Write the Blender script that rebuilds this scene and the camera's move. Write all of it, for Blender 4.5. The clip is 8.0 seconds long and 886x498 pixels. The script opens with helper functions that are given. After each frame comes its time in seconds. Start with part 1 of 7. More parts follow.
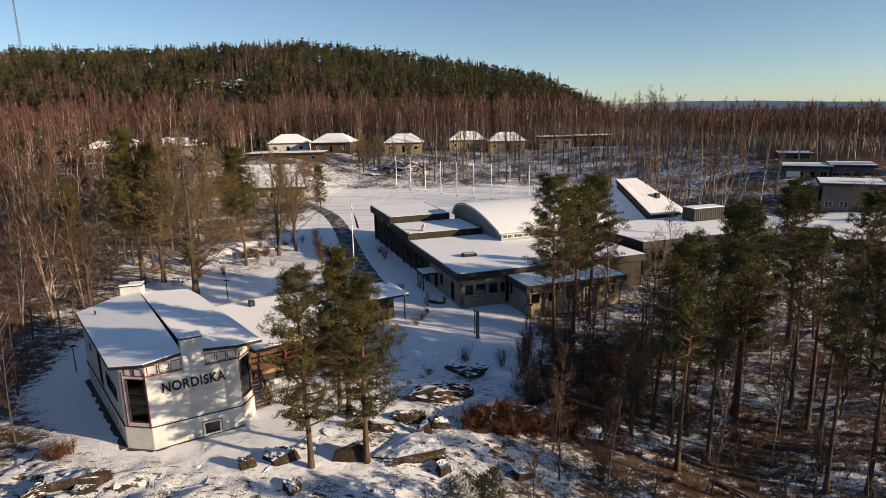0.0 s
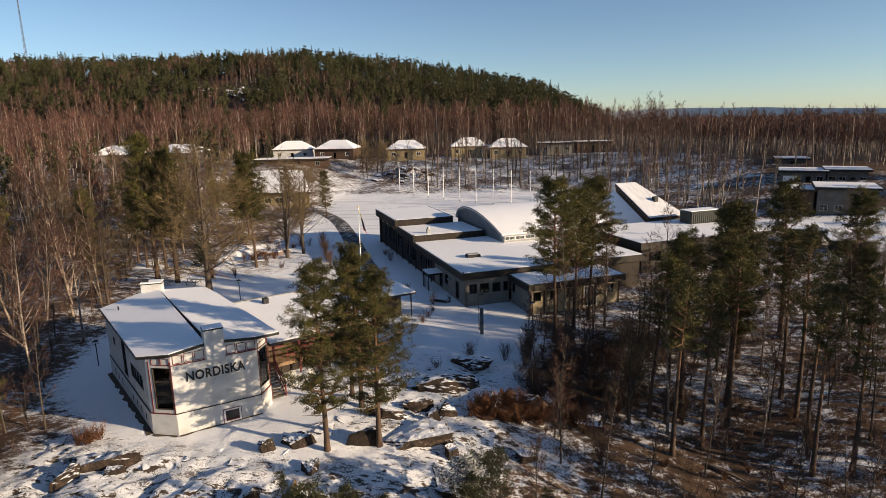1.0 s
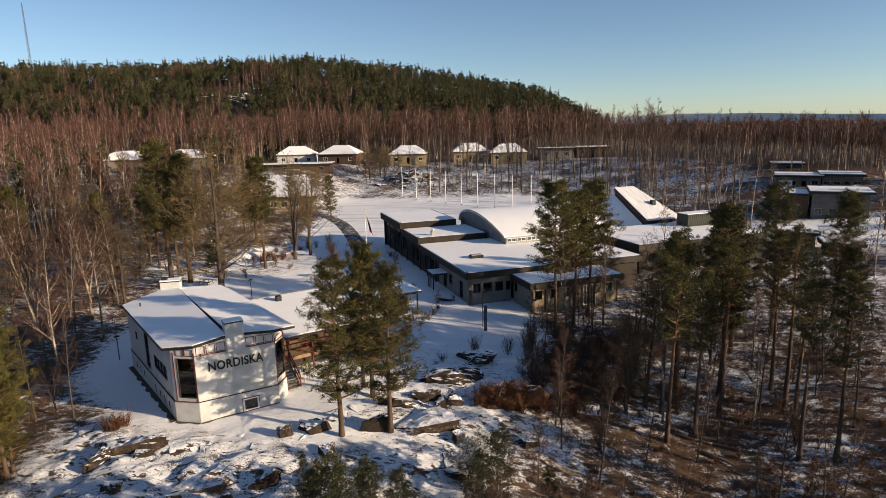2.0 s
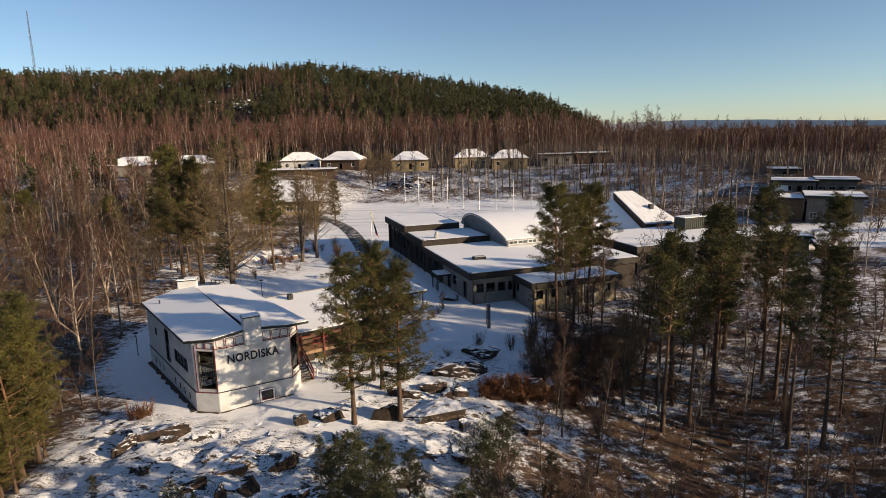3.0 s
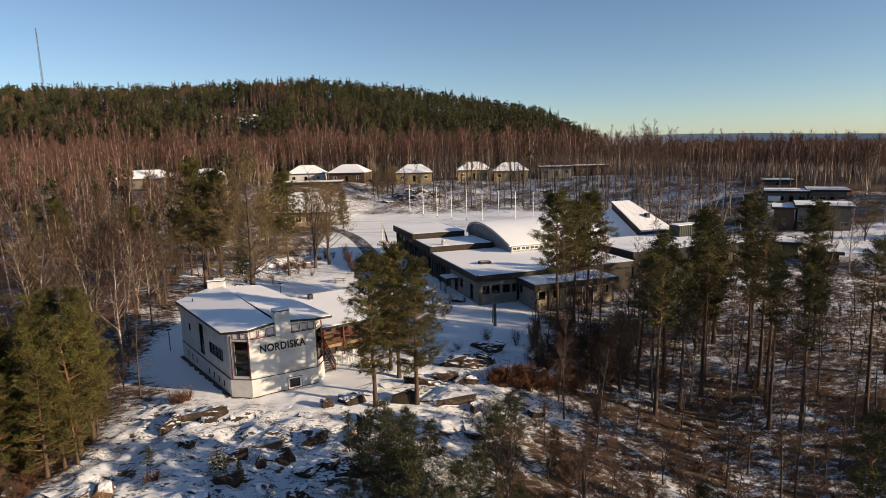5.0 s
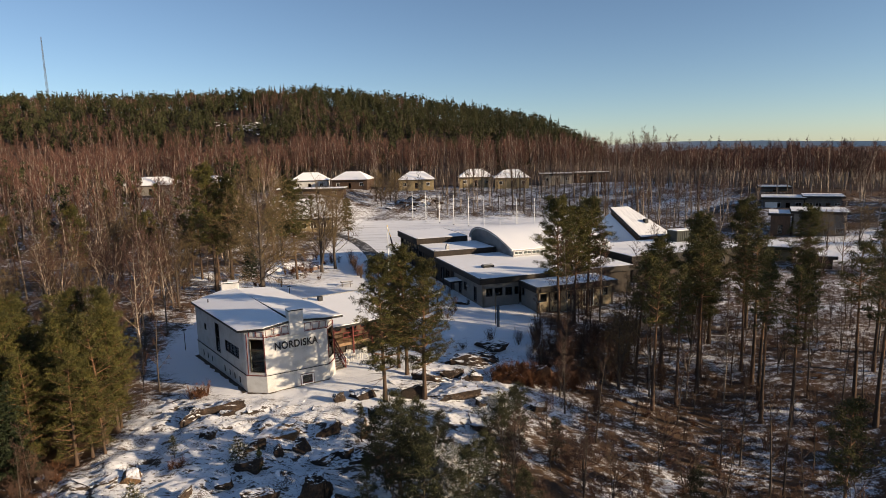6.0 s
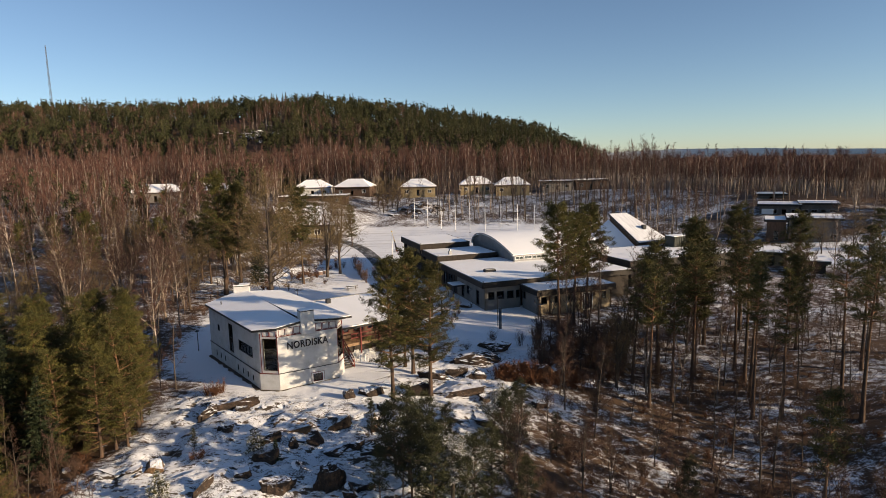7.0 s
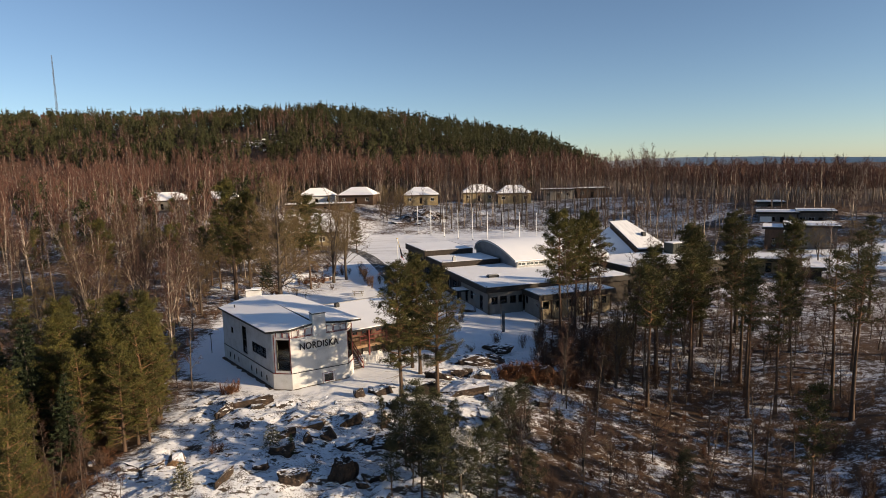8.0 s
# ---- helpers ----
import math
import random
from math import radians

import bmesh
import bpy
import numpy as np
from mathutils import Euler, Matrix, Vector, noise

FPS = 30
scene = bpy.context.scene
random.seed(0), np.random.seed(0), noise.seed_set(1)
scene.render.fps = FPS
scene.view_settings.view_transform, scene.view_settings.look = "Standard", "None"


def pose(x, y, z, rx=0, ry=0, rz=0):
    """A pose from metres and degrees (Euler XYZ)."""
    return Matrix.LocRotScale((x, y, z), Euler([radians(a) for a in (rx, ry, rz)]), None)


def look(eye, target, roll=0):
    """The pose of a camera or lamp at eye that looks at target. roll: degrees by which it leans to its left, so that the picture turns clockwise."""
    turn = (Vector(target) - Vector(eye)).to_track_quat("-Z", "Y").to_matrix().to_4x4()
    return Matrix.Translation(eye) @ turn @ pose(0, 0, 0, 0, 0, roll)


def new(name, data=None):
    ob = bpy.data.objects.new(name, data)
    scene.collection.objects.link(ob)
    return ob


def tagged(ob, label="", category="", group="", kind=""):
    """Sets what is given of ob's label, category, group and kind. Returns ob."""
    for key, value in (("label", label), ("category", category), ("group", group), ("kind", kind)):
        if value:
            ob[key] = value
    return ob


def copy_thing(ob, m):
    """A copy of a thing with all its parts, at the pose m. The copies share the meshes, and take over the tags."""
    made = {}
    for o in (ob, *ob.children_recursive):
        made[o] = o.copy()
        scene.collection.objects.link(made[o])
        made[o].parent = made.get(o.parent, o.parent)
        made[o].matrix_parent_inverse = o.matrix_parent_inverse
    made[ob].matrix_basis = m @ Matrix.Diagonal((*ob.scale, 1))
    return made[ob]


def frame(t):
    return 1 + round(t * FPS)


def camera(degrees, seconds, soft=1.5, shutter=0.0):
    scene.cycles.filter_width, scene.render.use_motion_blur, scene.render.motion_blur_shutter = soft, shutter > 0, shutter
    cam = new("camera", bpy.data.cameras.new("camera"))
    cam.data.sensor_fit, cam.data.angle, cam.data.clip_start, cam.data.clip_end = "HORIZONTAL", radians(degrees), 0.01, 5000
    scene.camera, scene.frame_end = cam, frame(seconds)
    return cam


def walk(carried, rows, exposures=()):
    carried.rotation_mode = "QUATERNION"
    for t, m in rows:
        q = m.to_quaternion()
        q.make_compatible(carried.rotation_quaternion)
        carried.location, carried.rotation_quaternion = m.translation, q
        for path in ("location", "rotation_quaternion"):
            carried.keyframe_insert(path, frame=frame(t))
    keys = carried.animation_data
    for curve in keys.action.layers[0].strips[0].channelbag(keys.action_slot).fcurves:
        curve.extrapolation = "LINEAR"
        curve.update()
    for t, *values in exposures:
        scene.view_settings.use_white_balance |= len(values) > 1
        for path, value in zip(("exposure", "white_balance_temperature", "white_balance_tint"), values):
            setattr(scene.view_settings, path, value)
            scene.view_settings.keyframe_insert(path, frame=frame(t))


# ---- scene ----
cam = camera(72.6, 8.0, soft=0.5)
PATH = [
    (0, (6.136, -3.307, 20.545), (6.036, -1.359, 20.105), -1.2),
    (0.5, (6.038, -4.548, 20.508), (5.935, -2.598, 20.078), -1.3),
    (1, (5.817, -5.807, 20.413), (5.714, -3.854, 19.995), -1.3),
    (1.5, (5.617, -7.081, 20.41), (5.514, -5.126, 20.001), -1.3),
    (3, (5.072, -10.924, 20.358), (4.968, -8.963, 19.978), -1.3),
    (3.5, (4.893, -12.097, 20.297), (4.789, -10.134, 19.928), -1.3),
    (4, (4.689, -13.392, 20.235), (4.585, -11.427, 19.877), -1.3),
    (4.5, (4.535, -14.606, 20.18), (4.431, -12.639, 19.833), -1.4),
    (6, (3.962, -18.343, 20.16), (3.856, -16.37, 19.848), -1.4),
    (6.5, (3.825, -19.577, 20.179), (3.717, -17.603, 19.879), -1.4),
    (7, (3.638, -20.806, 20.203), (3.532, -18.83, 19.915), -1.4),
    (7.5, (3.464, -21.951, 20.197), (3.356, -19.973, 19.923), -1.4),
    (8, (3.313, -23.213, 20.255), (3.203, -21.233, 19.994), -1.4),
]
walk(cam, [(t, look(e, g, r)) for t, e, g, r in PATH], [(0, 0.49, 7750, 12), (8, 0.49, 7850, 12)])

# ---- world, sun, exposure ----
SUN_AZ = radians(-19.5)      # direction towards the sun, from +x
SUN_EL = radians(15)
world = bpy.data.worlds.new("winter_sky")
scene.world = world
world.use_nodes = True
wn = world.node_tree
sky = wn.nodes.new("ShaderNodeTexSky")
sky.sky_type = "NISHITA"
sky.sun_disc = False
sky.sun_elevation = SUN_EL
sky.sun_rotation = math.pi / 2 - SUN_AZ
sky.altitude = 50
sky.air_density, sky.dust_density, sky.ozone_density = 0.76, 0.2, 3.7
wn.nodes["Background"].inputs[1].default_value = 0.105
wn.links.new(sky.outputs[0], wn.nodes["Background"].inputs[0])
sun_data = bpy.data.lights.new("sun", "SUN")
sun_data.energy, sun_data.angle, sun_data.color = 5.0, radians(0.6), (1.0, 0.86, 0.68)
sun = new("sun", sun_data)
sun.matrix_world = look((60, -30, 40), (60 - math.cos(SUN_AZ) * math.cos(SUN_EL), -30 - math.sin(SUN_AZ) * math.cos(SUN_EL), 40 - math.sin(SUN_EL)))


# ---- materials ----
def material(name, colors, rough=0.7, scale=2.0, fine=14.0, bump=0.25, depth=0.02, metal=0.0, stretch=(1, 1, 1), vary=0.0, spec=0.35, ramp=(0.35, 0.65)):
    """A surface of two or three colours, mixed by a coarse and a fine noise, with relief and, by piece, a random tint."""
    m = bpy.data.materials.new(name)
    m.use_nodes = True
    t = m.node_tree
    b = t.nodes["Principled BSDF"]
    b.inputs["Roughness"].default_value = rough
    b.inputs["Metallic"].default_value = metal
    b.inputs["Specular IOR Level"].default_value = spec
    co = t.nodes.new("ShaderNodeTexCoord")
    mp = t.nodes.new("ShaderNodeMapping")
    mp.inputs["Scale"].default_value = stretch
    t.links.new(co.outputs["Object"], mp.inputs[0])
    n1, n2 = t.nodes.new("ShaderNodeTexNoise"), t.nodes.new("ShaderNodeTexNoise")
    for n, s in ((n1, scale), (n2, fine)):
        n.inputs["Scale"].default_value = s
        n.inputs["Detail"].default_value = 3.0
        t.links.new(mp.outputs[0], n.inputs["Vector"])
    add = t.nodes.new("ShaderNodeMath")
    add.operation = "MULTIPLY_ADD"
    add.inputs[1].default_value = 0.45
    t.links.new(n2.outputs[0], add.inputs[0])
    half = t.nodes.new("ShaderNodeMath")
    half.operation = "MULTIPLY"
    half.inputs[1].default_value = 0.55
    t.links.new(n1.outputs[0], half.inputs[0])
    t.links.new(half.outputs[0], add.inputs[2])
    cr = t.nodes.new("ShaderNodeValToRGB")
    e = cr.color_ramp.elements
    e[0].position, e[1].position = ramp
    e[0].color, e[1].color = (*colors[0], 1), (*colors[-1], 1)
    if len(colors) == 3:
        k = e.new((ramp[0] + ramp[1]) / 2)
        k.color = (*colors[1], 1)
    t.links.new(add.outputs[0], cr.inputs[0])
    out = cr.outputs[0]
    if vary:
        info = t.nodes.new("ShaderNodeObjectInfo")
        mr = t.nodes.new("ShaderNodeMapRange")
        mr.inputs[3].default_value, mr.inputs[4].default_value = 1 - vary, 1 + vary
        t.links.new(info.outputs["Random"], mr.inputs[0])
        hsv = t.nodes.new("ShaderNodeHueSaturation")
        t.links.new(mr.outputs[0], hsv.inputs["Value"])
        t.links.new(out, hsv.inputs["Color"])
        out = hsv.outputs[0]
    t.links.new(out, b.inputs["Base Color"])
    if bump:
        bp = t.nodes.new("ShaderNodeBump")
        bp.inputs["Strength"].default_value = bump
        bp.inputs["Distance"].default_value = depth
        t.links.new(add.outputs[0], bp.inputs["Height"])
        t.links.new(bp.outputs[0], b.inputs["Normal"])
    return m


def topped(name, under, cap, low=0.55, high=0.8, patch=1.6):
    """The first material's colours, with snow lying where the surface looks up, in broken patches."""
    m = under.copy()
    m.name = name
    t = m.node_tree
    b = t.nodes["Principled BSDF"]
    old = b.inputs["Base Color"].links[0].from_socket
    geo = t.nodes.new("ShaderNodeNewGeometry")
    sep = t.nodes.new("ShaderNodeSeparateXYZ")
    t.links.new(geo.outputs["Normal"], sep.inputs[0])
    nz = t.nodes.new("ShaderNodeTexNoise")
    nz.inputs["Scale"].default_value = patch
    nz.inputs["Detail"].default_value = 5
    t.links.new(geo.outputs["Position"], nz.inputs["Vector"])
    ma = t.nodes.new("ShaderNodeMath")
    ma.operation = "MULTIPLY_ADD"
    ma.inputs[1].default_value = 0.9
    t.links.new(nz.outputs[0], ma.inputs[0])
    t.links.new(sep.outputs[2], ma.inputs[2])
    mr = t.nodes.new("ShaderNodeMapRange")
    mr.inputs[1].default_value, mr.inputs[2].default_value = low + 0.45, high + 0.45
    t.links.new(ma.outputs[0], mr.inputs[0])
    mx = t.nodes.new("ShaderNodeMix")
    mx.data_type = "RGBA"
    t.links.new(mr.outputs[0], mx.inputs[0])
    t.links.new(old, mx.inputs[6])
    mx.inputs[7].default_value = (*cap, 1)
    t.links.new(mx.outputs[2], b.inputs["Base Color"])
    return m


THIN_SNOW_COLORS = [(0.42, 0.43, 0.46), (0.66, 0.67, 0.7), (0.78, 0.79, 0.81)]
SNOW_COLOR = (0.86, 0.87, 0.9)
SNOW = material("snow", [(0.82, 0.84, 0.88), (0.9, 0.905, 0.92)], 0.62, 0.8, 9, 0.35, 0.03, spec=0.25)
ROOF_SNOW = material("roof_snow", [(0.87, 0.88, 0.9), (0.93, 0.93, 0.94)], 0.6, 0.35, 5, 0.25, 0.03, spec=0.25)
THIN_SNOW = material("thin_snow", THIN_SNOW_COLORS, 0.65, 0.9, 6, 0.3, 0.03, stretch=(3, 0.5, 0.5), spec=0.25, ramp=(0.3, 0.6))
PLANT_GREEN = material("plant_green", [(0.02, 0.024, 0.02), (0.036, 0.042, 0.034)], 0.55, 1.5, 16, 0.15, 0.006)
# darker copy of the grey brick: shade on the blocks is put into it
SHADED_BRICK = material("shaded_brick", [(0.085, 0.08, 0.075), (0.15, 0.14, 0.13)], 0.85, 1.0, 20, 0.3, 0.01)
WHITE_WALL = material("white_wall", [(0.4, 0.395, 0.38), (0.53, 0.53, 0.525), (0.58, 0.58, 0.58)], 0.8, 1.2, 30, 0.2, 0.01)
WHITE_PAINT = material("white_paint", [(0.7, 0.7, 0.68), (0.8, 0.8, 0.78)], 0.5, 3, 40, 0.1, 0.004)
RED_PAINT = material("red_paint", [(0.1, 0.014, 0.013), (0.17, 0.027, 0.024)], 0.55, 3, 30, 0.15, 0.005)
BLACK_METAL = material("black_metal", [(0.014, 0.014, 0.015), (0.028, 0.028, 0.03)], 0.45, 2, 20, 0.1, 0.004)
SIGN_BLACK = material("sign_black", [(0.008, 0.008, 0.009), (0.014, 0.014, 0.016)], 0.4, 2, 20, 0.05, 0.003)
DARK_WOOD = material("dark_wood", [(0.018, 0.013, 0.01), (0.045, 0.032, 0.024)], 0.75, 2, 12, 0.4, 0.01, stretch=(6, 6, 0.6), vary=0.25)
FASCIA = material("fascia", [(0.02, 0.016, 0.013), (0.042, 0.034, 0.028)], 0.7, 1.5, 14, 0.25, 0.008, stretch=(1, 1, 5))
CONCRETE = material("concrete", [(0.165, 0.155, 0.14), (0.24, 0.227, 0.207)], 0.85, 0.9, 22, 0.25, 0.01)
YELLOW_PANEL = material("yellow_panel", [(0.16, 0.115, 0.065), (0.33, 0.26, 0.165), (0.4, 0.33, 0.23)], 0.8, 0.8, 16, 0.25, 0.01)
YELLOW_BRICK = material("yellow_brick", [(0.22, 0.165, 0.09), (0.36, 0.28, 0.165)], 0.85, 1.2, 25, 0.3, 0.01)
GREY_BRICK = material("grey_brick", [(0.16, 0.145, 0.13), (0.25, 0.23, 0.205)], 0.85, 1.0, 20, 0.3, 0.01)
BROWN_PANEL = material("brown_panel", [(0.07, 0.042, 0.028), (0.13, 0.08, 0.055)], 0.8, 1.4, 16, 0.25, 0.01, stretch=(3, 3, 0.8))
RIBBED = material("ribbed_metal", [(0.24, 0.25, 0.26), (0.34, 0.35, 0.36)], 0.5, 0.8, 14, 0.1, 0.004, metal=0.3)
GREY_PAINT = material("grey_paint", [(0.28, 0.28, 0.28), (0.36, 0.36, 0.355)], 0.6, 1.4, 20, 0.1, 0.004)
DECK_WOOD = material("deck_wood", [(0.2, 0.12, 0.07), (0.34, 0.22, 0.13)], 0.75, 2, 16, 0.3, 0.006, stretch=(1, 7, 1))
GREY_WOOD = material("grey_wood", [(0.13, 0.12, 0.105), (0.23, 0.21, 0.185)], 0.8, 3, 20, 0.3, 0.006)
POLE_WHITE = material("pole_white", [(0.74, 0.74, 0.73), (0.82, 0.82, 0.81)], 0.35, 1, 20, 0.05, 0.002)
STEEL = material("steel", [(0.2, 0.2, 0.21), (0.3, 0.3, 0.31)], 0.4, 2, 20, 0.1, 0.003, metal=0.8)
POST_BLUE = material("post_blue", [(0.025, 0.04, 0.06), (0.045, 0.065, 0.09)], 0.5, 2, 20, 0.1, 0.004)
INTERIOR = material("interior", [(0.16, 0.14, 0.12), (0.22, 0.2, 0.17)], 0.9, 1, 8, 0.1, 0.01)
ASPHALT = material("asphalt", [(0.04, 0.04, 0.042), (0.065, 0.064, 0.064), (0.62, 0.63, 0.66)], 0.8, 0.9, 4.0, 0.4, 0.03, stretch=(1, 1, 1), ramp=(0.42, 0.62))
ROCK = material("rock", [(0.012, 0.009, 0.008), (0.034, 0.023, 0.017), (0.085, 0.054, 0.037)], 0.9, 1.6, 9, 1.0, 0.12, vary=0.25)
OCHRE_ROCK = topped("ochre_rock", material("ochre_stone", [(0.04, 0.026, 0.017), (0.12, 0.07, 0.036), (0.21, 0.125, 0.065)], 0.9, 1.6, 7, 1.0, 0.15), SNOW_COLOR, 0.8, 0.95, 2.0)
RUST_ROCK = topped("rust_rock", material("rust_stone", [(0.02, 0.012, 0.009), (0.05, 0.026, 0.016), (0.09, 0.042, 0.022)], 0.9, 1.8, 9, 1.0, 0.12), SNOW_COLOR, 0.85, 0.98, 2.0)
CAPPED_ROCK = topped("capped_rock", ROCK, SNOW_COLOR, 0.62, 0.74, 1.0)
SNOWY_ROCK = topped("snowy_rock", ROCK, SNOW_COLOR, 0.74, 0.9, 1.9)
PINE_BARK = material("pine_bark", [(0.05, 0.032, 0.024), (0.12, 0.075, 0.05)], 0.9, 2, 16, 0.8, 0.03, stretch=(3, 3, 0.7))
PINE_BARK_HIGH = material("pine_bark_high", [(0.1, 0.052, 0.03), (0.21, 0.11, 0.06)], 0.85, 2, 16, 0.5, 0.02, stretch=(3, 3, 1))
FALLEN_BARK = material("fallen_bark", [(0.1, 0.08, 0.065), (0.24, 0.2, 0.165)], 0.9, 2, 14, 0.6, 0.02)
DARK_BARK = material("dark_bark", [(0.04, 0.03, 0.024), (0.1, 0.078, 0.062)], 0.9, 2, 14, 0.8, 0.03, stretch=(3, 3, 0.7))
BIRCH_BARK = material("birch_bark", [(0.04, 0.03, 0.024), (0.14, 0.108, 0.085), (0.4, 0.33, 0.275)], 0.75, 0.7, 9, 0.3, 0.01, stretch=(1, 1, 1.2), ramp=(0.36, 0.6), vary=0.45)
PALE_BARK = material("pale_birch_bark", [(0.05, 0.035, 0.026), (0.14, 0.1, 0.075), (0.38, 0.3, 0.235)], 0.75, 0.9, 9, 0.3, 0.01, ramp=(0.34, 0.58), vary=0.2)
BIRCH_TWIG = material("birch_twig", [(0.04, 0.021, 0.016), (0.09, 0.044, 0.032)], 0.8, 0.7, 5, 0.0, vary=0.25)
FAR_BARK = material("far_birch_bark", [(0.09, 0.068, 0.056), (0.46, 0.38, 0.32)], 0.8, 0.35, 4, 0.0)
BIRCH_TWIG_FAR = material("birch_twig_far", [(0.045, 0.024, 0.019), (0.095, 0.043, 0.033), (0.15, 0.075, 0.055)], 0.85, 0.06, 0.5, 0.0)
OAK_TWIG = material("oak_twig", [(0.08, 0.054, 0.026), (0.19, 0.132, 0.064)], 0.85, 0.7, 5, 0.0, vary=0.2)
NEEDLE = material("needle", [(0.024, 0.026, 0.008), (0.058, 0.054, 0.014), (0.13, 0.112, 0.03)], 0.65, 0.6, 4, 0.0, vary=0.22, spec=0.25)
# needle colour darkened: the shade over the young pines is put into it
SHADED_YOUNG_NEEDLE = material("shaded_young_needle", [(0.014, 0.018, 0.008), (0.028, 0.031, 0.012), (0.055, 0.052, 0.02)], 0.65, 0.6, 4, 0.0, vary=0.22, spec=0.25)
SPRUCE_NEEDLE = material("spruce_needle", [(0.012, 0.02, 0.009), (0.03, 0.04, 0.016)], 0.7, 0.6, 4, 0.0, vary=0.25, spec=0.25)
SNOWY_NEEDLE = topped("snowy_needle", NEEDLE, SNOW_COLOR, 0.55, 0.8, 3.0)
SNOW_LADEN = topped("snow_laden_needle", NEEDLE, SNOW_COLOR, 0.28, 0.55, 2.2)
FAR_NEEDLE = material("far_needle", [(0.02, 0.026, 0.011), (0.044, 0.048, 0.02), (0.085, 0.075, 0.034)], 0.8, 0.09, 0.7, 0.0, spec=0.2)
PINK_STONE = material("pink_stone", [(0.15, 0.1, 0.085), (0.25, 0.18, 0.155)], 0.85, 2, 14, 0.3, 0.01)
GRAVEL = material("gravel", [(0.045, 0.034, 0.026), (0.12, 0.092, 0.07)], 0.9, 3, 30, 0.7, 0.03)
RUST_SHRUB = material("rust_shrub", [(0.065, 0.026, 0.013), (0.15, 0.062, 0.028)], 0.85, 1, 8, 0.0, vary=0.25)
DRY_GRASS = material("dry_grass", [(0.12, 0.08, 0.04), (0.24, 0.165, 0.085)], 0.85, 1, 8, 0.0)
BROWN_SHRUB = material("brown_shrub", [(0.06, 0.035, 0.026), (0.13, 0.075, 0.05)], 0.85, 1, 8, 0.0, vary=0.3)
# pale blue-grey: the haze before the hills is in this colour
HAZY_HILL = material("hazy_hill", [(0.6, 0.66, 0.7), (0.68, 0.73, 0.76)], 0.95, 0.004, 0.05, 0.0, spec=0.1)
FLAG_YELLOW = material("flag_yellow", [(0.72, 0.5, 0.03), (0.8, 0.58, 0.05)], 0.8, 4, 30, 0.1, 0.002)
FLAG_BLUE = material("flag_blue", [(0.008, 0.01, 0.022), (0.014, 0.018, 0.04)], 0.8, 4, 30, 0.1, 0.002)
FLAG_RED = material("flag_red", [(0.45, 0.03, 0.03), (0.55, 0.05, 0.04)], 0.8, 4, 30, 0.1, 0.002)


def glass_material():
    m = bpy.data.materials.new("window_glass")
    m.use_nodes = True
    t = m.node_tree
    t.nodes.remove(t.nodes["Principled BSDF"])
    tr, gl, mx, fr = (t.nodes.new(k) for k in ("ShaderNodeBsdfTransparent", "ShaderNodeBsdfGlossy", "ShaderNodeMixShader", "ShaderNodeFresnel"))
    tr.inputs[0].default_value = (0.55, 0.6, 0.6, 1)
    gl.inputs["Roughness"].default_value = 0.02
    fr.inputs[0].default_value = 1.6
    t.links.new(fr.outputs[0], mx.inputs[0])
    t.links.new(tr.outputs[0], mx.inputs[1])
    t.links.new(gl.outputs[0], mx.inputs[2])
    t.links.new(mx.outputs[0], t.nodes["Material Output"].inputs[0])
    return m


GLASS = glass_material()


# ---- building blocks ----
def thing(name, at, label, category, group="", turn=0.0, kind=""):
    ob = new(name)
    ob.empty_display_size = 0.3
    ob.matrix_basis = Matrix.Translation(at) @ Matrix.Rotation(turn, 4, "Z")
    return tagged(ob, label, category, group, kind)


def part(name, bm, material, parent, label=""):
    """Links a bmesh as one mesh object under a thing or a part; the parent's own frame is the mesh's."""
    me = bpy.data.meshes.new(name)
    bm.to_mesh(me)
    bm.free()
    me.materials.append(material)
    ob = new(name, me)
    ob.parent = parent
    return tagged(ob, label)


def mesh_part(name, V, F, mats, parent, label="", slots=None):
    me = bpy.data.meshes.new(name)
    V, F = np.asarray(V, dtype=np.float32), np.asarray(F, dtype=np.int32)
    me.vertices.add(len(V))
    me.vertices.foreach_set("co", V.ravel())
    me.loops.add(len(F) * 3)
    me.loops.foreach_set("vertex_index", F.ravel())
    me.polygons.add(len(F))
    me.polygons.foreach_set("loop_start", np.arange(0, len(F) * 3, 3, dtype=np.int32))
    for m in mats:
        me.materials.append(m)
    if slots is not None:
        me.polygons.foreach_set("material_index", np.asarray(slots, dtype=np.int32))
    me.update(calc_edges=True)
    ob = new(name, me)
    if parent:
        ob.parent = parent
    return tagged(ob, label)


def box(bm, x0, x1, y0, y1, z0, z1, m=None):
    vs = [bm.verts.new((x, y, z)) for z in (z0, z1) for x, y in ((x0, y0), (x1, y0), (x1, y1), (x0, y1))]
    for q in ((3, 2, 1, 0), (4, 5, 6, 7), (0, 1, 5, 4), (1, 2, 6, 5), (2, 3, 7, 6), (3, 0, 4, 7)):
        bm.faces.new([vs[i] for i in q])
    if m is not None:
        for v in vs:
            v.co = m @ v.co
    return vs


def boxes(*dims, m=None, bevel=0.0):
    bm = bmesh.new()
    for d in dims:
        box(bm, *d, m=m)
    if bevel:
        bmesh.ops.bevel(bm, geom=bm.edges[:], offset=bevel, segments=1, affect="EDGES")
    return bm


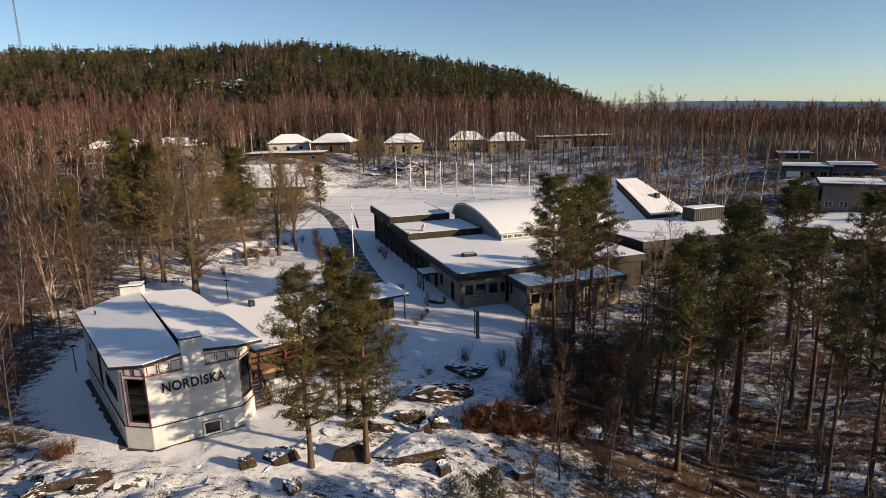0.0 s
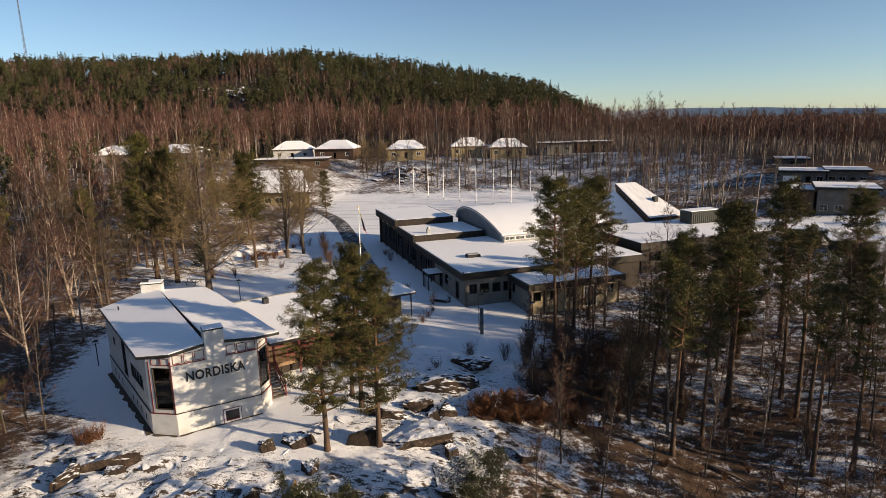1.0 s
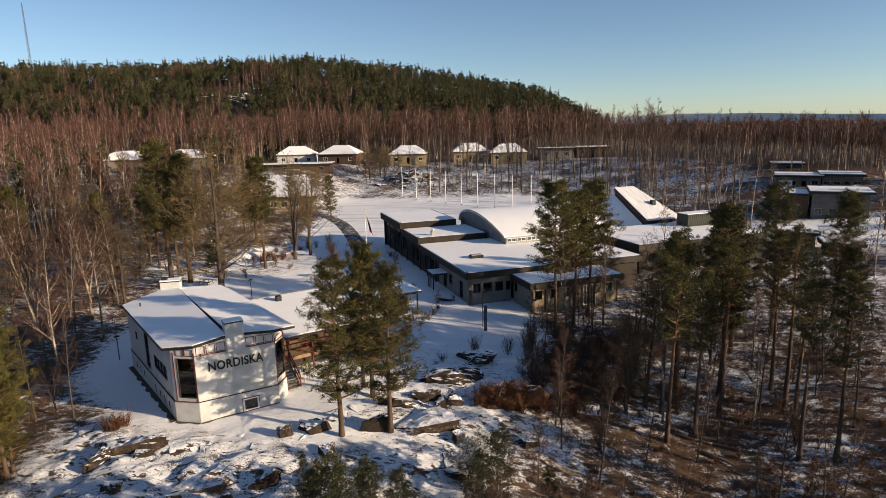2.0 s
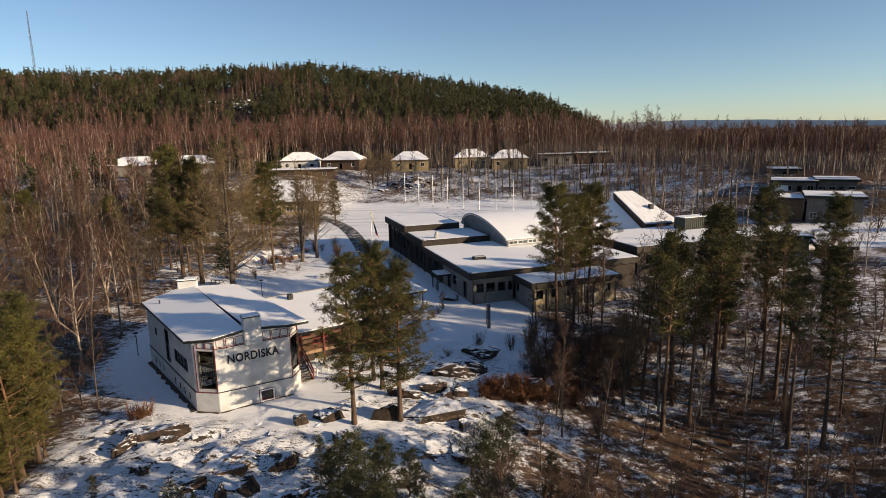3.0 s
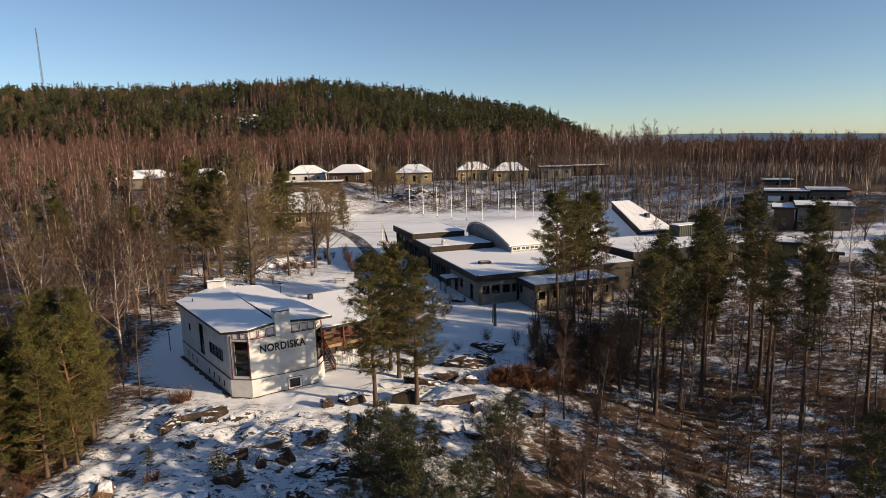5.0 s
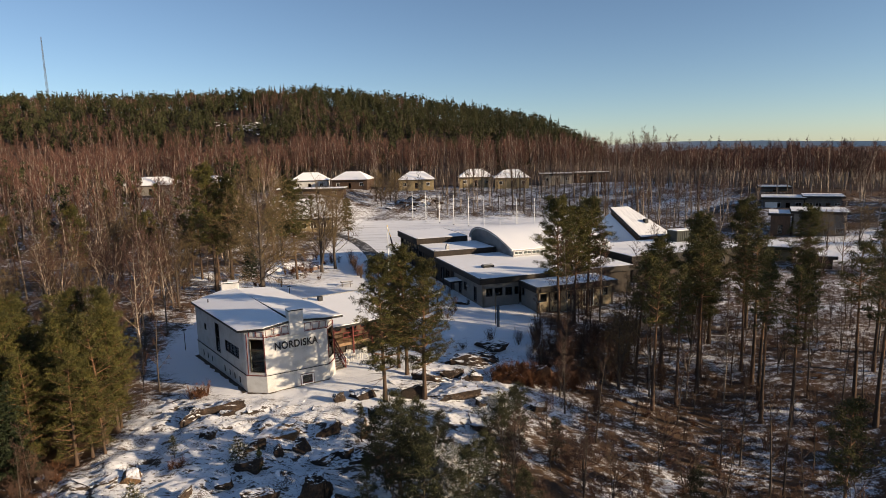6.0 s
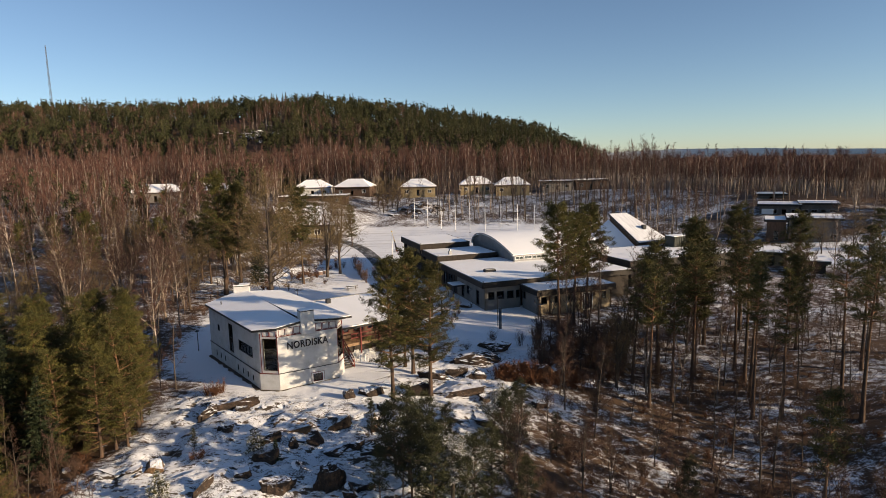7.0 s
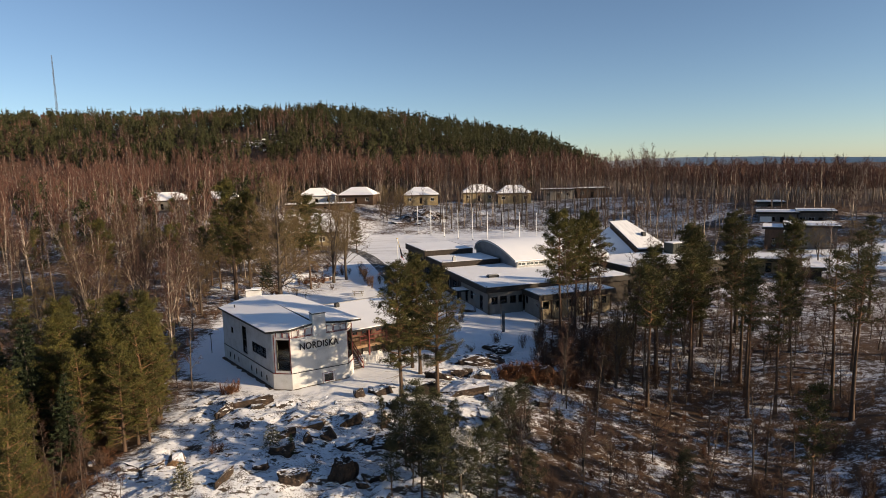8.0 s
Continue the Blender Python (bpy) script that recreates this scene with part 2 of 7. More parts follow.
def prism(ring_low, ring_high):
    """A closed solid between two rings of the same count, counter-clockwise from above."""
    bm = bmesh.new()
    a = [bm.verts.new(p) for p in ring_low]
    b = [bm.verts.new(p) for p in ring_high]
    n = len(a)
    bm.faces.new(a[::-1])
    bm.faces.new(b)
    for i in range(n):
        bm.faces.new((a[i], a[(i + 1) % n], b[(i + 1) % n], b[i]))
    bmesh.ops.recalc_face_normals(bm, faces=bm.faces[:])
    return bm


def rod(bm, p, q, r0, r1=None, sides=8):
    r1 = r0 if r1 is None else r1
    p, q = Vector(p), Vector(q)
    d = (q - p).normalized()
    a = d.orthogonal().normalized()
    b = d.cross(a)
    rings = []
    for c, r in ((p, r0), (q, r1)):
        rings.append([bm.verts.new(c + (a * math.cos(k * math.tau / sides) + b * math.sin(k * math.tau / sides)) * r) for k in range(sides)])
    for k in range(sides):
        bm.faces.new((rings[0][k], rings[0][(k + 1) % sides], rings[1][(k + 1) % sides], rings[1][k]))
    bm.faces.new(rings[0][::-1])
    bm.faces.new(rings[1])


def along(p0, p1):
    """The frame of a wall: x runs from p0 to p1, y into the building (to the left of the run), z up."""
    d = Vector((p1[0] - p0[0], p1[1] - p0[1], 0))
    return Matrix.Translation((p0[0], p0[1], 0)) @ Matrix.Rotation(math.atan2(d.y, d.x), 4, "Z"), d.length


def wall_bm(length, z0, z1, thick, holes, m):
    """A wall along x with openings (s0, s1, z0, z1) that go through."""
    bm = bmesh.new()
    ss = sorted({0.0, length, *[h[0] for h in holes], *[h[1] for h in holes]})
    zs = sorted({z0, z1, *[h[2] for h in holes], *[h[3] for h in holes]})
    nodes = {}

    def node(i, k, y):
        if (i, k, y) not in nodes:
            nodes[i, k, y] = bm.verts.new(m @ Vector((ss[i], y, zs[k])))
        return nodes[i, k, y]

    def solid(i, k):
        if not (0 <= i < len(ss) - 1 and 0 <= k < len(zs) - 1):
            return False
        cs, cz = (ss[i] + ss[i + 1]) / 2, (zs[k] + zs[k + 1]) / 2
        return not any(h[0] < cs < h[1] and h[2] < cz < h[3] for h in holes)

    for i in range(len(ss) - 1):
        for k in range(len(zs) - 1):
            if not solid(i, k):
                continue
            for y, order in ((0, 1), (thick, -1)):
                bm.faces.new([node(i, k, y), node(i + 1, k, y), node(i + 1, k + 1, y), node(i, k + 1, y)][::order])
            for di, dk, a, b in ((-1, 0, (i, k + 1), (i, k)), (1, 0, (i + 1, k), (i + 1, k + 1)), (0, -1, (i, k), (i + 1, k)), (0, 1, (i + 1, k + 1), (i, k + 1))):
                if not solid(i + di, k + dk):
                    bm.faces.new((node(*b, 0), node(*a, 0), node(*a, thick), node(*b, thick)))
    return bm


def window(parent, m, s0, s1, z0, z1, frame_mat, mullions=1, rails=0, depth=0.1, bar=0.07, set_in=0.05, name="window", proud=0.0):
    """A framed window in a wall's frame m: the frame's bars, and its panes."""
    y0, y1 = set_in - proud, set_in + depth
    bm = bmesh.new()
    rings = [[bm.verts.new(m @ Vector((x, y, z))) for x, z in ((s0 + e, z0 + e), (s1 - e, z0 + e), (s1 - e, z1 - e), (s0 + e, z1 - e))] for y, e in ((y0, 0.0), (y0, bar), (y1, bar), (y1, 0.0))]
    for a in range(4):
        for k in range(4):
            n, b = (k + 1) % 4, (a + 1) % 4
            bm.faces.new((rings[a][k], rings[a][n], rings[b][n], rings[b][k]))
    bmesh.ops.recalc_face_normals(bm, faces=bm.faces[:])
    w = part(name, bm, frame_mat, parent)
    for k in range(1, mullions + 1):
        x = s0 + (s1 - s0) * k / (mullions + 1)
        part("mullion", boxes((x - bar * 0.45, x + bar * 0.45, set_in + 0.005, set_in + depth - 0.01, z0 + bar, z1 - bar), m=m), frame_mat, w)
    for k in range(1, rails + 1):
        z = z0 + (z1 - z0) * k / (rails + 1)
        part("rail", boxes((s0 + bar, s1 - bar, set_in + 0.01, set_in + depth - 0.015, z - bar * 0.45, z + bar * 0.45), m=m), frame_mat, w)
    p = part("pane", boxes((s0 + bar * 0.5, s1 - bar * 0.5, set_in + depth * 0.5, set_in + depth * 0.5 + 0.012, z0 + bar * 0.5, z1 - bar * 0.5), m=m), GLASS, w, "dark reflecting glass pane")
    p.visible_shadow = False
    return w


# ---- ground ----
def sm(a, b, x):
    t = min(1.0, max(0.0, (x - a) / (b - a)))
    return t * t * (3 - 2 * t)


def ground(x, y):
    """The lie of the land, without its fine relief."""
    z = 0.75
    z -= 5.2 * math.exp(-((x - 24) / 17) ** 2 - ((y - 20) / 20) ** 2)
    z -= 0.07 * max(0.0, 31 - y) + 0.10 * max(0.0, 14 - y) if y > -80 else 0.07 * 111 + 9.4
    z -= 1.5 * sm(-17, -30, x) * math.exp(-((y - 24) / 22) ** 2)
    z -= 0.5 * math.exp(-((x + 15) / 9) ** 2 - ((y - 33) / 9) ** 2)
    w = y + 60 * sm(20, 100, x) + 62 * sm(-24, -70, x) * sm(60, 110, y)
    z += 7.6 * sm(140, 215, w) * (1 - 0.7 * sm(90, 240, x))
    z += 1.2 * math.exp(-((x + 38) / 18) ** 2 - ((y - 66) / 16) ** 2)
    z += 2.6 * math.exp(-((x + 14) / 5.5) ** 2 - ((y - 176) / 4.5) ** 2)
    c = x - 0.04 * (y - 430)
    u = max(0.0, c + 110)
    ridge = (49 - 0.085 * u - 0.00042 * u * u) * (1 - sm(50, 112, c)) + 2.5 * sm(-250, -340, c) + 1.5 * math.exp(-((c + 118) / 28) ** 2)
    z += ridge * sm(250, 450, y) * (1 - 0.8 * sm(520, 900, y)) if c < 112 else 0.0
    return z


def in_yard(x, y):
    """1 where the snow lies open and smooth (yards, parking ground), 0 in the woods."""
    a = sm(24.5, 29, y + 0.1 * x) * (1 - sm(8, 12, x - 0.06 * (y - 30) + 3.2 * (1 - sm(37, 44, y)))) * sm(-31, -27, x + 0.12 * (y - 40) - 6 * (1 - sm(32, 39, y)) - 0.42 * max(0.0, y - 58))
    b = sm(74, 92, y) * (1 - sm(150, 158, y)) * sm(-30, -22, x + 0.10 * (y - 100)) * (1 - sm(26, 34, x))
    c = (1 - sm(16, 24, abs(x - 76))) * (1 - sm(8, 14, abs(y - 98)))
    return max(a if y < 92 else 0, b, c)


def rocky(x, y):
    return (1 - sm(11, 16, abs(x + 9.5))) * sm(8, 13, y) * (1 - sm(25, 30, y + 0.2 * x + 2)) + 1.0 * math.exp(-((x - 3) / 6.5) ** 2 - ((y - 34.5) / 8) ** 2)


def relief(x, y):
    v = Vector((x, y, 0))
    k = 1 - in_yard(x, y)
    z = 0.35 * k * noise.noise(v * 0.13) + 0.12 * k * noise.noise(v * 0.5) + 0.03 * noise.noise(v * 0.9)
    bank = k * sm(-18, -24, x) * (1 - sm(-44, -54, x)) * sm(62, 76, y) * (1 - sm(112, 124, y))
    if bank > 0.01:
        z += bank * (0.9 * noise.noise(Vector((x * 0.22, y * 0.3, 5.0))) + 0.5 * noise.noise(Vector((x * 0.6, y * 0.8, 1.0))))
    r = rocky(x, y)
    if r > 0.01:
        q = noise.noise(v * 0.34 + Vector((7, 3, 1)))
        f = 2.6 * noise.noise(Vector((x * 0.22, y * 0.42, 6.0))) + 1.1 * noise.noise(Vector((x * 0.7, y * 1.1, 2.0))) + 0.5 * noise.noise(Vector((x * 1.7, y * 2.3, 8.0)))
        z += r * 0.15 * (math.floor(f) + sm(0.6, 1.0, f - math.floor(f)))
        z += r * (0.3 * (1 - abs(q) * 2.2) * 0.6 + 0.2 * max(0.0, noise.noise(Vector((x * 0.5, y * 1.0, 4.0)))) + 0.12 * noise.noise(Vector((x * 1.3, y * 2.6, 9.0))) + 0.06 * noise.noise(Vector((x * 3.1, y * 4.2, 3.0))))
    return z


def land(x, y):
    return ground(x, y) + (relief(x, y) if y < 260 and abs(x) < 130 else 0.0)


def steps(*spans):
    out = []
    for a, b, d in spans:
        n = max(1, round((b - a) / d))
        out += [a + (b - a) * i / n for i in range(n)]
    return out + [spans[-1][1]]


GX = steps((-4000, -900, 200), (-900, -260, 32), (-260, -70, 7), (-70, -34, 2), (-34, -24, 0.6), (-24, 9, 0.3), (9, 20, 0.6), (20, 60, 1.3), (60, 120, 3), (120, 300, 10), (300, 900, 60), (900, 4000, 300))
GY = steps((-600, -60, 60), (-60, 6, 3), (6, 9, 0.5), (9, 32, 0.3), (32, 44, 0.5), (44, 100, 1.3), (100, 210, 2.6), (210, 520, 9), (520, 1000, 30), (1000, 5200, 300))


def build_ground():
    nx, ny = len(GX), len(GY)
    V = np.zeros((nx * ny, 3), dtype=np.float32)
    cover = np.zeros(nx * ny, dtype=np.float32)
    stone = np.zeros(nx * ny, dtype=np.float32)
    tracks = np.zeros(nx * ny, dtype=np.float32)
    for j, y in enumerate(GY):
        for i, x in enumerate(GX):
            k = j * nx + i
            V[k] = (x, y, land(x, y))
            near = 1 if abs(x) < 400 and y < 600 else 0
            cover[k] = (1 - in_yard(x, y)) * (1 - 0.75 * min(1.0, rocky(x, y))) if near else 1.9
            if near and -40 < x < 75 and 140 < y < 206:
                cover[k] *= 0.84
            elif near:
                cover[k] *= 1 + 0.08 * sm(-24, -36, x) * sm(26, 40, y) + 0.3 * sm(-18, -25, x) * (1 - sm(22, 28, y)) + 0.6 * sm(200, 215, y) + 0.6 * sm(80, 90, x) * sm(132, 142, y) + 0.06 * sm(40, 60, x) * sm(70, 85, y) * (1 - sm(160, 175, y)) - 0.1 * sm(18, 24, x) * sm(46, 54, y) * (1 - sm(78, 92, y)) - 0.03 * sm(7, 11, x) * (1 - sm(48, 56, y)) + 0.4 * math.exp(-((x - 13) / 3.5) ** 2 - ((y - 38) / 5) ** 2) + 0.12 * math.exp(-((x - 8) / 5) ** 2 - ((y - 22) / 10) ** 2)
            cover[k] = max(cover[k], 0.78 * math.exp(-((x + 25) / 6) ** 2 - ((y - 76) / 11) ** 4)) if near else cover[k]
            cover[k] *= 1 - 0.4 * math.exp(-((x + 30) / 10) ** 2 - ((y - 74) / 17) ** 4)
            stone[k] = rocky(x, y) if near else 0
            tracks[k] = sm(96, 108, y) * (1 - sm(146, 154, y)) * sm(-34, -26, x) * (1 - sm(20, 30, x))
    idx = np.arange(nx * ny).reshape(ny, nx)
    a, b, c, d = idx[:-1, :-1].ravel(), idx[:-1, 1:].ravel(), idx[1:, 1:].ravel(), idx[1:, :-1].ravel()
    F = np.concatenate([np.stack([a, b, c], 1), np.stack([a, c, d], 1)])
    ob = mesh_part("ground", V, F, [GROUND], None)
    for nm, arr in (("cover", cover), ("stone", stone), ("tracks", tracks)):
        ob.data.attributes.new(nm, "FLOAT", "POINT").data.foreach_set("value", arr)
    ob.data.polygons.foreach_set("use_smooth", np.ones(len(F), dtype=bool))
    return tagged(ob, "rolling snow-covered ground with leaf litter and bedrock showing", "ground", kind="structure")


def ground_material():
    """Snow, broken by leaf litter in the woods and by bedrock where the land is stony or steep."""
    m = bpy.data.materials.new("snowy_ground")
    m.use_nodes = True
    t = m.node_tree
    b = t.nodes["Principled BSDF"]
    b.inputs["Roughness"].default_value = 0.7
    b.inputs["Specular IOR Level"].default_value = 0.25
    geo = t.nodes.new("ShaderNodeNewGeometry")

    def noise_node(scale, detail=4, rough=0.55, sx=(1, 1, 1)):
        mp = t.nodes.new("ShaderNodeMapping")
        mp.inputs["Scale"].default_value = sx
        n = t.nodes.new("ShaderNodeTexNoise")
        n.inputs["Scale"].default_value, n.inputs["Detail"].default_value, n.inputs["Roughness"].default_value = scale, detail, rough
        t.links.new(geo.outputs["Position"], mp.inputs[0])
        t.links.new(mp.outputs[0], n.inputs["Vector"])
        return n.outputs[0]

    def calc(op, a, c, d=None):
        n = t.nodes.new("ShaderNodeMath")
        n.operation = op
        for i, v in enumerate((a, c, d)):
            if v is None:
                continue
            if isinstance(v, (int, float)):
                n.inputs[i].default_value = v
            else:
                t.links.new(v, n.inputs[i])
        return n.outputs[0]

    def ramp(v, lo, hi):
        n = t.nodes.new("ShaderNodeMapRange")
        n.inputs[1].default_value, n.inputs[2].default_value = lo, hi
        t.links.new(v, n.inputs[0])
        return n.outputs[0]

    def mix(f, a, c):
        n = t.nodes.new("ShaderNodeMix")
        n.data_type = "RGBA"
        t.links.new(f, n.inputs[0])
        for i, v in ((6, a), (7, c)):
            if isinstance(v, tuple):
                n.inputs[i].default_value = (*v, 1)
            else:
                t.links.new(v, n.inputs[i])
        return n.outputs[2]

    at = t.nodes.new("ShaderNodeAttribute")
    at.attribute_name = "cover"
    st = t.nodes.new("ShaderNodeAttribute")
    st.attribute_name = "stone"
    big, mid, fine = noise_node(0.16), noise_node(1.5, 9, 0.68, (0.75, 1.3, 1)), noise_node(7.5, 6, 0.65)
    snow = mix(mid, (0.83, 0.85, 0.89), (0.9, 0.905, 0.92))
    litter = mix(fine, (0.034, 0.021, 0.015), (0.14, 0.085, 0.051))
    stone_c = mix(noise_node(2.4, 6), (0.028, 0.021, 0.017), (0.13, 0.095, 0.07))
    patch = calc("ADD", calc("MULTIPLY", mid, 0.55), calc("ADD", calc("MULTIPLY", fine, 0.35), calc("MULTIPLY", big, 0.35)))
    lit_f = calc("MULTIPLY", ramp(calc("ADD", patch, calc("MULTIPLY_ADD", at.outputs["Fac"], 0.2, -0.2)), 0.53, 0.62), ramp(at.outputs["Fac"], 0.1, 0.4))
    sep = t.nodes.new("ShaderNodeSeparateXYZ")
    t.links.new(geo.outputs["Normal"], sep.inputs[0])
    strata = noise_node(1.7, 12, 0.74, (0.75, 2.1, 1))
    steep = calc("SUBTRACT", calc("MULTIPLY", strata, 1.0), calc("MULTIPLY", sep.outputs[2], 0.8))
    rock_f = calc("MULTIPLY", ramp(steep, -0.235, -0.205), ramp(st.outputs["Fac"], 0.12, 0.45))
    grass_f = calc("MULTIPLY", ramp(calc("ADD", calc("MULTIPLY", noise_node(9, 4, 0.6), 0.5), calc("MULTIPLY", noise_node(0.5, 4), 0.5)), 0.545, 0.6), 0.85)
    lit_f = calc("MAXIMUM", lit_f, calc("MULTIPLY", grass_f, calc("MAXIMUM", st.outputs["Fac"], ramp(at.outputs["Fac"], 0.02, 0.5))))
    tuft_f = calc("MULTIPLY", ramp(noise_node(4.5, 6, 0.75), 0.6, 0.68), ramp(calc("ADD", big, mid), 1.02, 1.2))
    lit_f = calc("MAXIMUM", lit_f, calc("MULTIPLY", tuft_f, 0.8))
    tr_a = t.nodes.new("ShaderNodeAttribute")
    tr_a.attribute_name = "tracks"
    worn = calc("MULTIPLY", ramp(noise_node(0.9, 5, 0.6, (0.07, 1.0, 1)), 0.5, 0.66), tr_a.outputs["Fac"])
    snow = mix(calc("MULTIPLY", worn, 0.75), snow, (0.5, 0.49, 0.5))
    col = mix(rock_f, mix(lit_f, snow, litter), stone_c)
    t.links.new(col, b.inputs["Base Color"])
    bp = t.nodes.new("ShaderNodeBump")
    bp.inputs["Strength"].default_value, bp.inputs["Distance"].default_value = 0.6, 0.11
    t.links.new(calc("ADD", calc("MULTIPLY_ADD", fine, 0.5, mid), calc("MULTIPLY", calc("MULTIPLY", strata, -3.0), st.outputs["Fac"])), bp.inputs["Height"])
    t.links.new(bp.outputs[0], b.inputs["Normal"])
    return m


GROUND = ground_material()
build_ground()


def strip(name, centre, widths, lift, mat, label, category):
    """A road or path laid on the land along a centre line."""
    V, F = [], []
    n = 7
    for i, (x, y) in enumerate(centre):
        p, q = centre[max(0, i - 1)], centre[min(len(centre) - 1, i + 1)]
        d = Vector((q[0] - p[0], q[1] - p[1])).normalized()
        for k in range(n):
            o = (k / (n - 1) - 0.5) * widths[i]
            px, py = x - d.y * o, y + d.x * o
            V.append((px, py, land(px, py) + lift - (0.12 if k in (0, n - 1) else 0)))
    for i in range(len(centre) - 1):
        for k in range(n - 1):
            a = i * n + k
            F += [(a, a + n, a + 1), (a + 1, a + n, a + n + 1)]
    return tagged(mesh_part(name, V, F, [mat], None), label, category, kind="structure")


def curve_points(ctrl, per=8):
    """A smooth line through a few corner points."""
    out = []
    for i in range(len(ctrl) - 1):
        p0, p1, p2, p3 = (Vector(ctrl[min(max(k, 0), len(ctrl) - 1)]) for k in (i - 1, i, i + 1, i + 2))
        for s in range(per):
            t = s / per
            out.append(0.5 * (2 * p1 + (p2 - p0) * t + (2 * p0 - 5 * p1 + 4 * p2 - p3) * t * t + (3 * p1 - p0 - 3 * p2 + p3) * t ** 3))
    return [(p.x, p.y) for p in out] + [tuple(ctrl[-1])]


ROAD = curve_points([(-6.0, 66), (-9.5, 76), (-13.2, 88), (-17.5, 102), (-23.5, 118), (-33, 134), (-46, 150)])
strip("road", ROAD, [3.0] * len(ROAD), 0.1, ASPHALT, "curved asphalt drive with worn snow and wheel tracks", "road")

# far hills that close the horizon; haze is painted into their pale blue
def far_hills():
    V, F = [], []
    n = 90
    for i in range(n + 1):
        a = radians(20 + 140 * i / n)
        r = 4300
        h = 46 + 15 * math.sin(0.3 * (i - 27.5)) + 3 * noise.noise(Vector((i * 0.13, 2.0, 0))) + 4 * noise.noise(Vector((i * 0.5, 9.0, 0)))
        V += [(r * math.cos(a), r * math.sin(a), -60), (r * math.cos(a), r * math.sin(a), max(14, h))]
    for i in range(n):
        F += [(2 * i, 2 * i + 1, 2 * i + 3), (2 * i, 2 * i + 3, 2 * i + 2)]
    return tagged(mesh_part("backdrop", V, F, [HAZY_HILL], None), "distant wooded hills on the horizon, haze painted in pale blue", "hills", kind="structure")


far_hills()


# ---- the white house with the sign ----
def white_house():
    A, B, C, C2 = Vector((-15.80, 30.26)), Vector((-13.98, 30.05)), Vector((-9.33, 33.02)), Vector((-9.18, 34.62))
    ax = Vector((math.cos(radians(131.4)), math.sin(radians(131.4))))
    L = A + ax * 13.6
    R = C2 + ax * 13.0
    L2, R2 = L + Vector((1.9, 3.3)), R + Vector((-1.5, 1.6))
    ring = [A, B, C, C2, R, R2, L2, L]
    floor = 1.75
    house = thing("white_house", (0, 0, 0), "white plastered two-storey house with red trim and snowy roof", "house")
    holes = {0: [(0.42, 1.72, 2.05, 4.98), (0.42, 1.05, 5.16, 5.66), (1.09, 1.72, 5.16, 5.66)],
             1: [(3.05, 3.95, 0.42, 1.17), (0.12, 0.72, 5.22, 5.82), (0.8, 1.4, 5.22, 5.86), (1.48, 2.08, 5.22, 5.87), (3.5, 4.1, 5.22, 5.87), (4.18, 4.78, 5.22, 5.85), (4.86, 5.42, 5.22, 5.82)],
             2: [(0.15, 1.45, 2.25, 4.95), (0.15, 1.45, 5.1, 5.5)],
             7: [(13.6 - 4.95, 13.6 - 1.55, 2.8, 3.82), (13.6 - 7.6, 13.6 - 6.55, 2.1, 4.9), (13.6 - 10.9, 13.6 - 10.4, 3.5, 4.15)]
                + [(13.6 - s - 0.3, 13.6 - s, 0.62, 1.2) for s in (1.5, 2.8, 4.05, 5.4, 9.0, 10.3, 11.6)]}
    tops = [5.72, 5.9, 5.8, 5.7, 5.55, 5.5, 5.5, 5.55]
    walls = []
    for i in range(8):
        p, q = ring[i], ring[(i + 1) % 8]
        m, ln = along(p, q)
        hs = holes.get(i, [])
        base = part("base_wall", wall_bm(ln, -1.6, floor, 0.3, [h for h in hs if h[3] < floor], m @ Matrix.Translation((0, -0.04, 0))), WHITE_WALL, house)
        w = part("wall", wall_bm(ln, floor + 0.03, tops[i], 0.26, [h for h in hs if h[3] > floor], m), WHITE_WALL, house)
        walls.append((w, m, ln))
        part("ledge", boxes((-0.02, ln + 0.02, -0.08, 0.02, floor - 0.01, floor + 0.04), m=m), RED_PAINT if i in (0, 2) else BLACK_METAL, house, "dark red ledge between the storeys")
        for h in hs:
            big = h[3] - h[2] > 2
            if h[3] > 5.0 and i < 3 and not big:
                fr = part("clerestory_frame", boxes((h[0], h[1], -0.03, 0.08, h[2], h[2] + 0.035), (h[0], h[1], -0.03, 0.08, h[3] - 0.035, h[3]), (h[0], h[0] + 0.035, -0.03, 0.08, h[2] + 0.035, h[3] - 0.035), (h[1] - 0.035, h[1], -0.03, 0.08, h[2] + 0.035, h[3] - 0.035), m=m), RED_PAINT, w)
                part("panel", boxes((h[0] + 0.036, h[1] - 0.036, 0.02, 0.05, h[2] + 0.036, h[3] - 0.036), m=m), WHITE_WALL, fr, "white clerestory panel")
                continue
            window(w if h[3] > floor else base, m, *h, (DARK_WOOD if big else RED_PAINT) if i < 3 else BLACK_METAL, mullions=(3 if i == 7 and 2 < h[1] - h[0] else 0), rails=(2 if big and i == 0 else (1 if big else 0)),
                   bar=0.045, set_in=0.0, proud=0.03)
    # bare gravel along the foot of the walls
    for i, wd in ((7, 0.55), (0, 0.35), (1, 0.3)):
        gm, gl = walls[i][1], walls[i][2]
        V, F = [], []
        n = 40
        for k in range(n + 1):
            s = gl * k / n
            for o in (-wd * (0.75 + 0.45 * noise.noise(Vector((s * 1.3, i, 0)))), -0.03):
                p = gm @ Vector((s, o, 0))
                V.append((p.x, p.y, land(p.x, p.y) + 0.03))
        for k in range(n):
            F += [(2 * k, 2 * k + 2, 2 * k + 3), (2 * k, 2 * k + 3, 2 * k + 1)]
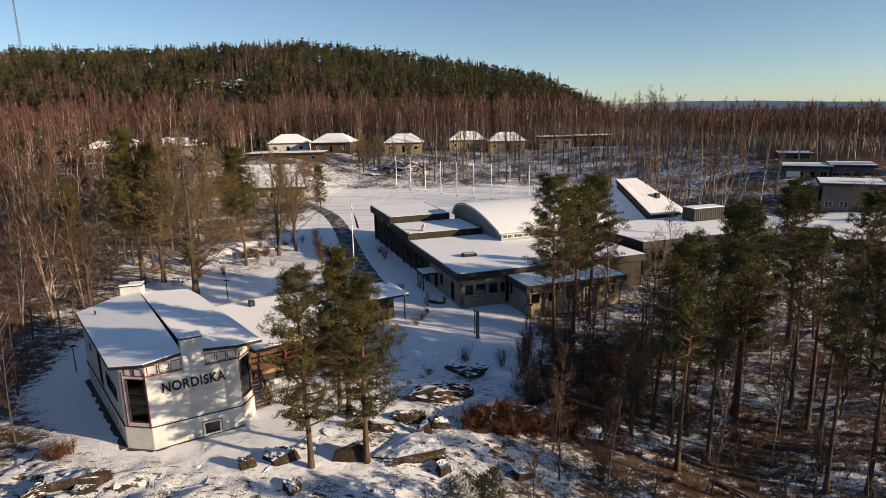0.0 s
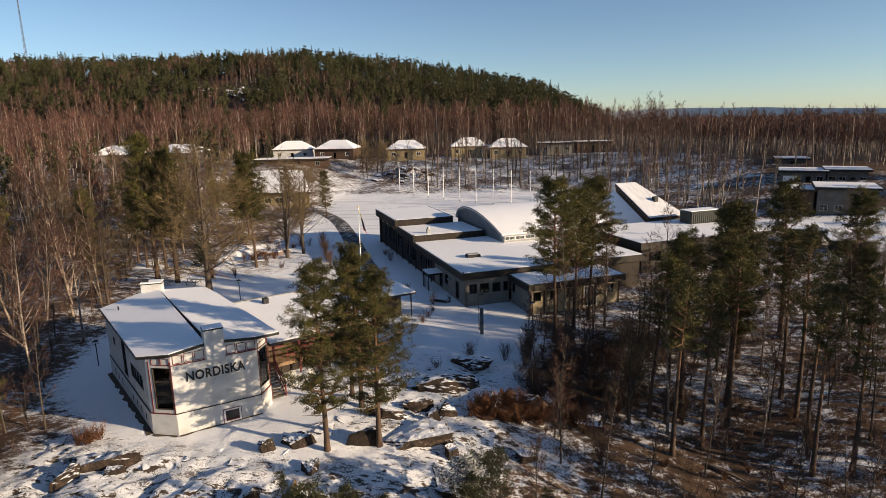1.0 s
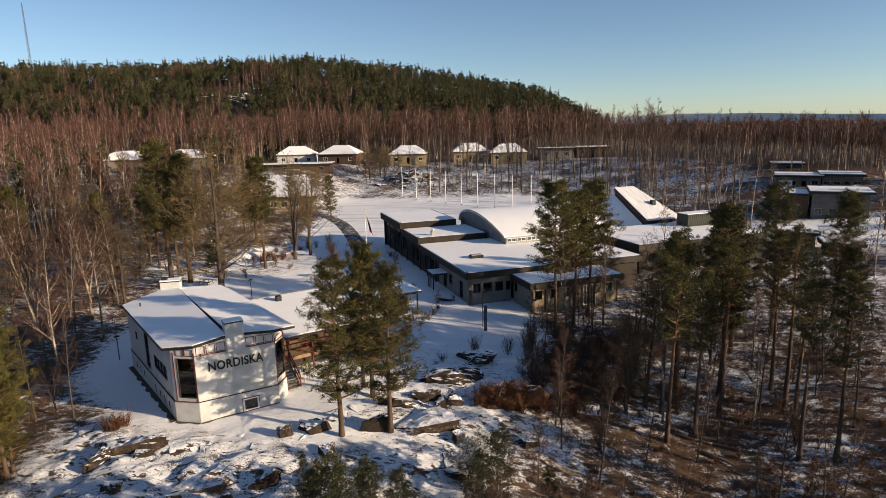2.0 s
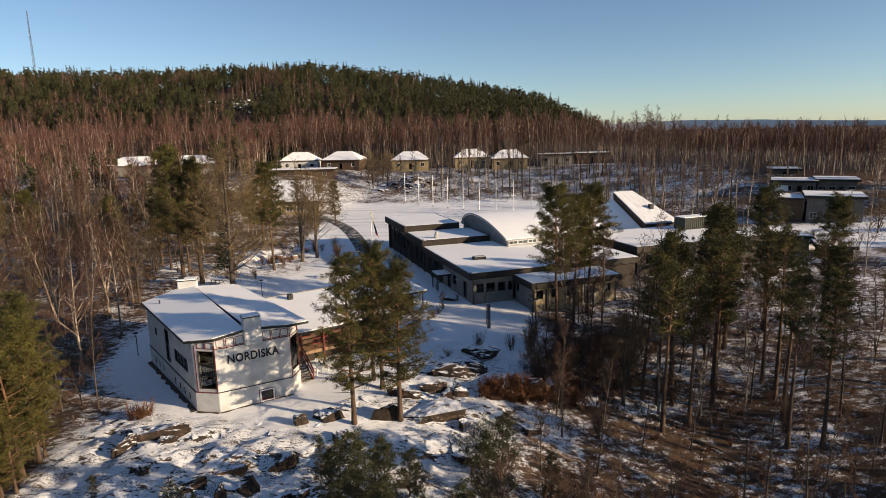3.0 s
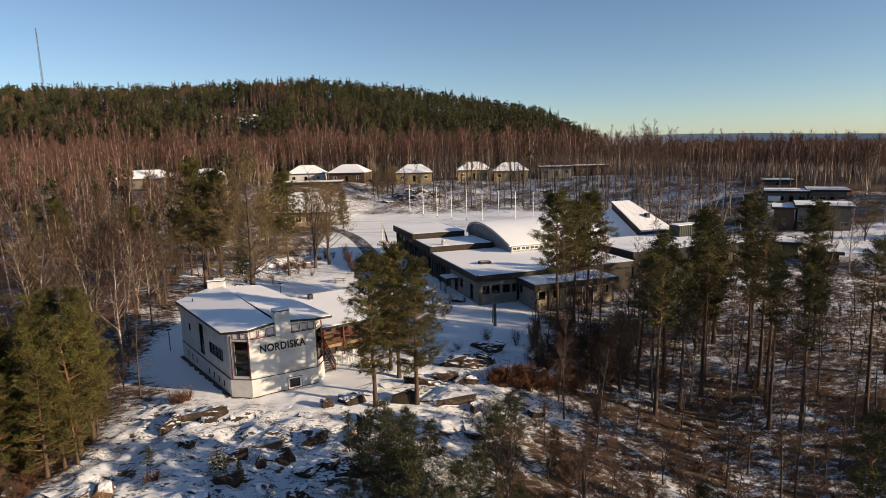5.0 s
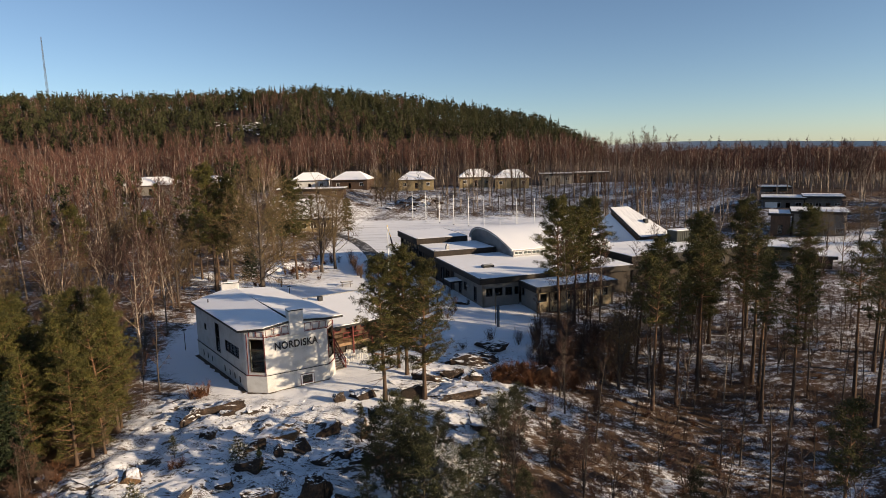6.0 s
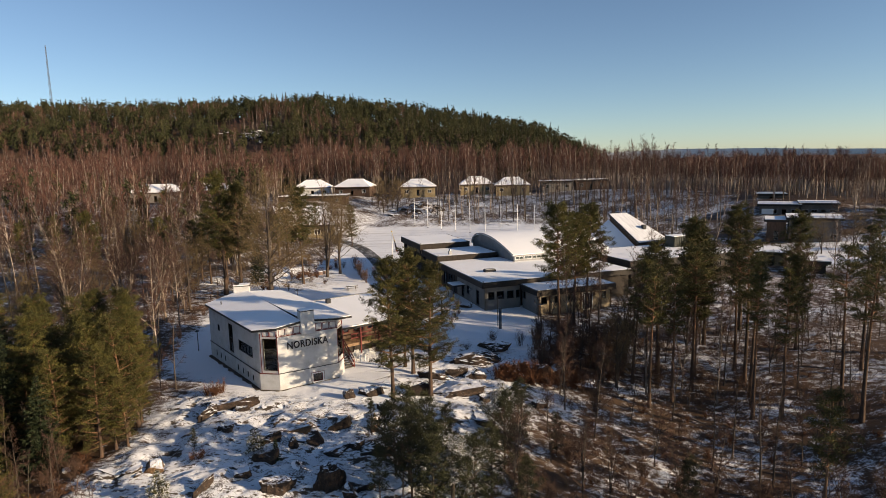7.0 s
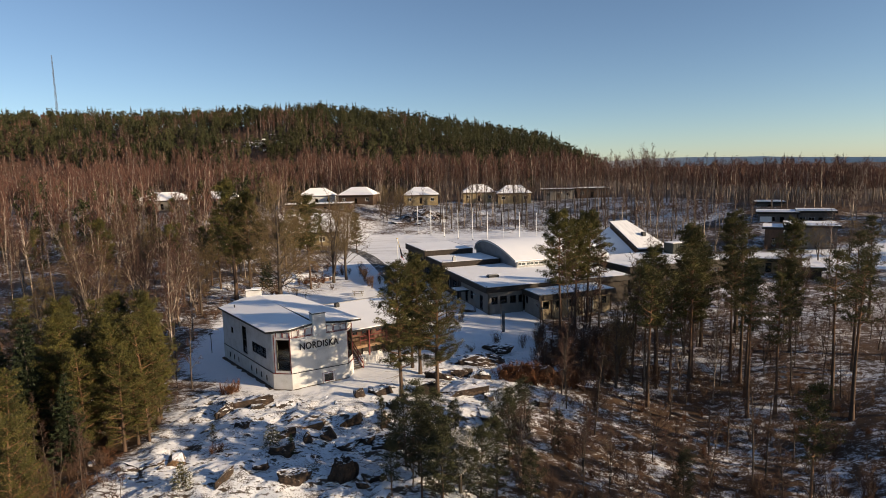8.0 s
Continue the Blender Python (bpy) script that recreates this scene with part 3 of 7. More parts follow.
        tagged(mesh_part("gravel_strip", V, F, [GRAVEL], None), "bare dark gravel strip along the house wall", "gravel", kind="structure")
    # small basement window's white surround
    m = walls[1][1]
    part("window_surround", boxes((2.93, 4.07, -0.09, -0.03, 0.3, 0.415), (2.93, 4.07, -0.09, -0.03, 1.175, 1.27), (2.93, 3.045, -0.09, -0.03, 0.415, 1.175), (3.955, 4.07, -0.09, -0.03, 0.415, 1.175), m=m), WHITE_PAINT, house)
    part("window_trim", boxes((2.89, 4.11, -0.08, -0.042, 0.26, 0.298), (2.89, 4.11, -0.08, -0.042, 1.272, 1.31), (2.89, 2.928, -0.08, -0.042, 0.298, 1.272), (4.072, 4.11, -0.08, -0.042, 0.298, 1.272), m=m), RED_PAINT, house)
    for s0, s1, ra, rb in ((0.0, 2.14, 5.92, 6.2), (3.43, 5.49, 6.2, 5.98)):
        part("gable_infill", prism([m @ Vector(p) for p in ((s0, 0.01, 5.902), (s1, 0.01, 5.902), (s1, 0.2, 5.902), (s0, 0.2, 5.902))], [m @ Vector(p) for p in ((s0, 0.01, ra), (s1, 0.01, rb), (s1, 0.2, rb), (s0, 0.2, ra))]), WHITE_WALL, house)
    # red bands and corner boards of the front
    part("red_band", boxes((-0.02, 2.12, -0.03, 0.0, 5.12, 5.19), m=m), RED_PAINT, house)
    part("red_band", boxes((3.45, walls[1][2] + 0.02, -0.03, 0.0, 5.12, 5.19), m=m), RED_PAINT, house)
    for k, (i, s) in enumerate(((0, 0.2), (0, 1.78), (2, 0.03), (2, 1.55))):
        part("corner_board", boxes((s - 0.03, s + 0.03, -0.035, -0.002, floor + 0.06, 5.4), m=walls[i][1]), RED_PAINT, house)
    # interior floor and a dark back so that the windows look into rooms
    inner = [Vector((p.x, p.y)) for p in ring]
    c = sum(inner, Vector((0, 0))) / 8
    inner = [c + (p - c) * 0.96 for p in inner]
    part("inner_floor", prism([(p.x, p.y, floor - 0.25) for p in inner], [(p.x, p.y, floor - 0.02) for p in inner]), INTERIOR, house)
    # roof: two planes that meet in a raised seam
    seam_f, seam_b = Vector((-11.95, 31.33)) , Vector((-22.2, 44.4))
    nrm = Vector((ax.y, -ax.x))
    out = 0.5
    def low(p):
        return (p[0], p[1], 5.72 + 0.145 * (nrm.x * p[0] + nrm.y * p[1] - 7.75))

    def high(p):
        return (p[0], p[1], 6.34 - 0.09 * (nrm.x * p[0] + nrm.y * p[1] - 11.75))

    left = [low(p) for p in ((A.x - 0.5, A.y - 0.15), (B.x + 0.02, B.y - 0.12), (seam_f.x - 0.1, seam_f.y - 0.12), (seam_b.x, seam_b.y), (L2.x - 0.1, L2.y + 0.5), (L.x - 0.45, L.y + 0.1))]
    right = [high(p) for p in ((seam_f.x + 0.75, seam_f.y + 0.4), (C.x + 0.1, C.y - 0.12), (C2.x + 1.05, C2.y - 0.3), (R.x + 0.7, R.y + 0.3), (R2.x + 0.3, R2.y + 0.6), (seam_b.x + 0.03, seam_b.y + 0.1), (seam_f.x + 0.02, seam_f.y + 0.1))]
    for poly in (left, right):
        r = part("roof", prism([(x, y, z - 0.16) for x, y, z in poly], poly), BLACK_METAL, house, "dark roof edge")
        cx, cy, cz = (sum(p[k] for p in poly) / len(poly) for k in range(3))
        inset = [(x + (cx - x) * 0.016, y + (cy - y) * 0.016, z + (cz - z) * 0.016 + 0.004) for x, y, z in poly]
        part("roof_snow", prism(inset, [(x, y, z + 0.05) for x, y, z in inset]), ROOF_SNOW, r, "smooth snow cover")
    # chimney that rises out of the front wall
    ch = part("chimney", boxes((2.15, 3.42, -0.12, 0.85, 5.0, 7.12), m=m, bevel=0.03), WHITE_WALL, house, "white plastered chimney flush with the front")
    part("chimney_cap", boxes((2.12, 3.45, -0.15, 0.88, 7.12, 7.16), m=m), BLACK_METAL, ch)
    part("cap_snow", boxes((2.14, 3.43, -0.12, 0.86, 7.2, 7.25), m=m), ROOF_SNOW, ch)
    mb = Matrix.Translation((-22.5, 44.1, 0)) @ Matrix.Rotation(radians(18), 4, "Z")
    c2 = part("chimney", boxes((-0.85, 0.85, -0.55, 0.55, 5.3, 7.0), m=mb, bevel=0.03), WHITE_WALL, house, "white plastered chimney with a snow cap")
    part("chimney_cap", boxes((-0.93, 0.93, -0.63, 0.63, 7.0, 7.07), m=mb), BLACK_METAL, c2)
    part("cap_snow", boxes((-0.87, 0.87, -0.57, 0.57, 7.07, 7.15), m=mb), ROOF_SNOW, c2)
    part("cowl", boxes((-0.75, -0.25, -0.2, 0.2, 7.05, 7.35), m=mb), BLACK_METAL, c2)
    bm = bmesh.new()
    rod(bm, (-23.0, 39.6, 5.5), (-23.0, 39.6, 6.25), 0.06)
    part("vent_pipe", bm, BLACK_METAL, house)
    # sign letters
    cu = bpy.data.curves.new("sign", "FONT")
    cu.body = "NORDISKA"
    cu.extrude, cu.size, cu.space_character, cu.offset = 0.03, 0.9, 1.08, 0.016
    tmp = new("sign_source", cu)
    bpy.context.view_layer.update()
    me = bpy.data.meshes.new_from_object(tmp.evaluated_get(bpy.context.evaluated_depsgraph_get()))
    bpy.data.objects.remove(tmp)
    xs = [v.co.x for v in me.vertices]
    ys = [v.co.y for v in me.vertices]
    w0, h0, ww, hh = min(xs), min(ys), max(xs) - min(xs), max(ys) - min(ys)
    for v in me.vertices:
        v.co = m @ Vector((0.84 + (v.co.x - w0) / ww * 3.78, -0.045 - v.co.z, 3.88 + (v.co.y - h0) / hh * 0.66))
    me.materials.clear()
    me.materials.append(SIGN_BLACK)
    sg = new("sign_letters", me)
    sg.parent = house
    tagged(sg, "black raised sign letters on the white wall")


white_house()


def garden_wing():
    """Low wing with a snowy shed roof, red posts and a raised wooden terrace."""
    w = thing("garden_wing", (-10.1, 38.2, 0), "low red-trimmed wing with snowy roof and timber terrace", "house", turn=radians(37))
    d, w1, w2 = 9.9, 9.0, 17.0
    # coordinates of the wing's own frame: x along the eave, y to the back
    part("wall", wall_bm(w1, 0.2, 3.55, 0.25, [(0.6 + 1.75 * k, 1.9 + 1.75 * k, 2.3, 3.3) for k in range(4)], Matrix.Translation((0, 2.3, 0))), BROWN_PANEL, w)
    for k in range(4):
        window(w, Matrix.Translation((0, 2.3, 0)), 0.6 + 1.75 * k, 1.9 + 1.75 * k, 2.3, 3.3, RED_PAINT, mullions=1, set_in=0.0, proud=0.02)
    part("side_wall", boxes((w1 - 0.25, w1, 2.56, d, 0.2, 3.6), (0.0, 0.25, 2.56, d, 0.2, 3.6), (0.25, w1 - 0.25, d - 0.25, d, 0.2, 3.9)), WHITE_WALL, w)
    part("side_wall", boxes((w1 + 0.01, w2 - 0.4, d - 0.4, d - 0.15, 0.2, 3.7), (w2 - 1.4, w2 - 1.15, 7.2, d - 0.4, 0.2, 3.5), (w1 + 0.01, w2 - 1.4, 7.2, 7.45, 0.2, 3.5)), DARK_WOOD, w)
    for poly in ([(-0.2, 0, 3.55), (w1 + 0.3, 0, 3.55), (w1 + 0.3, d + 0.3, 4.25), (-1.4, d + 0.3, 4.25)], [(w1 + 0.32, 6.1, 3.5), (w2, 6.1, 3.3), (w2, d + 0.2, 3.6), (w1 + 0.32, d + 0.2, 3.85)]):
        r = part("roof", prism([(x, y, z - 0.2) for x, y, z in poly], poly), BLACK_METAL, w)
        cx, cy = sum(p[0] for p in poly) / 4, sum(p[1] for p in poly) / 4
        ins = [(x + (cx - x) * 0.012, y + (cy - y) * 0.012, z + 0.004) for x, y, z in poly]
        part("roof_snow", prism(ins, [(x, y, z + 0.1) for x, y, z in ins]), ROOF_SNOW, r, "smooth snow cover")
    part("roof_vent", boxes((2.2, 2.7, 8.6, 9.1, 4.1, 4.75), bevel=0.03), BLACK_METAL, w)
    part("parapet", boxes((-1.4, w1 + 0.3, d + 0.32, d + 0.6, 3.7, 4.42)), GREY_PAINT, w)
    for k in range(5):
        part("post", boxes((0.05 + 2.1 * k, 0.17 + 2.1 * k, 0.06, 0.18, -0.4, 3.36)), RED_PAINT, w)
    for k in range(14):
        part("baluster", boxes((1.25 + 0.55 * k, 1.29 + 0.55 * k, 0.3, 0.34, 1.725, 2.64)), RED_PAINT, w)
    bm = bmesh.new()
    rod(bm, (w2 - 0.4, 6.4, 0.2), (w2 - 0.4, 6.4, 3.1), 0.07)
    part("post", bm, BLACK_METAL, w)
    for k in range(11):
        part("deck_board", boxes((-0.2, w1 + 0.2, 0.2 + 0.19 * k, 0.38 + 0.19 * k, 1.66, 1.72)), DECK_WOOD, w)
    part("deck_beam", boxes((-0.2, w1 + 0.2, 0.22, 0.34, 1.42, 1.655), (-0.2, w1 + 0.2, 2.0, 2.12, 1.42, 1.655)), DECK_WOOD, w)
    # added dark boards, standing in for the shade under the open deck
    for k in range(9):
        part("skirt_board", boxes((-0.15 + k * 1.03, 0.85 + k * 1.03, 0.9, 0.94, 0.1, 1.41)), DARK_WOOD, w)
    for z in (2.2, 2.65):
        part("rail", boxes((1.2, w1 + 0.1, 0.28, 0.36, z, z + 0.09)), RED_PAINT, w)


garden_wing()


def stairs():
    s = thing("wooden_stairs", (-8.85, 35.15, 0.35), "red and grey wooden outdoor stairs with handrails", "stairs", turn=radians(37))
    n = 9
    for k in range(n):
        part("step", boxes((-0.42, 0.62, 0.27 * k, 0.27 * k + 0.3, 0.155 * (k + 1) - 0.045, 0.155 * (k + 1)), bevel=0.006), GREY_WOOD, s, "weathered tread with a little snow")
    for x in (-0.46, 0.63):
        bm = prism([(x - 0.03, 0, -0.25), (x + 0.03, 0, -0.25), (x + 0.03, 2.5, 1.1), (x - 0.03, 2.5, 1.1)], [(x - 0.03, 0, 0.12), (x + 0.03, 0, 0.12), (x + 0.03, 2.5, 1.45), (x - 0.03, 2.5, 1.45)])
        part("stringer", bm, RED_PAINT, s)
        for y in (0.05, 1.2, 2.4):
            part("rail_post", boxes((x - 0.04, x + 0.04, y - 0.04, y + 0.04, 0.56 * y - 0.2, 0.56 * y + 1.05)), RED_PAINT, s)
        for h in (0.55, 1.0):
            part("handrail", prism([(x - 0.035, 0, h - 0.04), (x + 0.035, 0, h - 0.04), (x + 0.035, 2.5, h + 1.35), (x - 0.035, 2.5, h + 1.35)], [(x - 0.035, 0, h + 0.05), (x + 0.035, 0, h + 0.05), (x + 0.035, 2.5, h + 1.44), (x - 0.035, 2.5, h + 1.44)]), RED_PAINT, s)


stairs()


def garden_chair(at, turn):
    c = thing("garden_chair", at, "white wooden garden chair standing in the snow", "chair", "chairs beside the terrace", turn)
    for k in range(5):
        part("seat_slat", boxes((-0.28, 0.28, -0.25 + 0.1 * k, -0.165 + 0.1 * k, 0.4, 0.425)), WHITE_PAINT, c)
    for k in range(4):
        part("back_slat", boxes((-0.25 + 0.13 * k, -0.15 + 0.13 * k, 0.26, 0.285, 0.45, 0.98)), WHITE_PAINT, c)
    for x in (-0.28, 0.24):
        for y in (-0.25, 0.22):
            part("leg", boxes((x, x + 0.05, y, y + 0.05, 0, 0.62)), WHITE_PAINT, c)
        part("armrest", boxes((x - 0.02, x + 0.07, -0.28, 0.28, 0.62, 0.65)), WHITE_PAINT, c)
    return c


chair = garden_chair((-8.35, 36.7, land(-8.35, 36.7)), radians(60))
for x, y, a in ((-8.5, 37.6, 10), (-7.75, 37.7, -25), (-7.0, 38.1, 15)):
    copy_thing(chair, Matrix.Translation((x, y, land(x, y))) @ Matrix.Rotation(radians(a), 4, "Z"))


# ---- the dark school building ----
SCHOOL_TURN = math.atan2(0.37, 0.93)
SCHOOL_AT = (4.83, 56.42, 0)


def flat_roof(parent, u0, u1, v0, v1, z, fascia=0.7, over=0.0, back=0.25, tilt=0.0):
    """A dark fascia all round, a roof slab, and snow that lies inside a thin metal edge."""
    t = 0.12
    f = part("fascia", boxes((u0, u1, v0, v0 + t, z - fascia, z), (u0, u1, v1 - t, v1, z - fascia, z), (u0, u0 + t, v0 + t, v1 - t, z - fascia, z), (u1 - t, u1, v0 + t, v1 - t, z - fascia, z)), FASCIA, parent, "dark stained timber fascia")
    part("roof_edge", boxes((u0 - 0.03, u1 + 0.03, v0 - 0.03, v0 + 0.16, z, z + 0.05), (u0 - 0.03, u1 + 0.03, v1 - 0.16, v1 + 0.03, z, z + 0.05), (u0 - 0.03, u0 + 0.16, v0 + 0.16, v1 - 0.16, z, z + 0.05), (u1 - 0.16, u1 + 0.03, v0 + 0.16, v1 - 0.16, z, z + 0.05)), BLACK_METAL, f)
    part("roof", boxes((u0 + t, u1 - t, v0 + t, v1 - t, z - 0.3, z - 0.06)), BLACK_METAL, parent)
    bm = boxes((u0 + 0.165, u1 - 0.165, v0 + 0.165, v1 - 0.165, z - 0.055, z + 0.075), bevel=0.03)
    part("roof_snow", bm, ROOF_SNOW, parent, "even snow cover")


def at_wall(u, v, ang=0.0):
    return Matrix.Translation((u, v, 0)) @ Matrix.Rotation(radians(ang), 4, "Z")


def school():
    s = thing("school_building", SCHOOL_AT, "long low dark-timbered school building with snowy flat roofs", "building", turn=SCHOOL_TURN)
    zb = -0.4
    # front of the main block, facing the yard
    m = at_wall(0, 0)
    wins = [(0.45, 1.35, 2.05, 3.1), (1.65, 2.75, 2.05, 3.1), (3.15, 4.1, 2.0, 3.05), (4.45, 5.0, 2.0, 3.05)]
    part("wall", wall_bm(5.1, zb, 3.75, 0.3, wins, m), CONCRETE, s, "pale grey panel wall")
    for w in wins:
        window(s, m, *w, BLACK_METAL, mullions=1 if w[1] - w[0] > 0.8 else 0, set_in=0.03, proud=0.05)
    # left facade in panels and dark timber
    m = at_wall(0, 39.0, -90)
    hs = [(39 - b, 39 - a, z0, z1) for a, b, z0, z1 in ((2.0, 3.0, 0.95, 2.95), (5.6, 6.6, 1.7, 2.9), (7.6, 8.7, 0.9, 2.95), (12.6, 14.3, 1.3, 3.3), (14.9, 16.6, 1.3, 3.3), (18.6, 20.6, 1.5, 3.6), (21.2, 23.2, 1.5, 3.6), (26.0, 28.2, 2.0, 4.2), (28.8, 31.0, 2.0, 4.2), (31.6, 33.8, 2.0, 4.2), (34.4, 36.6, 2.0, 4.2))]
    part("wall", wall_bm(10.5, zb, 3.75, 0.3, [(h[0] - 28.5, h[1] - 28.5, h[2], h[3]) for h in hs if h[0] > 28.5], at_wall(0, 10.5, -90)), CONCRETE, s, "pale grey panel wall")
    part("wall", wall_bm(28.5, zb, 4.4, 0.3, [h for h in hs if h[1] < 28.5], m), DARK_WOOD, s, "dark stained timber wall")
    for h in hs:
        window(s, m, *h, BLACK_METAL, mullions=1 if h[1] - h[0] < 1.9 else 2, rails=1, set_in=0.03, proud=0.05)
    for k in range(9):
        v = 11.0 + 3.4 * k
        part("column", boxes((-0.38, -0.22, v, v + 0.16, zb, 5.0 if v > 17 else 3.9)), BLACK_METAL, s)
    for k in range(5):
        v = 27.4 + 2.2 * k
        part("light_panel", boxes((-0.035, -0.004, v, v + 1.6, 4.32, 5.05)), YELLOW_PANEL, s, "pale panel under the eave")
    # roofs
    flat_roof(s, -0.5, 22.5, -0.35, 18.2, 4.42)
    flat_roof(s, -0.5, 9.9, 18.21, 26.6, 5.25, fascia=0.95)
    flat_roof(s, -0.8, 8.3, 26.61, 39.2, 6.15, fascia=0.95)
    part("upper_wall", boxes((-0.2, 9.8, 18.4, 18.6, 3.6, 4.8), (-0.4, 8.2, 26.8, 27.0, 4.2, 5.6)), DARK_WOOD, s)
    part("upper_wall", boxes((8.05, 8.25, 27.0, 39.0, -0.4, 5.6), (-0.3, 8.05, 38.8, 39.0, -0.4, 5.6)), DARK_WOOD, s)
    # vertical boards under the stepped roofs' fronts
    for a, b, v, z0, z1 in ((-0.45, 9.8, 18.19, 4.44, 5.2), (-0.75, 8.2, 26.59, 5.3, 6.1)):
        n = int((b - a) / 0.28)
        for k in range(n):
            part("board", boxes((a + k * 0.28, a + k * 0.28 + 0.245, v - 0.03, v, z0, z1)), DARK_WOOD, s)
    # lower annex
    m = at_wall(5.25, -4.85)
    wins = [(0.35, 1.25, 1.95, 2.95), (2.3, 3.2, 1.95, 2.95), (4.2, 5.1, 1.95, 2.95), (6.3, 7.9, 0.7, 2.95), (9.0, 9.9, 1.95, 2.95)]
    part("wall", wall_bm(10.7, zb, 3.2, 0.3, wins, m), YELLOW_PANEL, s, "sunlit ochre panel wall")
    for w in wins:
        window(s, m, *w, WHITE_PAINT if w[1] - w[0] > 1 else BLACK_METAL, mullions=3 if w[1] - w[0] > 1 else 0, set_in=0.03, proud=0.05)
    for k in range(8):
        part("pilaster", boxes((0.02 + 1.5 * k, 0.16 + 1.5 * k, -0.07, -0.003, zb, 3.18), m=m), BROWN_PANEL, s)
    part("wall", wall_bm(4.5, zb, 3.2, 0.3, [(0.3, 0.9, 2.0, 3.0)], at_wall(5.25, -0.36, -90)), CONCRETE, s, "pale grey panel wall")
    window(s, at_wall(5.25, -0.36, -90), 0.3, 0.9, 2.0, 3.0, BLACK_METAL, mullions=0, set_in=0.03, proud=0.05)
    part("wall", boxes((15.65, 15.95, -4.54, 0.0, zb, 3.2)), CONCRETE, s)
    flat_roof(s, 4.85, 16.35, -5.3, -0.37, 3.86, fascia=0.66)
    part("wall", boxes((16.0, 22.2, 0.2, 0.5, zb, 3.75), (22.0, 22.3, 0.5, 18.0, zb, 3.75)), DARK_WOOD, s)
    # floors and inner walls give the rooms depth
    part("inner_floor", boxes((0.32, 22.0, 0.55, 18.0, 0.7, 0.9), (0.32, 8.0, 18.0, 38.7, 0.7, 0.9), (5.6, 15.6, -4.5, 0.15, 0.55, 0.7)), INTERIOR, s)
    part("inner_wall", boxes((0.35, 22.0, 4.0, 4.15, 0.9, 4.1), (4.0, 4.15, 4.15, 38.6, 0.9, 4.1), (5.6, 15.6, -1.2, -1.05, 0.7, 3.4)), INTERIOR, s)
    # roof-light, vents and a step of metal where the fascias meet
    rl = part("roof_light", boxes((2.75, 4.4, 6.3, 7.2, 4.42, 4.8), bevel=0.04), BLACK_METAL, s, "low dark roof-light")
    part("dome", boxes((2.85, 4.3, 6.4, 7.1, 4.802, 4.9), bevel=0.04), GREY_PAINT, rl, "frosted grey cover")
    v1 = part("roof_vent", boxes((1.85, 2.35, 19.2, 19.7, 5.25, 5.9), bevel=0.03), GREY_PAINT, s, "grey ventilation stack")
    bm = bmesh.new()
    rod(bm, (2.1, 19.45, 5.9), (2.1, 19.45, 6.15), 0.2, 0.14)
    part("cowl", bm, STEEL, v1)
    for u, v, z in ((-0.3, 18.3, 5.32), (-0.6, 26.8, 6.22), (-0.3, -0.2, 4.48)):
        bm = bmesh.new()
        rod(bm, (u, v, z), (u, v, z + 0.16), 0.09)
        part("roof_drain", bm, STEEL, s)
    # entrance canopy
    cp = part("canopy", boxes((-1.9, -0.03, 7.2, 9.6, 2.62, 2.8)), BLACK_METAL, s, "entrance canopy with snow on top")
    part("canopy_snow", boxes((-1.86, -0.04, 7.24, 9.56, 2.805, 2.9)), ROOF_SNOW, cp)
    for v in (7.3, 9.45):
        part("canopy_post", boxes((-1.85, -1.75, v, v + 0.1, zb, 2.62)), BLACK_METAL, cp)
    for k in range(4):
        part("canopy_brace", boxes((-1.83, -1.78, 7.5 + 0.5 * k, 7.55 + 0.5 * k, 0.7, 2.62)), BLACK_METAL, cp)
    lamp = part("wall_lamp", boxes((-0.3, -0.004, 4.6, 5.0, 2.5, 2.75), bevel=0.04), GREY_PAINT, s)


school()


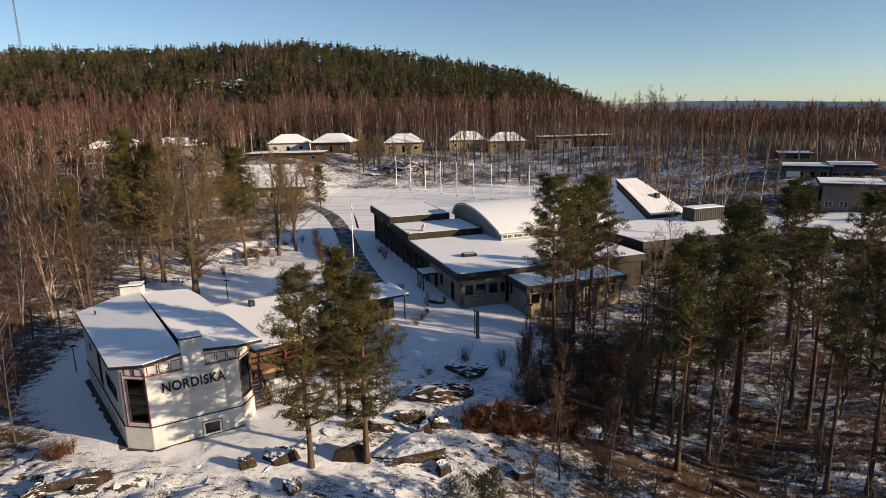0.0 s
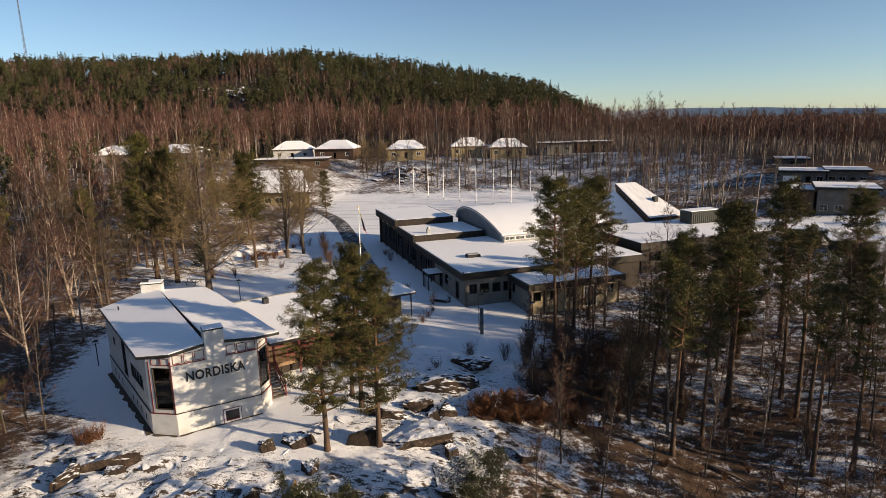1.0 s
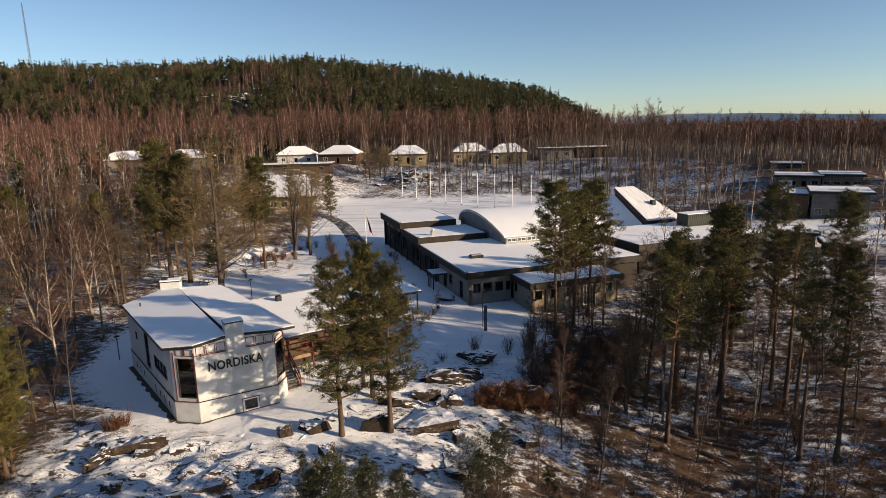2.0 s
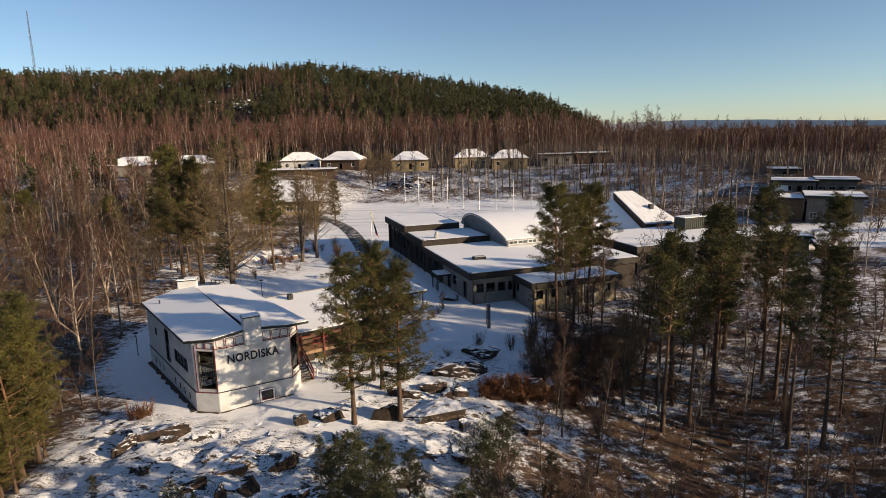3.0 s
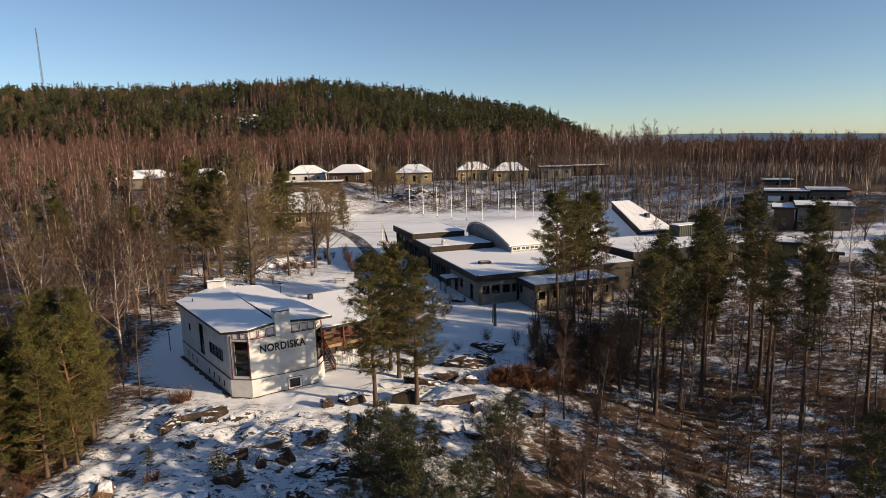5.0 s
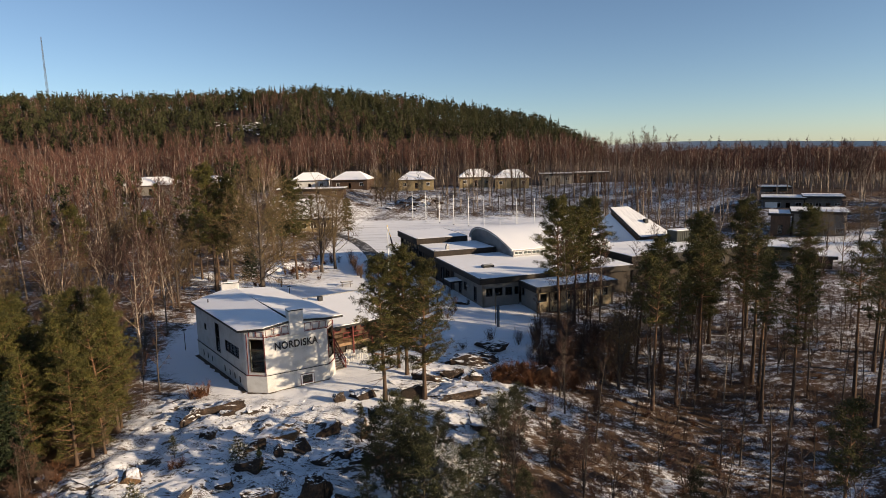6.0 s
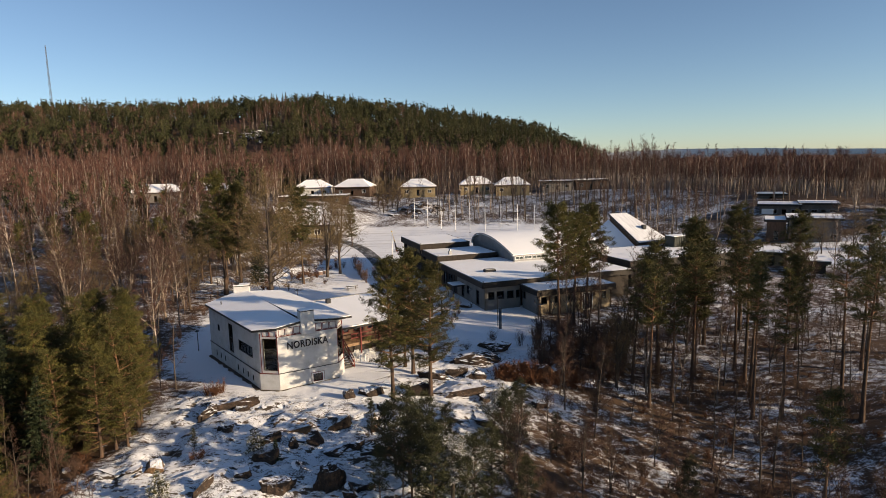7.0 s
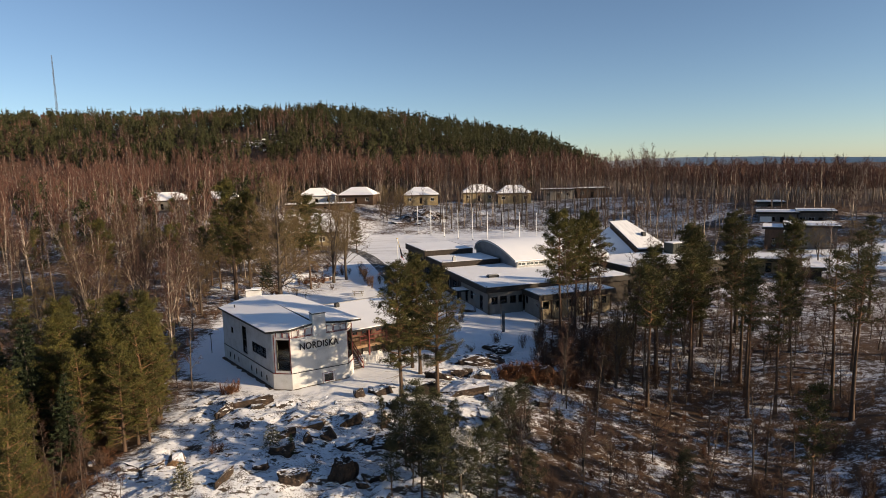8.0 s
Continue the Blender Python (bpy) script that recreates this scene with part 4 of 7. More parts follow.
def sports_hall():
    h = thing("sports_hall", SCHOOL_AT, "barrel-vaulted hall with ribbed metal gable and snowy roof", "building", turn=SCHOOL_TURN)
    u0, u1, v0, v1 = 10.3, 27.0, 12.7, 30.0
    n = 22

    def crown(v):
        """The roof's height over the plan: a long slope to the front eave, a short round one to the back."""
        q = (v - v0) / (v1 - v0)
        return 5.5 + 2.1 * (math.sin(math.pi / 2 * q / 0.68) ** 0.95 if q < 0.68 else math.sqrt(max(0.0, 1 - ((q - 0.68) / 0.32) ** 2)))

    def arch(k, r=0.0):
        v = v0 + (v1 - v0) * 0.5 * (1 - math.cos(math.pi * k / n))
        e = -r if k == 0 else (r if k == n else 0.0)
        return v + e, crown(v) + r

    ring = [arch(k) for k in range(n + 1)]
    for nm, a, b, r in (("vault", u0, u1, 0.0),):
        low = [(a, v0, 4.0)] + [(a, v, z) for v, z in ring] + [(a, v1, 0.3)]
        bm = prism(low, [(b, v, z) for _, v, z in low])
        part("gable_wall", bm, RIBBED, h, "grey ribbed metal gable")
    for k in range(1, 58):
        v = v0 + (v1 - v0) * k / 58
        part("rib", boxes((u0 - 0.05, u0 - 0.002, v - 0.07, v + 0.07, 4.4, crown(v) - 0.12)), RIBBED, h)
    ro = [arch(k, 0.14) for k in range(n + 1)]
    bm = bmesh.new()
    vs = [[bm.verts.new((u, v, z + e)) for v, z, e in ([(v, z, 0.0) for v, z in ro] + [(v, z, -0.13) for v, z in ring[::-1]])] for u in (u0 - 0.3, u1 + 0.3)]
    k = len(vs[0])
    for i in range(k):
        bm.faces.new((vs[0][i], vs[0][(i + 1) % k], vs[1][(i + 1) % k], vs[1][i]))
    bm.faces.new(vs[0][::-1])
    bm.faces.new(vs[1])
    bmesh.ops.recalc_face_normals(bm, faces=bm.faces[:])
    part("roof_snow", bm, ROOF_SNOW, h, "curved roof under snow")
    bm = bmesh.new()
    sec = [[bm.verts.new(q) for q in ((u0 - 0.34, v, z - 0.16), (u0 - 0.34, v, z + 0.02), (u0 - 0.28, v, z + 0.02), (u0 - 0.28, v, z - 0.16))] for v, z in ro]
    for a, b in zip(sec, sec[1:]):
        for k in range(4):
            bm.faces.new((a[k], a[(k + 1) % 4], b[(k + 1) % 4], b[k]))
    bmesh.ops.recalc_face_normals(bm, faces=bm.faces[:])
    part("verge", bm, GREY_PAINT, h, "pale metal verge")
    # strip of windows along the eave
    m = at_wall(u0, v0 - 0.06)
    part("eave_band", boxes((0.0, u1 - u0, 0, 0.05, 5.3, 5.62), (0, u1 - u0, 0, 0.05, 4.45, 4.75), m=m), GREY_PAINT, h)
    for k in range(11):
        window(h, m, 0.15 + 1.5 * k, 1.5 + 1.5 * k, 4.78, 5.28, WHITE_PAINT, mullions=1, set_in=-0.02, depth=0.06, bar=0.06, name="strip_window")


sports_hall()


def back_hall():
    """The pitched hall and flat roofs beyond the school."""
    b = thing("pitched_hall", SCHOOL_AT, "hall with one steep snowy roof slope and dark eaves", "building", turn=SCHOOL_TURN)
    u0, u1, ub_, v0, v1 = 37.0, 43.8, 41.0, 17.8, 27.0
    def slope(name, ua, ub, za, zb, va, thick, drop, mt, parent, label="", taper=0.0):
        """A tilted slab: za at the front, zb at the back, lower by drop on the side ua."""
        low = [(ua, va, za - drop), (ub, va, za), (ub - taper, v1, zb), (ua, v1, zb - drop)]
        return part(name, prism(low, [(x, y, z + thick) for x, y, z in low]), mt, parent, label)

    front, back = 4.8, 9.2
    part("wall", prism([(u0 + .2, v0 + .3, -0.5), (u1 - .2, v0 + .3, -0.5), (ub_ - .2, v1, -0.5), (u0 + .2, v1, -0.5)], [(u0 + .2, v0 + .3, front), (u1 - .2, v0 + .3, front), (ub_ - .2, v1, back), (u0 + .2, v1, back)]), BROWN_PANEL, b)
    r = slope("roof", u0, u1, front, back, v0, 0.25, 0, BLACK_METAL, b, taper=u1 - ub_)
    slope("roof_snow", u0 + 0.06, u1 - 0.05, front + 0.28, back + 0.26, v0 + 0.05, 0.1, 0, THIN_SNOW, r, "thin snow on the steep slope", taper=u1 - ub_)
    for k in range(12):
        t = (k + 0.5) / 12
        v, z = v0 + (v1 - v0) * t, front + 0.1 + (back - front) * t
        part("rafter_end", boxes((u0 - 0.12, u0 - 0.002, v - 0.12, v + 0.12, z - 0.22, z)), GREY_WOOD, b)
    part("roof_vent", boxes((u0 + 3.6, u0 + 4.3, v0 + 3.6, v0 + 4.3, 6.3, 7.7), bevel=0.03), BLACK_METAL, b)
    lw = slope("lower_roof", u0 - 4.0, u0 - 0.13, front - 1.0, back - 1.1, v0 + 0.4, 0.25, 2.6, BLACK_METAL, b)
    slope("roof_snow", u0 - 3.95, u0 - 0.14, front - 0.71, back - 0.83, v0 + 0.45, 0.1, 2.55, ROOF_SNOW, lw, "shaded snow on the lower slope")
    part("wall", prism([(u0 - 3.8, v0 + .7, -0.5), (u0 + 0.19, v0 + .7, -0.5), (u0 + 0.19, v1, -0.5), (u0 - 3.8, v1, -0.5)], [(u0 - 3.8, v0 + .7, front - 3.6), (u0 + 0.19, v0 + .7, front - 1.0), (u0 + 0.19, v1, back - 1.2), (u0 - 3.8, v1, back - 3.8)]), DARK_WOOD, b)
    c = thing("flat_wing", SCHOOL_AT, "dark flat-roofed school wing under snow", "building", turn=SCHOOL_TURN)
    part("wall", boxes((25.8, 46.5, 4.6, 17.0, -0.5, 4.1)), DARK_WOOD, c)
    flat_roof(c, 25.4, 46.8, 4.2, 17.3, 4.6, fascia=0.9)
    for k in range(7):
        window(c, at_wall(25.8, 4.6), 1.2 + 2.8 * k, 3.0 + 2.8 * k, 2.0, 3.4, BLACK_METAL, mullions=2, set_in=-0.06, depth=0.06, proud=0.02)
    d = part("roof_plant", boxes((40.2, 45.6, 12.6, 15.0, 4.55, 6.5), bevel=0.05), PLANT_GREEN, c, "ribbed dark green plant room")
    for k in range(14):
        part("rib", boxes((40.3 + 0.37 * k, 40.42 + 0.37 * k, 12.53, 12.6, 4.7, 6.4)), PLANT_GREEN, d)
    part("plant_snow", boxes((40.25, 45.55, 12.65, 14.95, 6.505, 6.6)), ROOF_SNOW, d)


back_hall()


def small_house(name, at, turn, w, d, wall_h, roof_h, wall_mat, label, hip=True, group="", windows=3, door=True):
    """A cottage: walls with windows and a door, a hipped or flat roof under snow."""
    h = thing(name, at, label, "house", group, turn)
    m = Matrix.Translation((-w / 2, -d / 2, 0))
    wins = []
    for k in range(windows):
        s = w * (k + 0.5) / windows
        wins.append((s - 0.65, s + 0.65, 1.0, 2.2) if not (door and k == windows // 2) else (s - 0.5, s + 0.5, 0.1, 2.15))
    part("wall", wall_bm(w, -1.5, wall_h, 0.3, wins, m), wall_mat, h)
    part("wall", boxes((-w / 2, -w / 2 + .3, -d / 2 + .3, d / 2, -1.5, wall_h), (w / 2 - .3, w / 2, -d / 2 + .3, d / 2, -1.5, wall_h), (-w / 2 + .3, w / 2 - .3, d / 2 - .3, d / 2, -1.5, wall_h)), wall_mat, h)
    for q in wins:
        window(h, m, *q, (WHITE_PAINT if hip else GREY_PAINT) if q[2] > 0.5 else BROWN_PANEL, mullions=1 if q[2] > 0.5 else 0, set_in=0.03, proud=0.05)
    part("inner_floor", boxes((-w / 2 + .3, w / 2 - .3, -d / 2 + .3, d / 2 - .3, -0.2, 0.0), (-w / 2 + .3, w / 2 - .3, 0.0, 0.15, 0.0, wall_h)), INTERIOR, h)
    o = 0.6
    e = [(-w / 2 - o, -d / 2 - o), (w / 2 + o, -d / 2 - o), (w / 2 + o, d / 2 + o), (-w / 2 - o, d / 2 + o)]
    if hip:
        f = 0.42
        top = [(-w / 2 * f, -0.25), (w / 2 * f, -0.25), (w / 2 * f, 0.25), (-w / 2 * f, 0.25)]
        r = part("roof", prism([(x, y, wall_h - 0.02) for x, y in e], [(x, y, wall_h + 0.2) for x, y in e]), BROWN_PANEL, h, "dark eaves board")
        part("roof_snow", prism([(x * 0.99, y * 0.99, wall_h + 0.205) for x, y in e], [(x, y, wall_h + roof_h) for x, y in top]), ROOF_SNOW, r, "hipped roof under snow")
        ch = part("chimney", boxes((w * 0.1, w * 0.1 + 0.6, -0.3, 0.3, wall_h + roof_h - 0.4, wall_h + roof_h + 0.5), bevel=0.03), BROWN_PANEL, h)
    else:
        r = part("roof", prism([(x, y, wall_h + 0.01) for x, y in e], [(x, y, wall_h + 0.5) for x, y in e]), FASCIA, h, "dark flat roof edge")
        part("roof_snow", boxes((-w / 2 - o + .1, w / 2 + o - .1, -d / 2 - o + .1, d / 2 + o - .1, wall_h + 0.505, wall_h + 0.62)), ROOF_SNOW, r, "flat roof under snow")
    return h


def far_houses():
    for x, y, t, w, d, hip, mt, lab in (
            (-17, 203, 4, 12.5, 9, True, YELLOW_BRICK, "yellow brick cottage with a hipped snowy roof"),
            (-40, 201, -6, 13, 9, True, BROWN_PANEL, "dark brown cottage with a hipped snowy roof"),
            (4.5, 206, 3, 12, 9, True, YELLOW_BRICK, "yellow brick cottage behind bare trees"),
            (17.5, 202, 0, 12, 8, True, YELLOW_BRICK, "yellow brick cottage with snowy roof among birches"),
            (-57, 206, 8, 13, 9, True, WHITE_WALL, "pale cottage with a snowy hipped roof"),
            (-92, 196, 10, 17, 9, True, GREY_BRICK, "grey cottage with a long snowy roof"),
            (-107, 187, 10, 19, 9, True, GREY_BRICK, "grey cottage with a snowy roof in the wood"),
            (34, 206, 0, 11, 7, False, GREY_BRICK, "low flat-roofed house among birches"),
            (47, 209, 0, 11, 7, False, BROWN_PANEL, "brown flat-roofed house among birches")):
        small_house("cottage", (x, y, land(x, y) + 0.2), radians(t), w, d, 3.1, 3.0, mt, lab, hip, "cottages along the bank")


far_houses()


def flats():
    g = "grey blocks on the slope"
    for x, y, t, w, d, hh, top, lab, mt in (
            (76.6, 112.6, -25, 9.3, 9, 5.0, 6.7, "two-storey grey brick block with a flat snowy roof", SHADED_BRICK),
            (70.2, 115.4, -25, 3.6, 7, 4.0, 6.1, "low dark block with a flat snowy roof", BROWN_PANEL),
            (80.6, 135.8, -25, 8.6, 8, 2.9, 7.8, "grey block with white doors and a flat snowy roof", SHADED_BRICK),
            (88.7, 133.2, -25, 7.6, 8, 3.3, 8.1, "grey block higher on the slope with flat roof", SHADED_BRICK),
            (86.5, 153, -20, 6.5, 7, 2.4, 9.3, "small flat-roofed house at the wood's edge", SHADED_BRICK),
            (-50, 180, 4, 22, 7, 2.6, 10.0, "dark low outbuilding under snow", BROWN_PANEL),
            (56.5, 88.5, -25, 5.0, 6, 2.4, 3.3, "small ochre pavilion with a flat snowy roof", YELLOW_BRICK),
            (58.8, 80.5, -20, 4.2, 4, 1.9, 2.9, "small dark shed with a flat snowy roof", DARK_WOOD)):
        small_house("flat_block", (x, y, top - hh - 0.6), radians(t), w, d, hh, 0.4, mt, lab, False, g if x > 60 else "", windows=1 if w < 7 else 4)
        if "white doors" in lab:
            h = scene.collection.objects[-1]
            while h.parent:
                h = h.parent
            part("garage_door", boxes((-w / 2 + 0.5, -w / 2 + 3.1, -d / 2 - 0.06, -d / 2 - 0.02, -0.05, 2.2)), WHITE_PAINT, h, "white garage door")


flats()


def lean_to_hall():
    """Ochre hall under one long slope that rises to the back."""
    h = thing("ochre_hall", (-40.0, 134.0, 0), "ochre brick hall under one long snowy roof slope", "building", turn=radians(4))
    w, d, zf, zb, sk = 14.0, 16.5, 4.3, 7.8, -5.5
    wins = [(0.9 + 2.6 * k, 2.5 + 2.6 * k, 2.0, 3.4) for k in range(5)]
    m = Matrix.Translation((-w / 2, 0, 0))
    part("wall", wall_bm(w, -0.5, zf, 0.3, wins, m), YELLOW_BRICK, h, "ochre brick wall")
    for q in wins:
        window(h, m, *q, WHITE_PAINT, mullions=1, set_in=0.03, proud=0.05)
    for x in (-w / 2, w / 2 - 0.3):
        part("side_wall", prism([(x, 0.31, -0.5), (x + 0.3, 0.31, -0.5), (x + 0.3 + sk, d, -0.5), (x + sk, d, -0.5)], [(x, 0.31, zf), (x + 0.3, 0.31, zf), (x + 0.3 + sk, d, zb), (x + sk, d, zb)]), YELLOW_BRICK, h)
    part("back_wall", prism([(-w / 2 + sk, d + 0.01, -0.5), (w / 2 + sk, d + 0.01, -0.5), (w / 2 + sk, d + 0.3, -0.5), (-w / 2 + sk, d + 0.3, -0.5)], [(-w / 2 + sk, d + 0.01, zb), (w / 2 + sk, d + 0.01, zb), (w / 2 + sk, d + 0.3, zb), (-w / 2 + sk, d + 0.3, zb)]), YELLOW_BRICK, h)
    part("inner_floor", prism([(-w / 2 + 0.4, 0.4, 0.6), (w / 2 - 0.4, 0.4, 0.6), (w / 2 - 0.4 + sk, d - 0.2, 0.6), (-w / 2 + 0.4 + sk, d - 0.2, 0.6)], [(-w / 2 + 0.4, 0.4, 0.8), (w / 2 - 0.4, 0.4, 0.8), (w / 2 - 0.4 + sk, d - 0.2, 0.8), (-w / 2 + 0.4 + sk, d - 0.2, 0.8)]), INTERIOR, h)
    ring = [(-w / 2 - 0.8, -0.9, zf - 0.18), (w / 2 + 0.8, -0.9, zf - 0.18), (w / 2 + 0.8 + sk, d + 0.7, zb + 0.15), (-w / 2 - 0.8 + sk, d + 0.7, zb + 0.15)]
    r = part("roof", prism(ring, [(x, y, z + 0.45) for x, y, z in ring]), FASCIA, h, "dark roof slab")
    cx, cy = sum(q[0] for q in ring) / 4, sum(q[1] for q in ring) / 4
    top = [(x + (cx - x) * 0.015, y + (cy - y) * 0.015, z + 0.455) for x, y, z in ring]
    part("roof_snow", prism(top, [(x, y, z + 0.12) for x, y, z in top]), ROOF_SNOW, r, "even snow cover")


lean_to_hall()


# ---- poles, flag, lamps, small things of the yard ----
def flagpoles():
    first = None
    for k in range(9):
        x, y = -13.9 + 32.5 * k / 8, 155 - 25 * k / 8
        if first is None:
            p = thing("flagpole", (x, y, land(x, y)), "tall white flagpole without a flag", "flagpole", "row of flagpoles")
            bm = bmesh.new()
            rod(bm, (0, 0, 0), (0, 0, 8.0), 0.09, 0.06, 10)
            part("pole", bm, POLE_WHITE, p)
            bm = bmesh.new()
            bmesh.ops.create_uvsphere(bm, u_segments=10, v_segments=6, radius=0.11, matrix=Matrix.Translation((0, 0, 8.08)))
            part("finial", bm, POLE_WHITE, p)
            part("pole_foot", boxes((-0.18, 0.18, -0.18, 0.18, -0.2, 0.25), bevel=0.02), STEEL, p)
            bm = bmesh.new()
            rod(bm, (0.12, 0, 1.2), (0.09, 0, 7.9), 0.012, 0.012, 4)
            part("halyard", bm, POLE_WHITE, p)
            first = p
        else:
            copy_thing(first, Matrix.Translation((x, y, land(x, y))))


flagpoles()


STRIPES = (0.0, 0.3, 0.9, 1.0)


def flag():
    x, y = -9.2, 71.4
    f = thing("flagpole_with_flag", (x, y, land(x, y)), "white flagpole with a hanging striped flag", "flagpole")
    bm = bmesh.new()
    rod(bm, (0, 0, 0), (0, 0, 8.7), 0.085, 0.05, 10)
    part("pole", bm, POLE_WHITE, f)
    bm = bmesh.new()
    bmesh.ops.create_uvsphere(bm, u_segments=10, v_segments=6, radius=0.1, matrix=Matrix.Translation((0, 0, 8.78)))
    part("finial", bm, FLAG_YELLOW, f)
    part("pole_foot", boxes((-0.2, 0.2, -0.2, 0.2, -0.2, 0.3), bevel=0.02), STEEL, f)
    for j, (mt, nm) in enumerate(((FLAG_YELLOW, "yellow stripe of limp cloth"), (FLAG_BLUE, "dark navy stripe of limp cloth"), (FLAG_RED, "red stripe of limp cloth"))):
        bm = bmesh.new()
        n = 10
        rows = []
        for k in range(n + 1):
            s = k / n
            row = []
            for q in range(4):
                w = STRIPES[j] + (STRIPES[j + 1] - STRIPES[j]) * q / 3
                px = 0.07 + 0.5 * w + 0.42 * s * (0.5 + 0.5 * w) + 0.03 * math.sin(6 * s + 5 * w)
                row.append((px, 0.12 * math.sin(11 * s + 3 * w), 8.5 - 2.7 * w - 0.55 * s))
            rows.append(row)
        fr = [[bm.verts.new(p) for p in r] for r in rows]
        bk = [[bm.verts.new((p[0], p[1] + 0.012, p[2])) for p in r] for r in rows]
        for k in range(n):
            for q in range(3):
                bm.faces.new((fr[k][q], fr[k][q + 1], fr[k + 1][q + 1], fr[k + 1][q]))
                bm.faces.new((bk[k][q], bk[k + 1][q], bk[k + 1][q + 1], bk[k][q + 1]))
        part("flag_stripe", bm, mt, f, nm)


flag()


def lamp_post(x, y, first=None):
    p = thing("garden_lamp", (x, y, land(x, y)), "slim black garden lamp post in the snow", "lamp", "garden lamps")
    bm = bmesh.new()
    rod(bm, (0, 0, -0.2), (0, 0, 2.1), 0.045, 0.04)
    part("post", bm, BLACK_METAL, p)
    bm = bmesh.new()
    rod(bm, (0, 0, 2.1), (0, 0, 2.24), 0.08, 0.2, 12)
    part("lamp_glass", bm, WHITE_PAINT, p)
    bm = bmesh.new()
    rod(bm, (0, 0, 2.24), (0, 0, 2.34), 0.28, 0.1, 12)
    part("shade", bm, BLACK_METAL, p)
    return p


lp = lamp_post(-27.0, 42.0)
for x, y in ((-20.6, 58.4), (-12.5, 77.5), (11.5, 51.5)):
    copy_thing(lp, Matrix.Translation((x, y, land(x, y))))


def info_post():
    x, y = 6.46, 48.5
    p = thing("sign_pillar", (x, y, land(x, y)), "slim dark blue pillar standing in the snowy yard", "post")
    part("pillar", boxes((-0.17, 0.17, -0.12, 0.12, -0.3, 2.55), bevel=0.02), POST_BLUE, p)
    bm = bmesh.new()
    rod(bm, (-0.25, 0.9, 0), (-0.25, 0.9, 3.6), 0.05, 0.04)
    part("mast", bm, BLACK_METAL, p)
    bm = bmesh.new()
    rod(bm, (-0.25, 0.9, 3.6), (0.25, 0.7, 3.75), 0.05, 0.09)
    part("mast_head", bm, BLACK_METAL, p)


info_post()


def picnic_table(x, y, a):
    t = thing("picnic_table", (x, y, land(x, y)), "wooden picnic table dusted with snow", "table", "picnic tables", radians(a))
    for k in range(5):
        part("top_board", boxes((-0.9, 0.9, -0.36 + 0.145 * k, -0.225 + 0.145 * k, 0.7, 0.74)), GREY_WOOD, t)
    part("table_snow", boxes((-0.85, 0.85, -0.32, 0.32, 0.742, 0.78)), SNOW, t, "thin snow cover")
    for y0 in (-0.78, 0.55):
        part("bench_board", boxes((-0.9, 0.9, y0, y0 + 0.24, 0.42, 0.46)), GREY_WOOD, t)
    for x0 in (-0.62, 0.55):
        for s in (-1, 1):
            bm = bmesh.new()
            rod(bm, (x0, s * 0.7, -0.05), (x0, s * 0.25, 0.7), 0.05, 0.05, 4)
            part("leg", bm, GREY_WOOD, t)
        part("crossbar", boxes((x0 - 0.03, x0 + 0.04, -0.75, 0.75, 0.34, 0.41)), GREY_WOOD, t)
    return t


pt = picnic_table(-15.3, 69.0, 15)
for x, y, a in ((-28.2, 63.4, -10), (-24.0, 74.0, 40)):
    copy_thing(pt, Matrix.Translation((x, y, land(x, y))) @ Matrix.Rotation(radians(a), 4, "Z"))


def mast():
    x, y = -338, 465
    p = thing("radio_mast", (x, y, land(x, y)), "tall thin lattice radio mast on the hill", "mast")
    for k in range(3):
        a = k * math.tau / 3
        bm = bmesh.new()
        rod(bm, (1.1 * math.cos(a), 1.1 * math.sin(a), -2), (0.35 * math.cos(a), 0.35 * math.sin(a), 60), 0.16, 0.1, 5)
        part("mast_leg", bm, STEEL, p)
    bm = bmesh.new()
    for k in range(27):
        z, r, r2 = k * 2.2, 1.1 - 0.75 * k / 30, 1.1 - 0.75 * (k + 1) / 30
        for j in range(3):
            a, b = j * math.tau / 3, (j + 1) * math.tau / 3
            rod(bm, (r * math.cos(a), r * math.sin(a), z), (r2 * math.cos(b), r2 * math.sin(b), z + 2.2), 0.07, 0.07, 3)
    part("lattice", bm, STEEL, p)


mast()


def seat_blocks():
    first = None
    for k, (x, y, a) in enumerate(((-26.6, 80.4, 20), (-25.6, 81.0, 25), (-24.7, 81.7, 30), (-23.7, 82.6, 40), (-22.9, 83.6, 45))):
        m = Matrix.Translation((x, y, land(x, y))) @ Matrix.Rotation(radians(a), 4, "Z")
        if first is None:
            first = thing("stone_seat", (x, y, land(x, y)), "pinkish stone block seat with snow on top", "seat", "stone seats under the trees", radians(a))
            part("block", boxes((-0.42, 0.42, -0.25, 0.25, -0.2, 0.55), bevel=0.04), PINK_STONE, first)
            part("block_snow", boxes((-0.4, 0.4, -0.23, 0.23, 0.551, 0.62), bevel=0.02), SNOW, first)
        else:
            copy_thing(first, m)


seat_blocks()


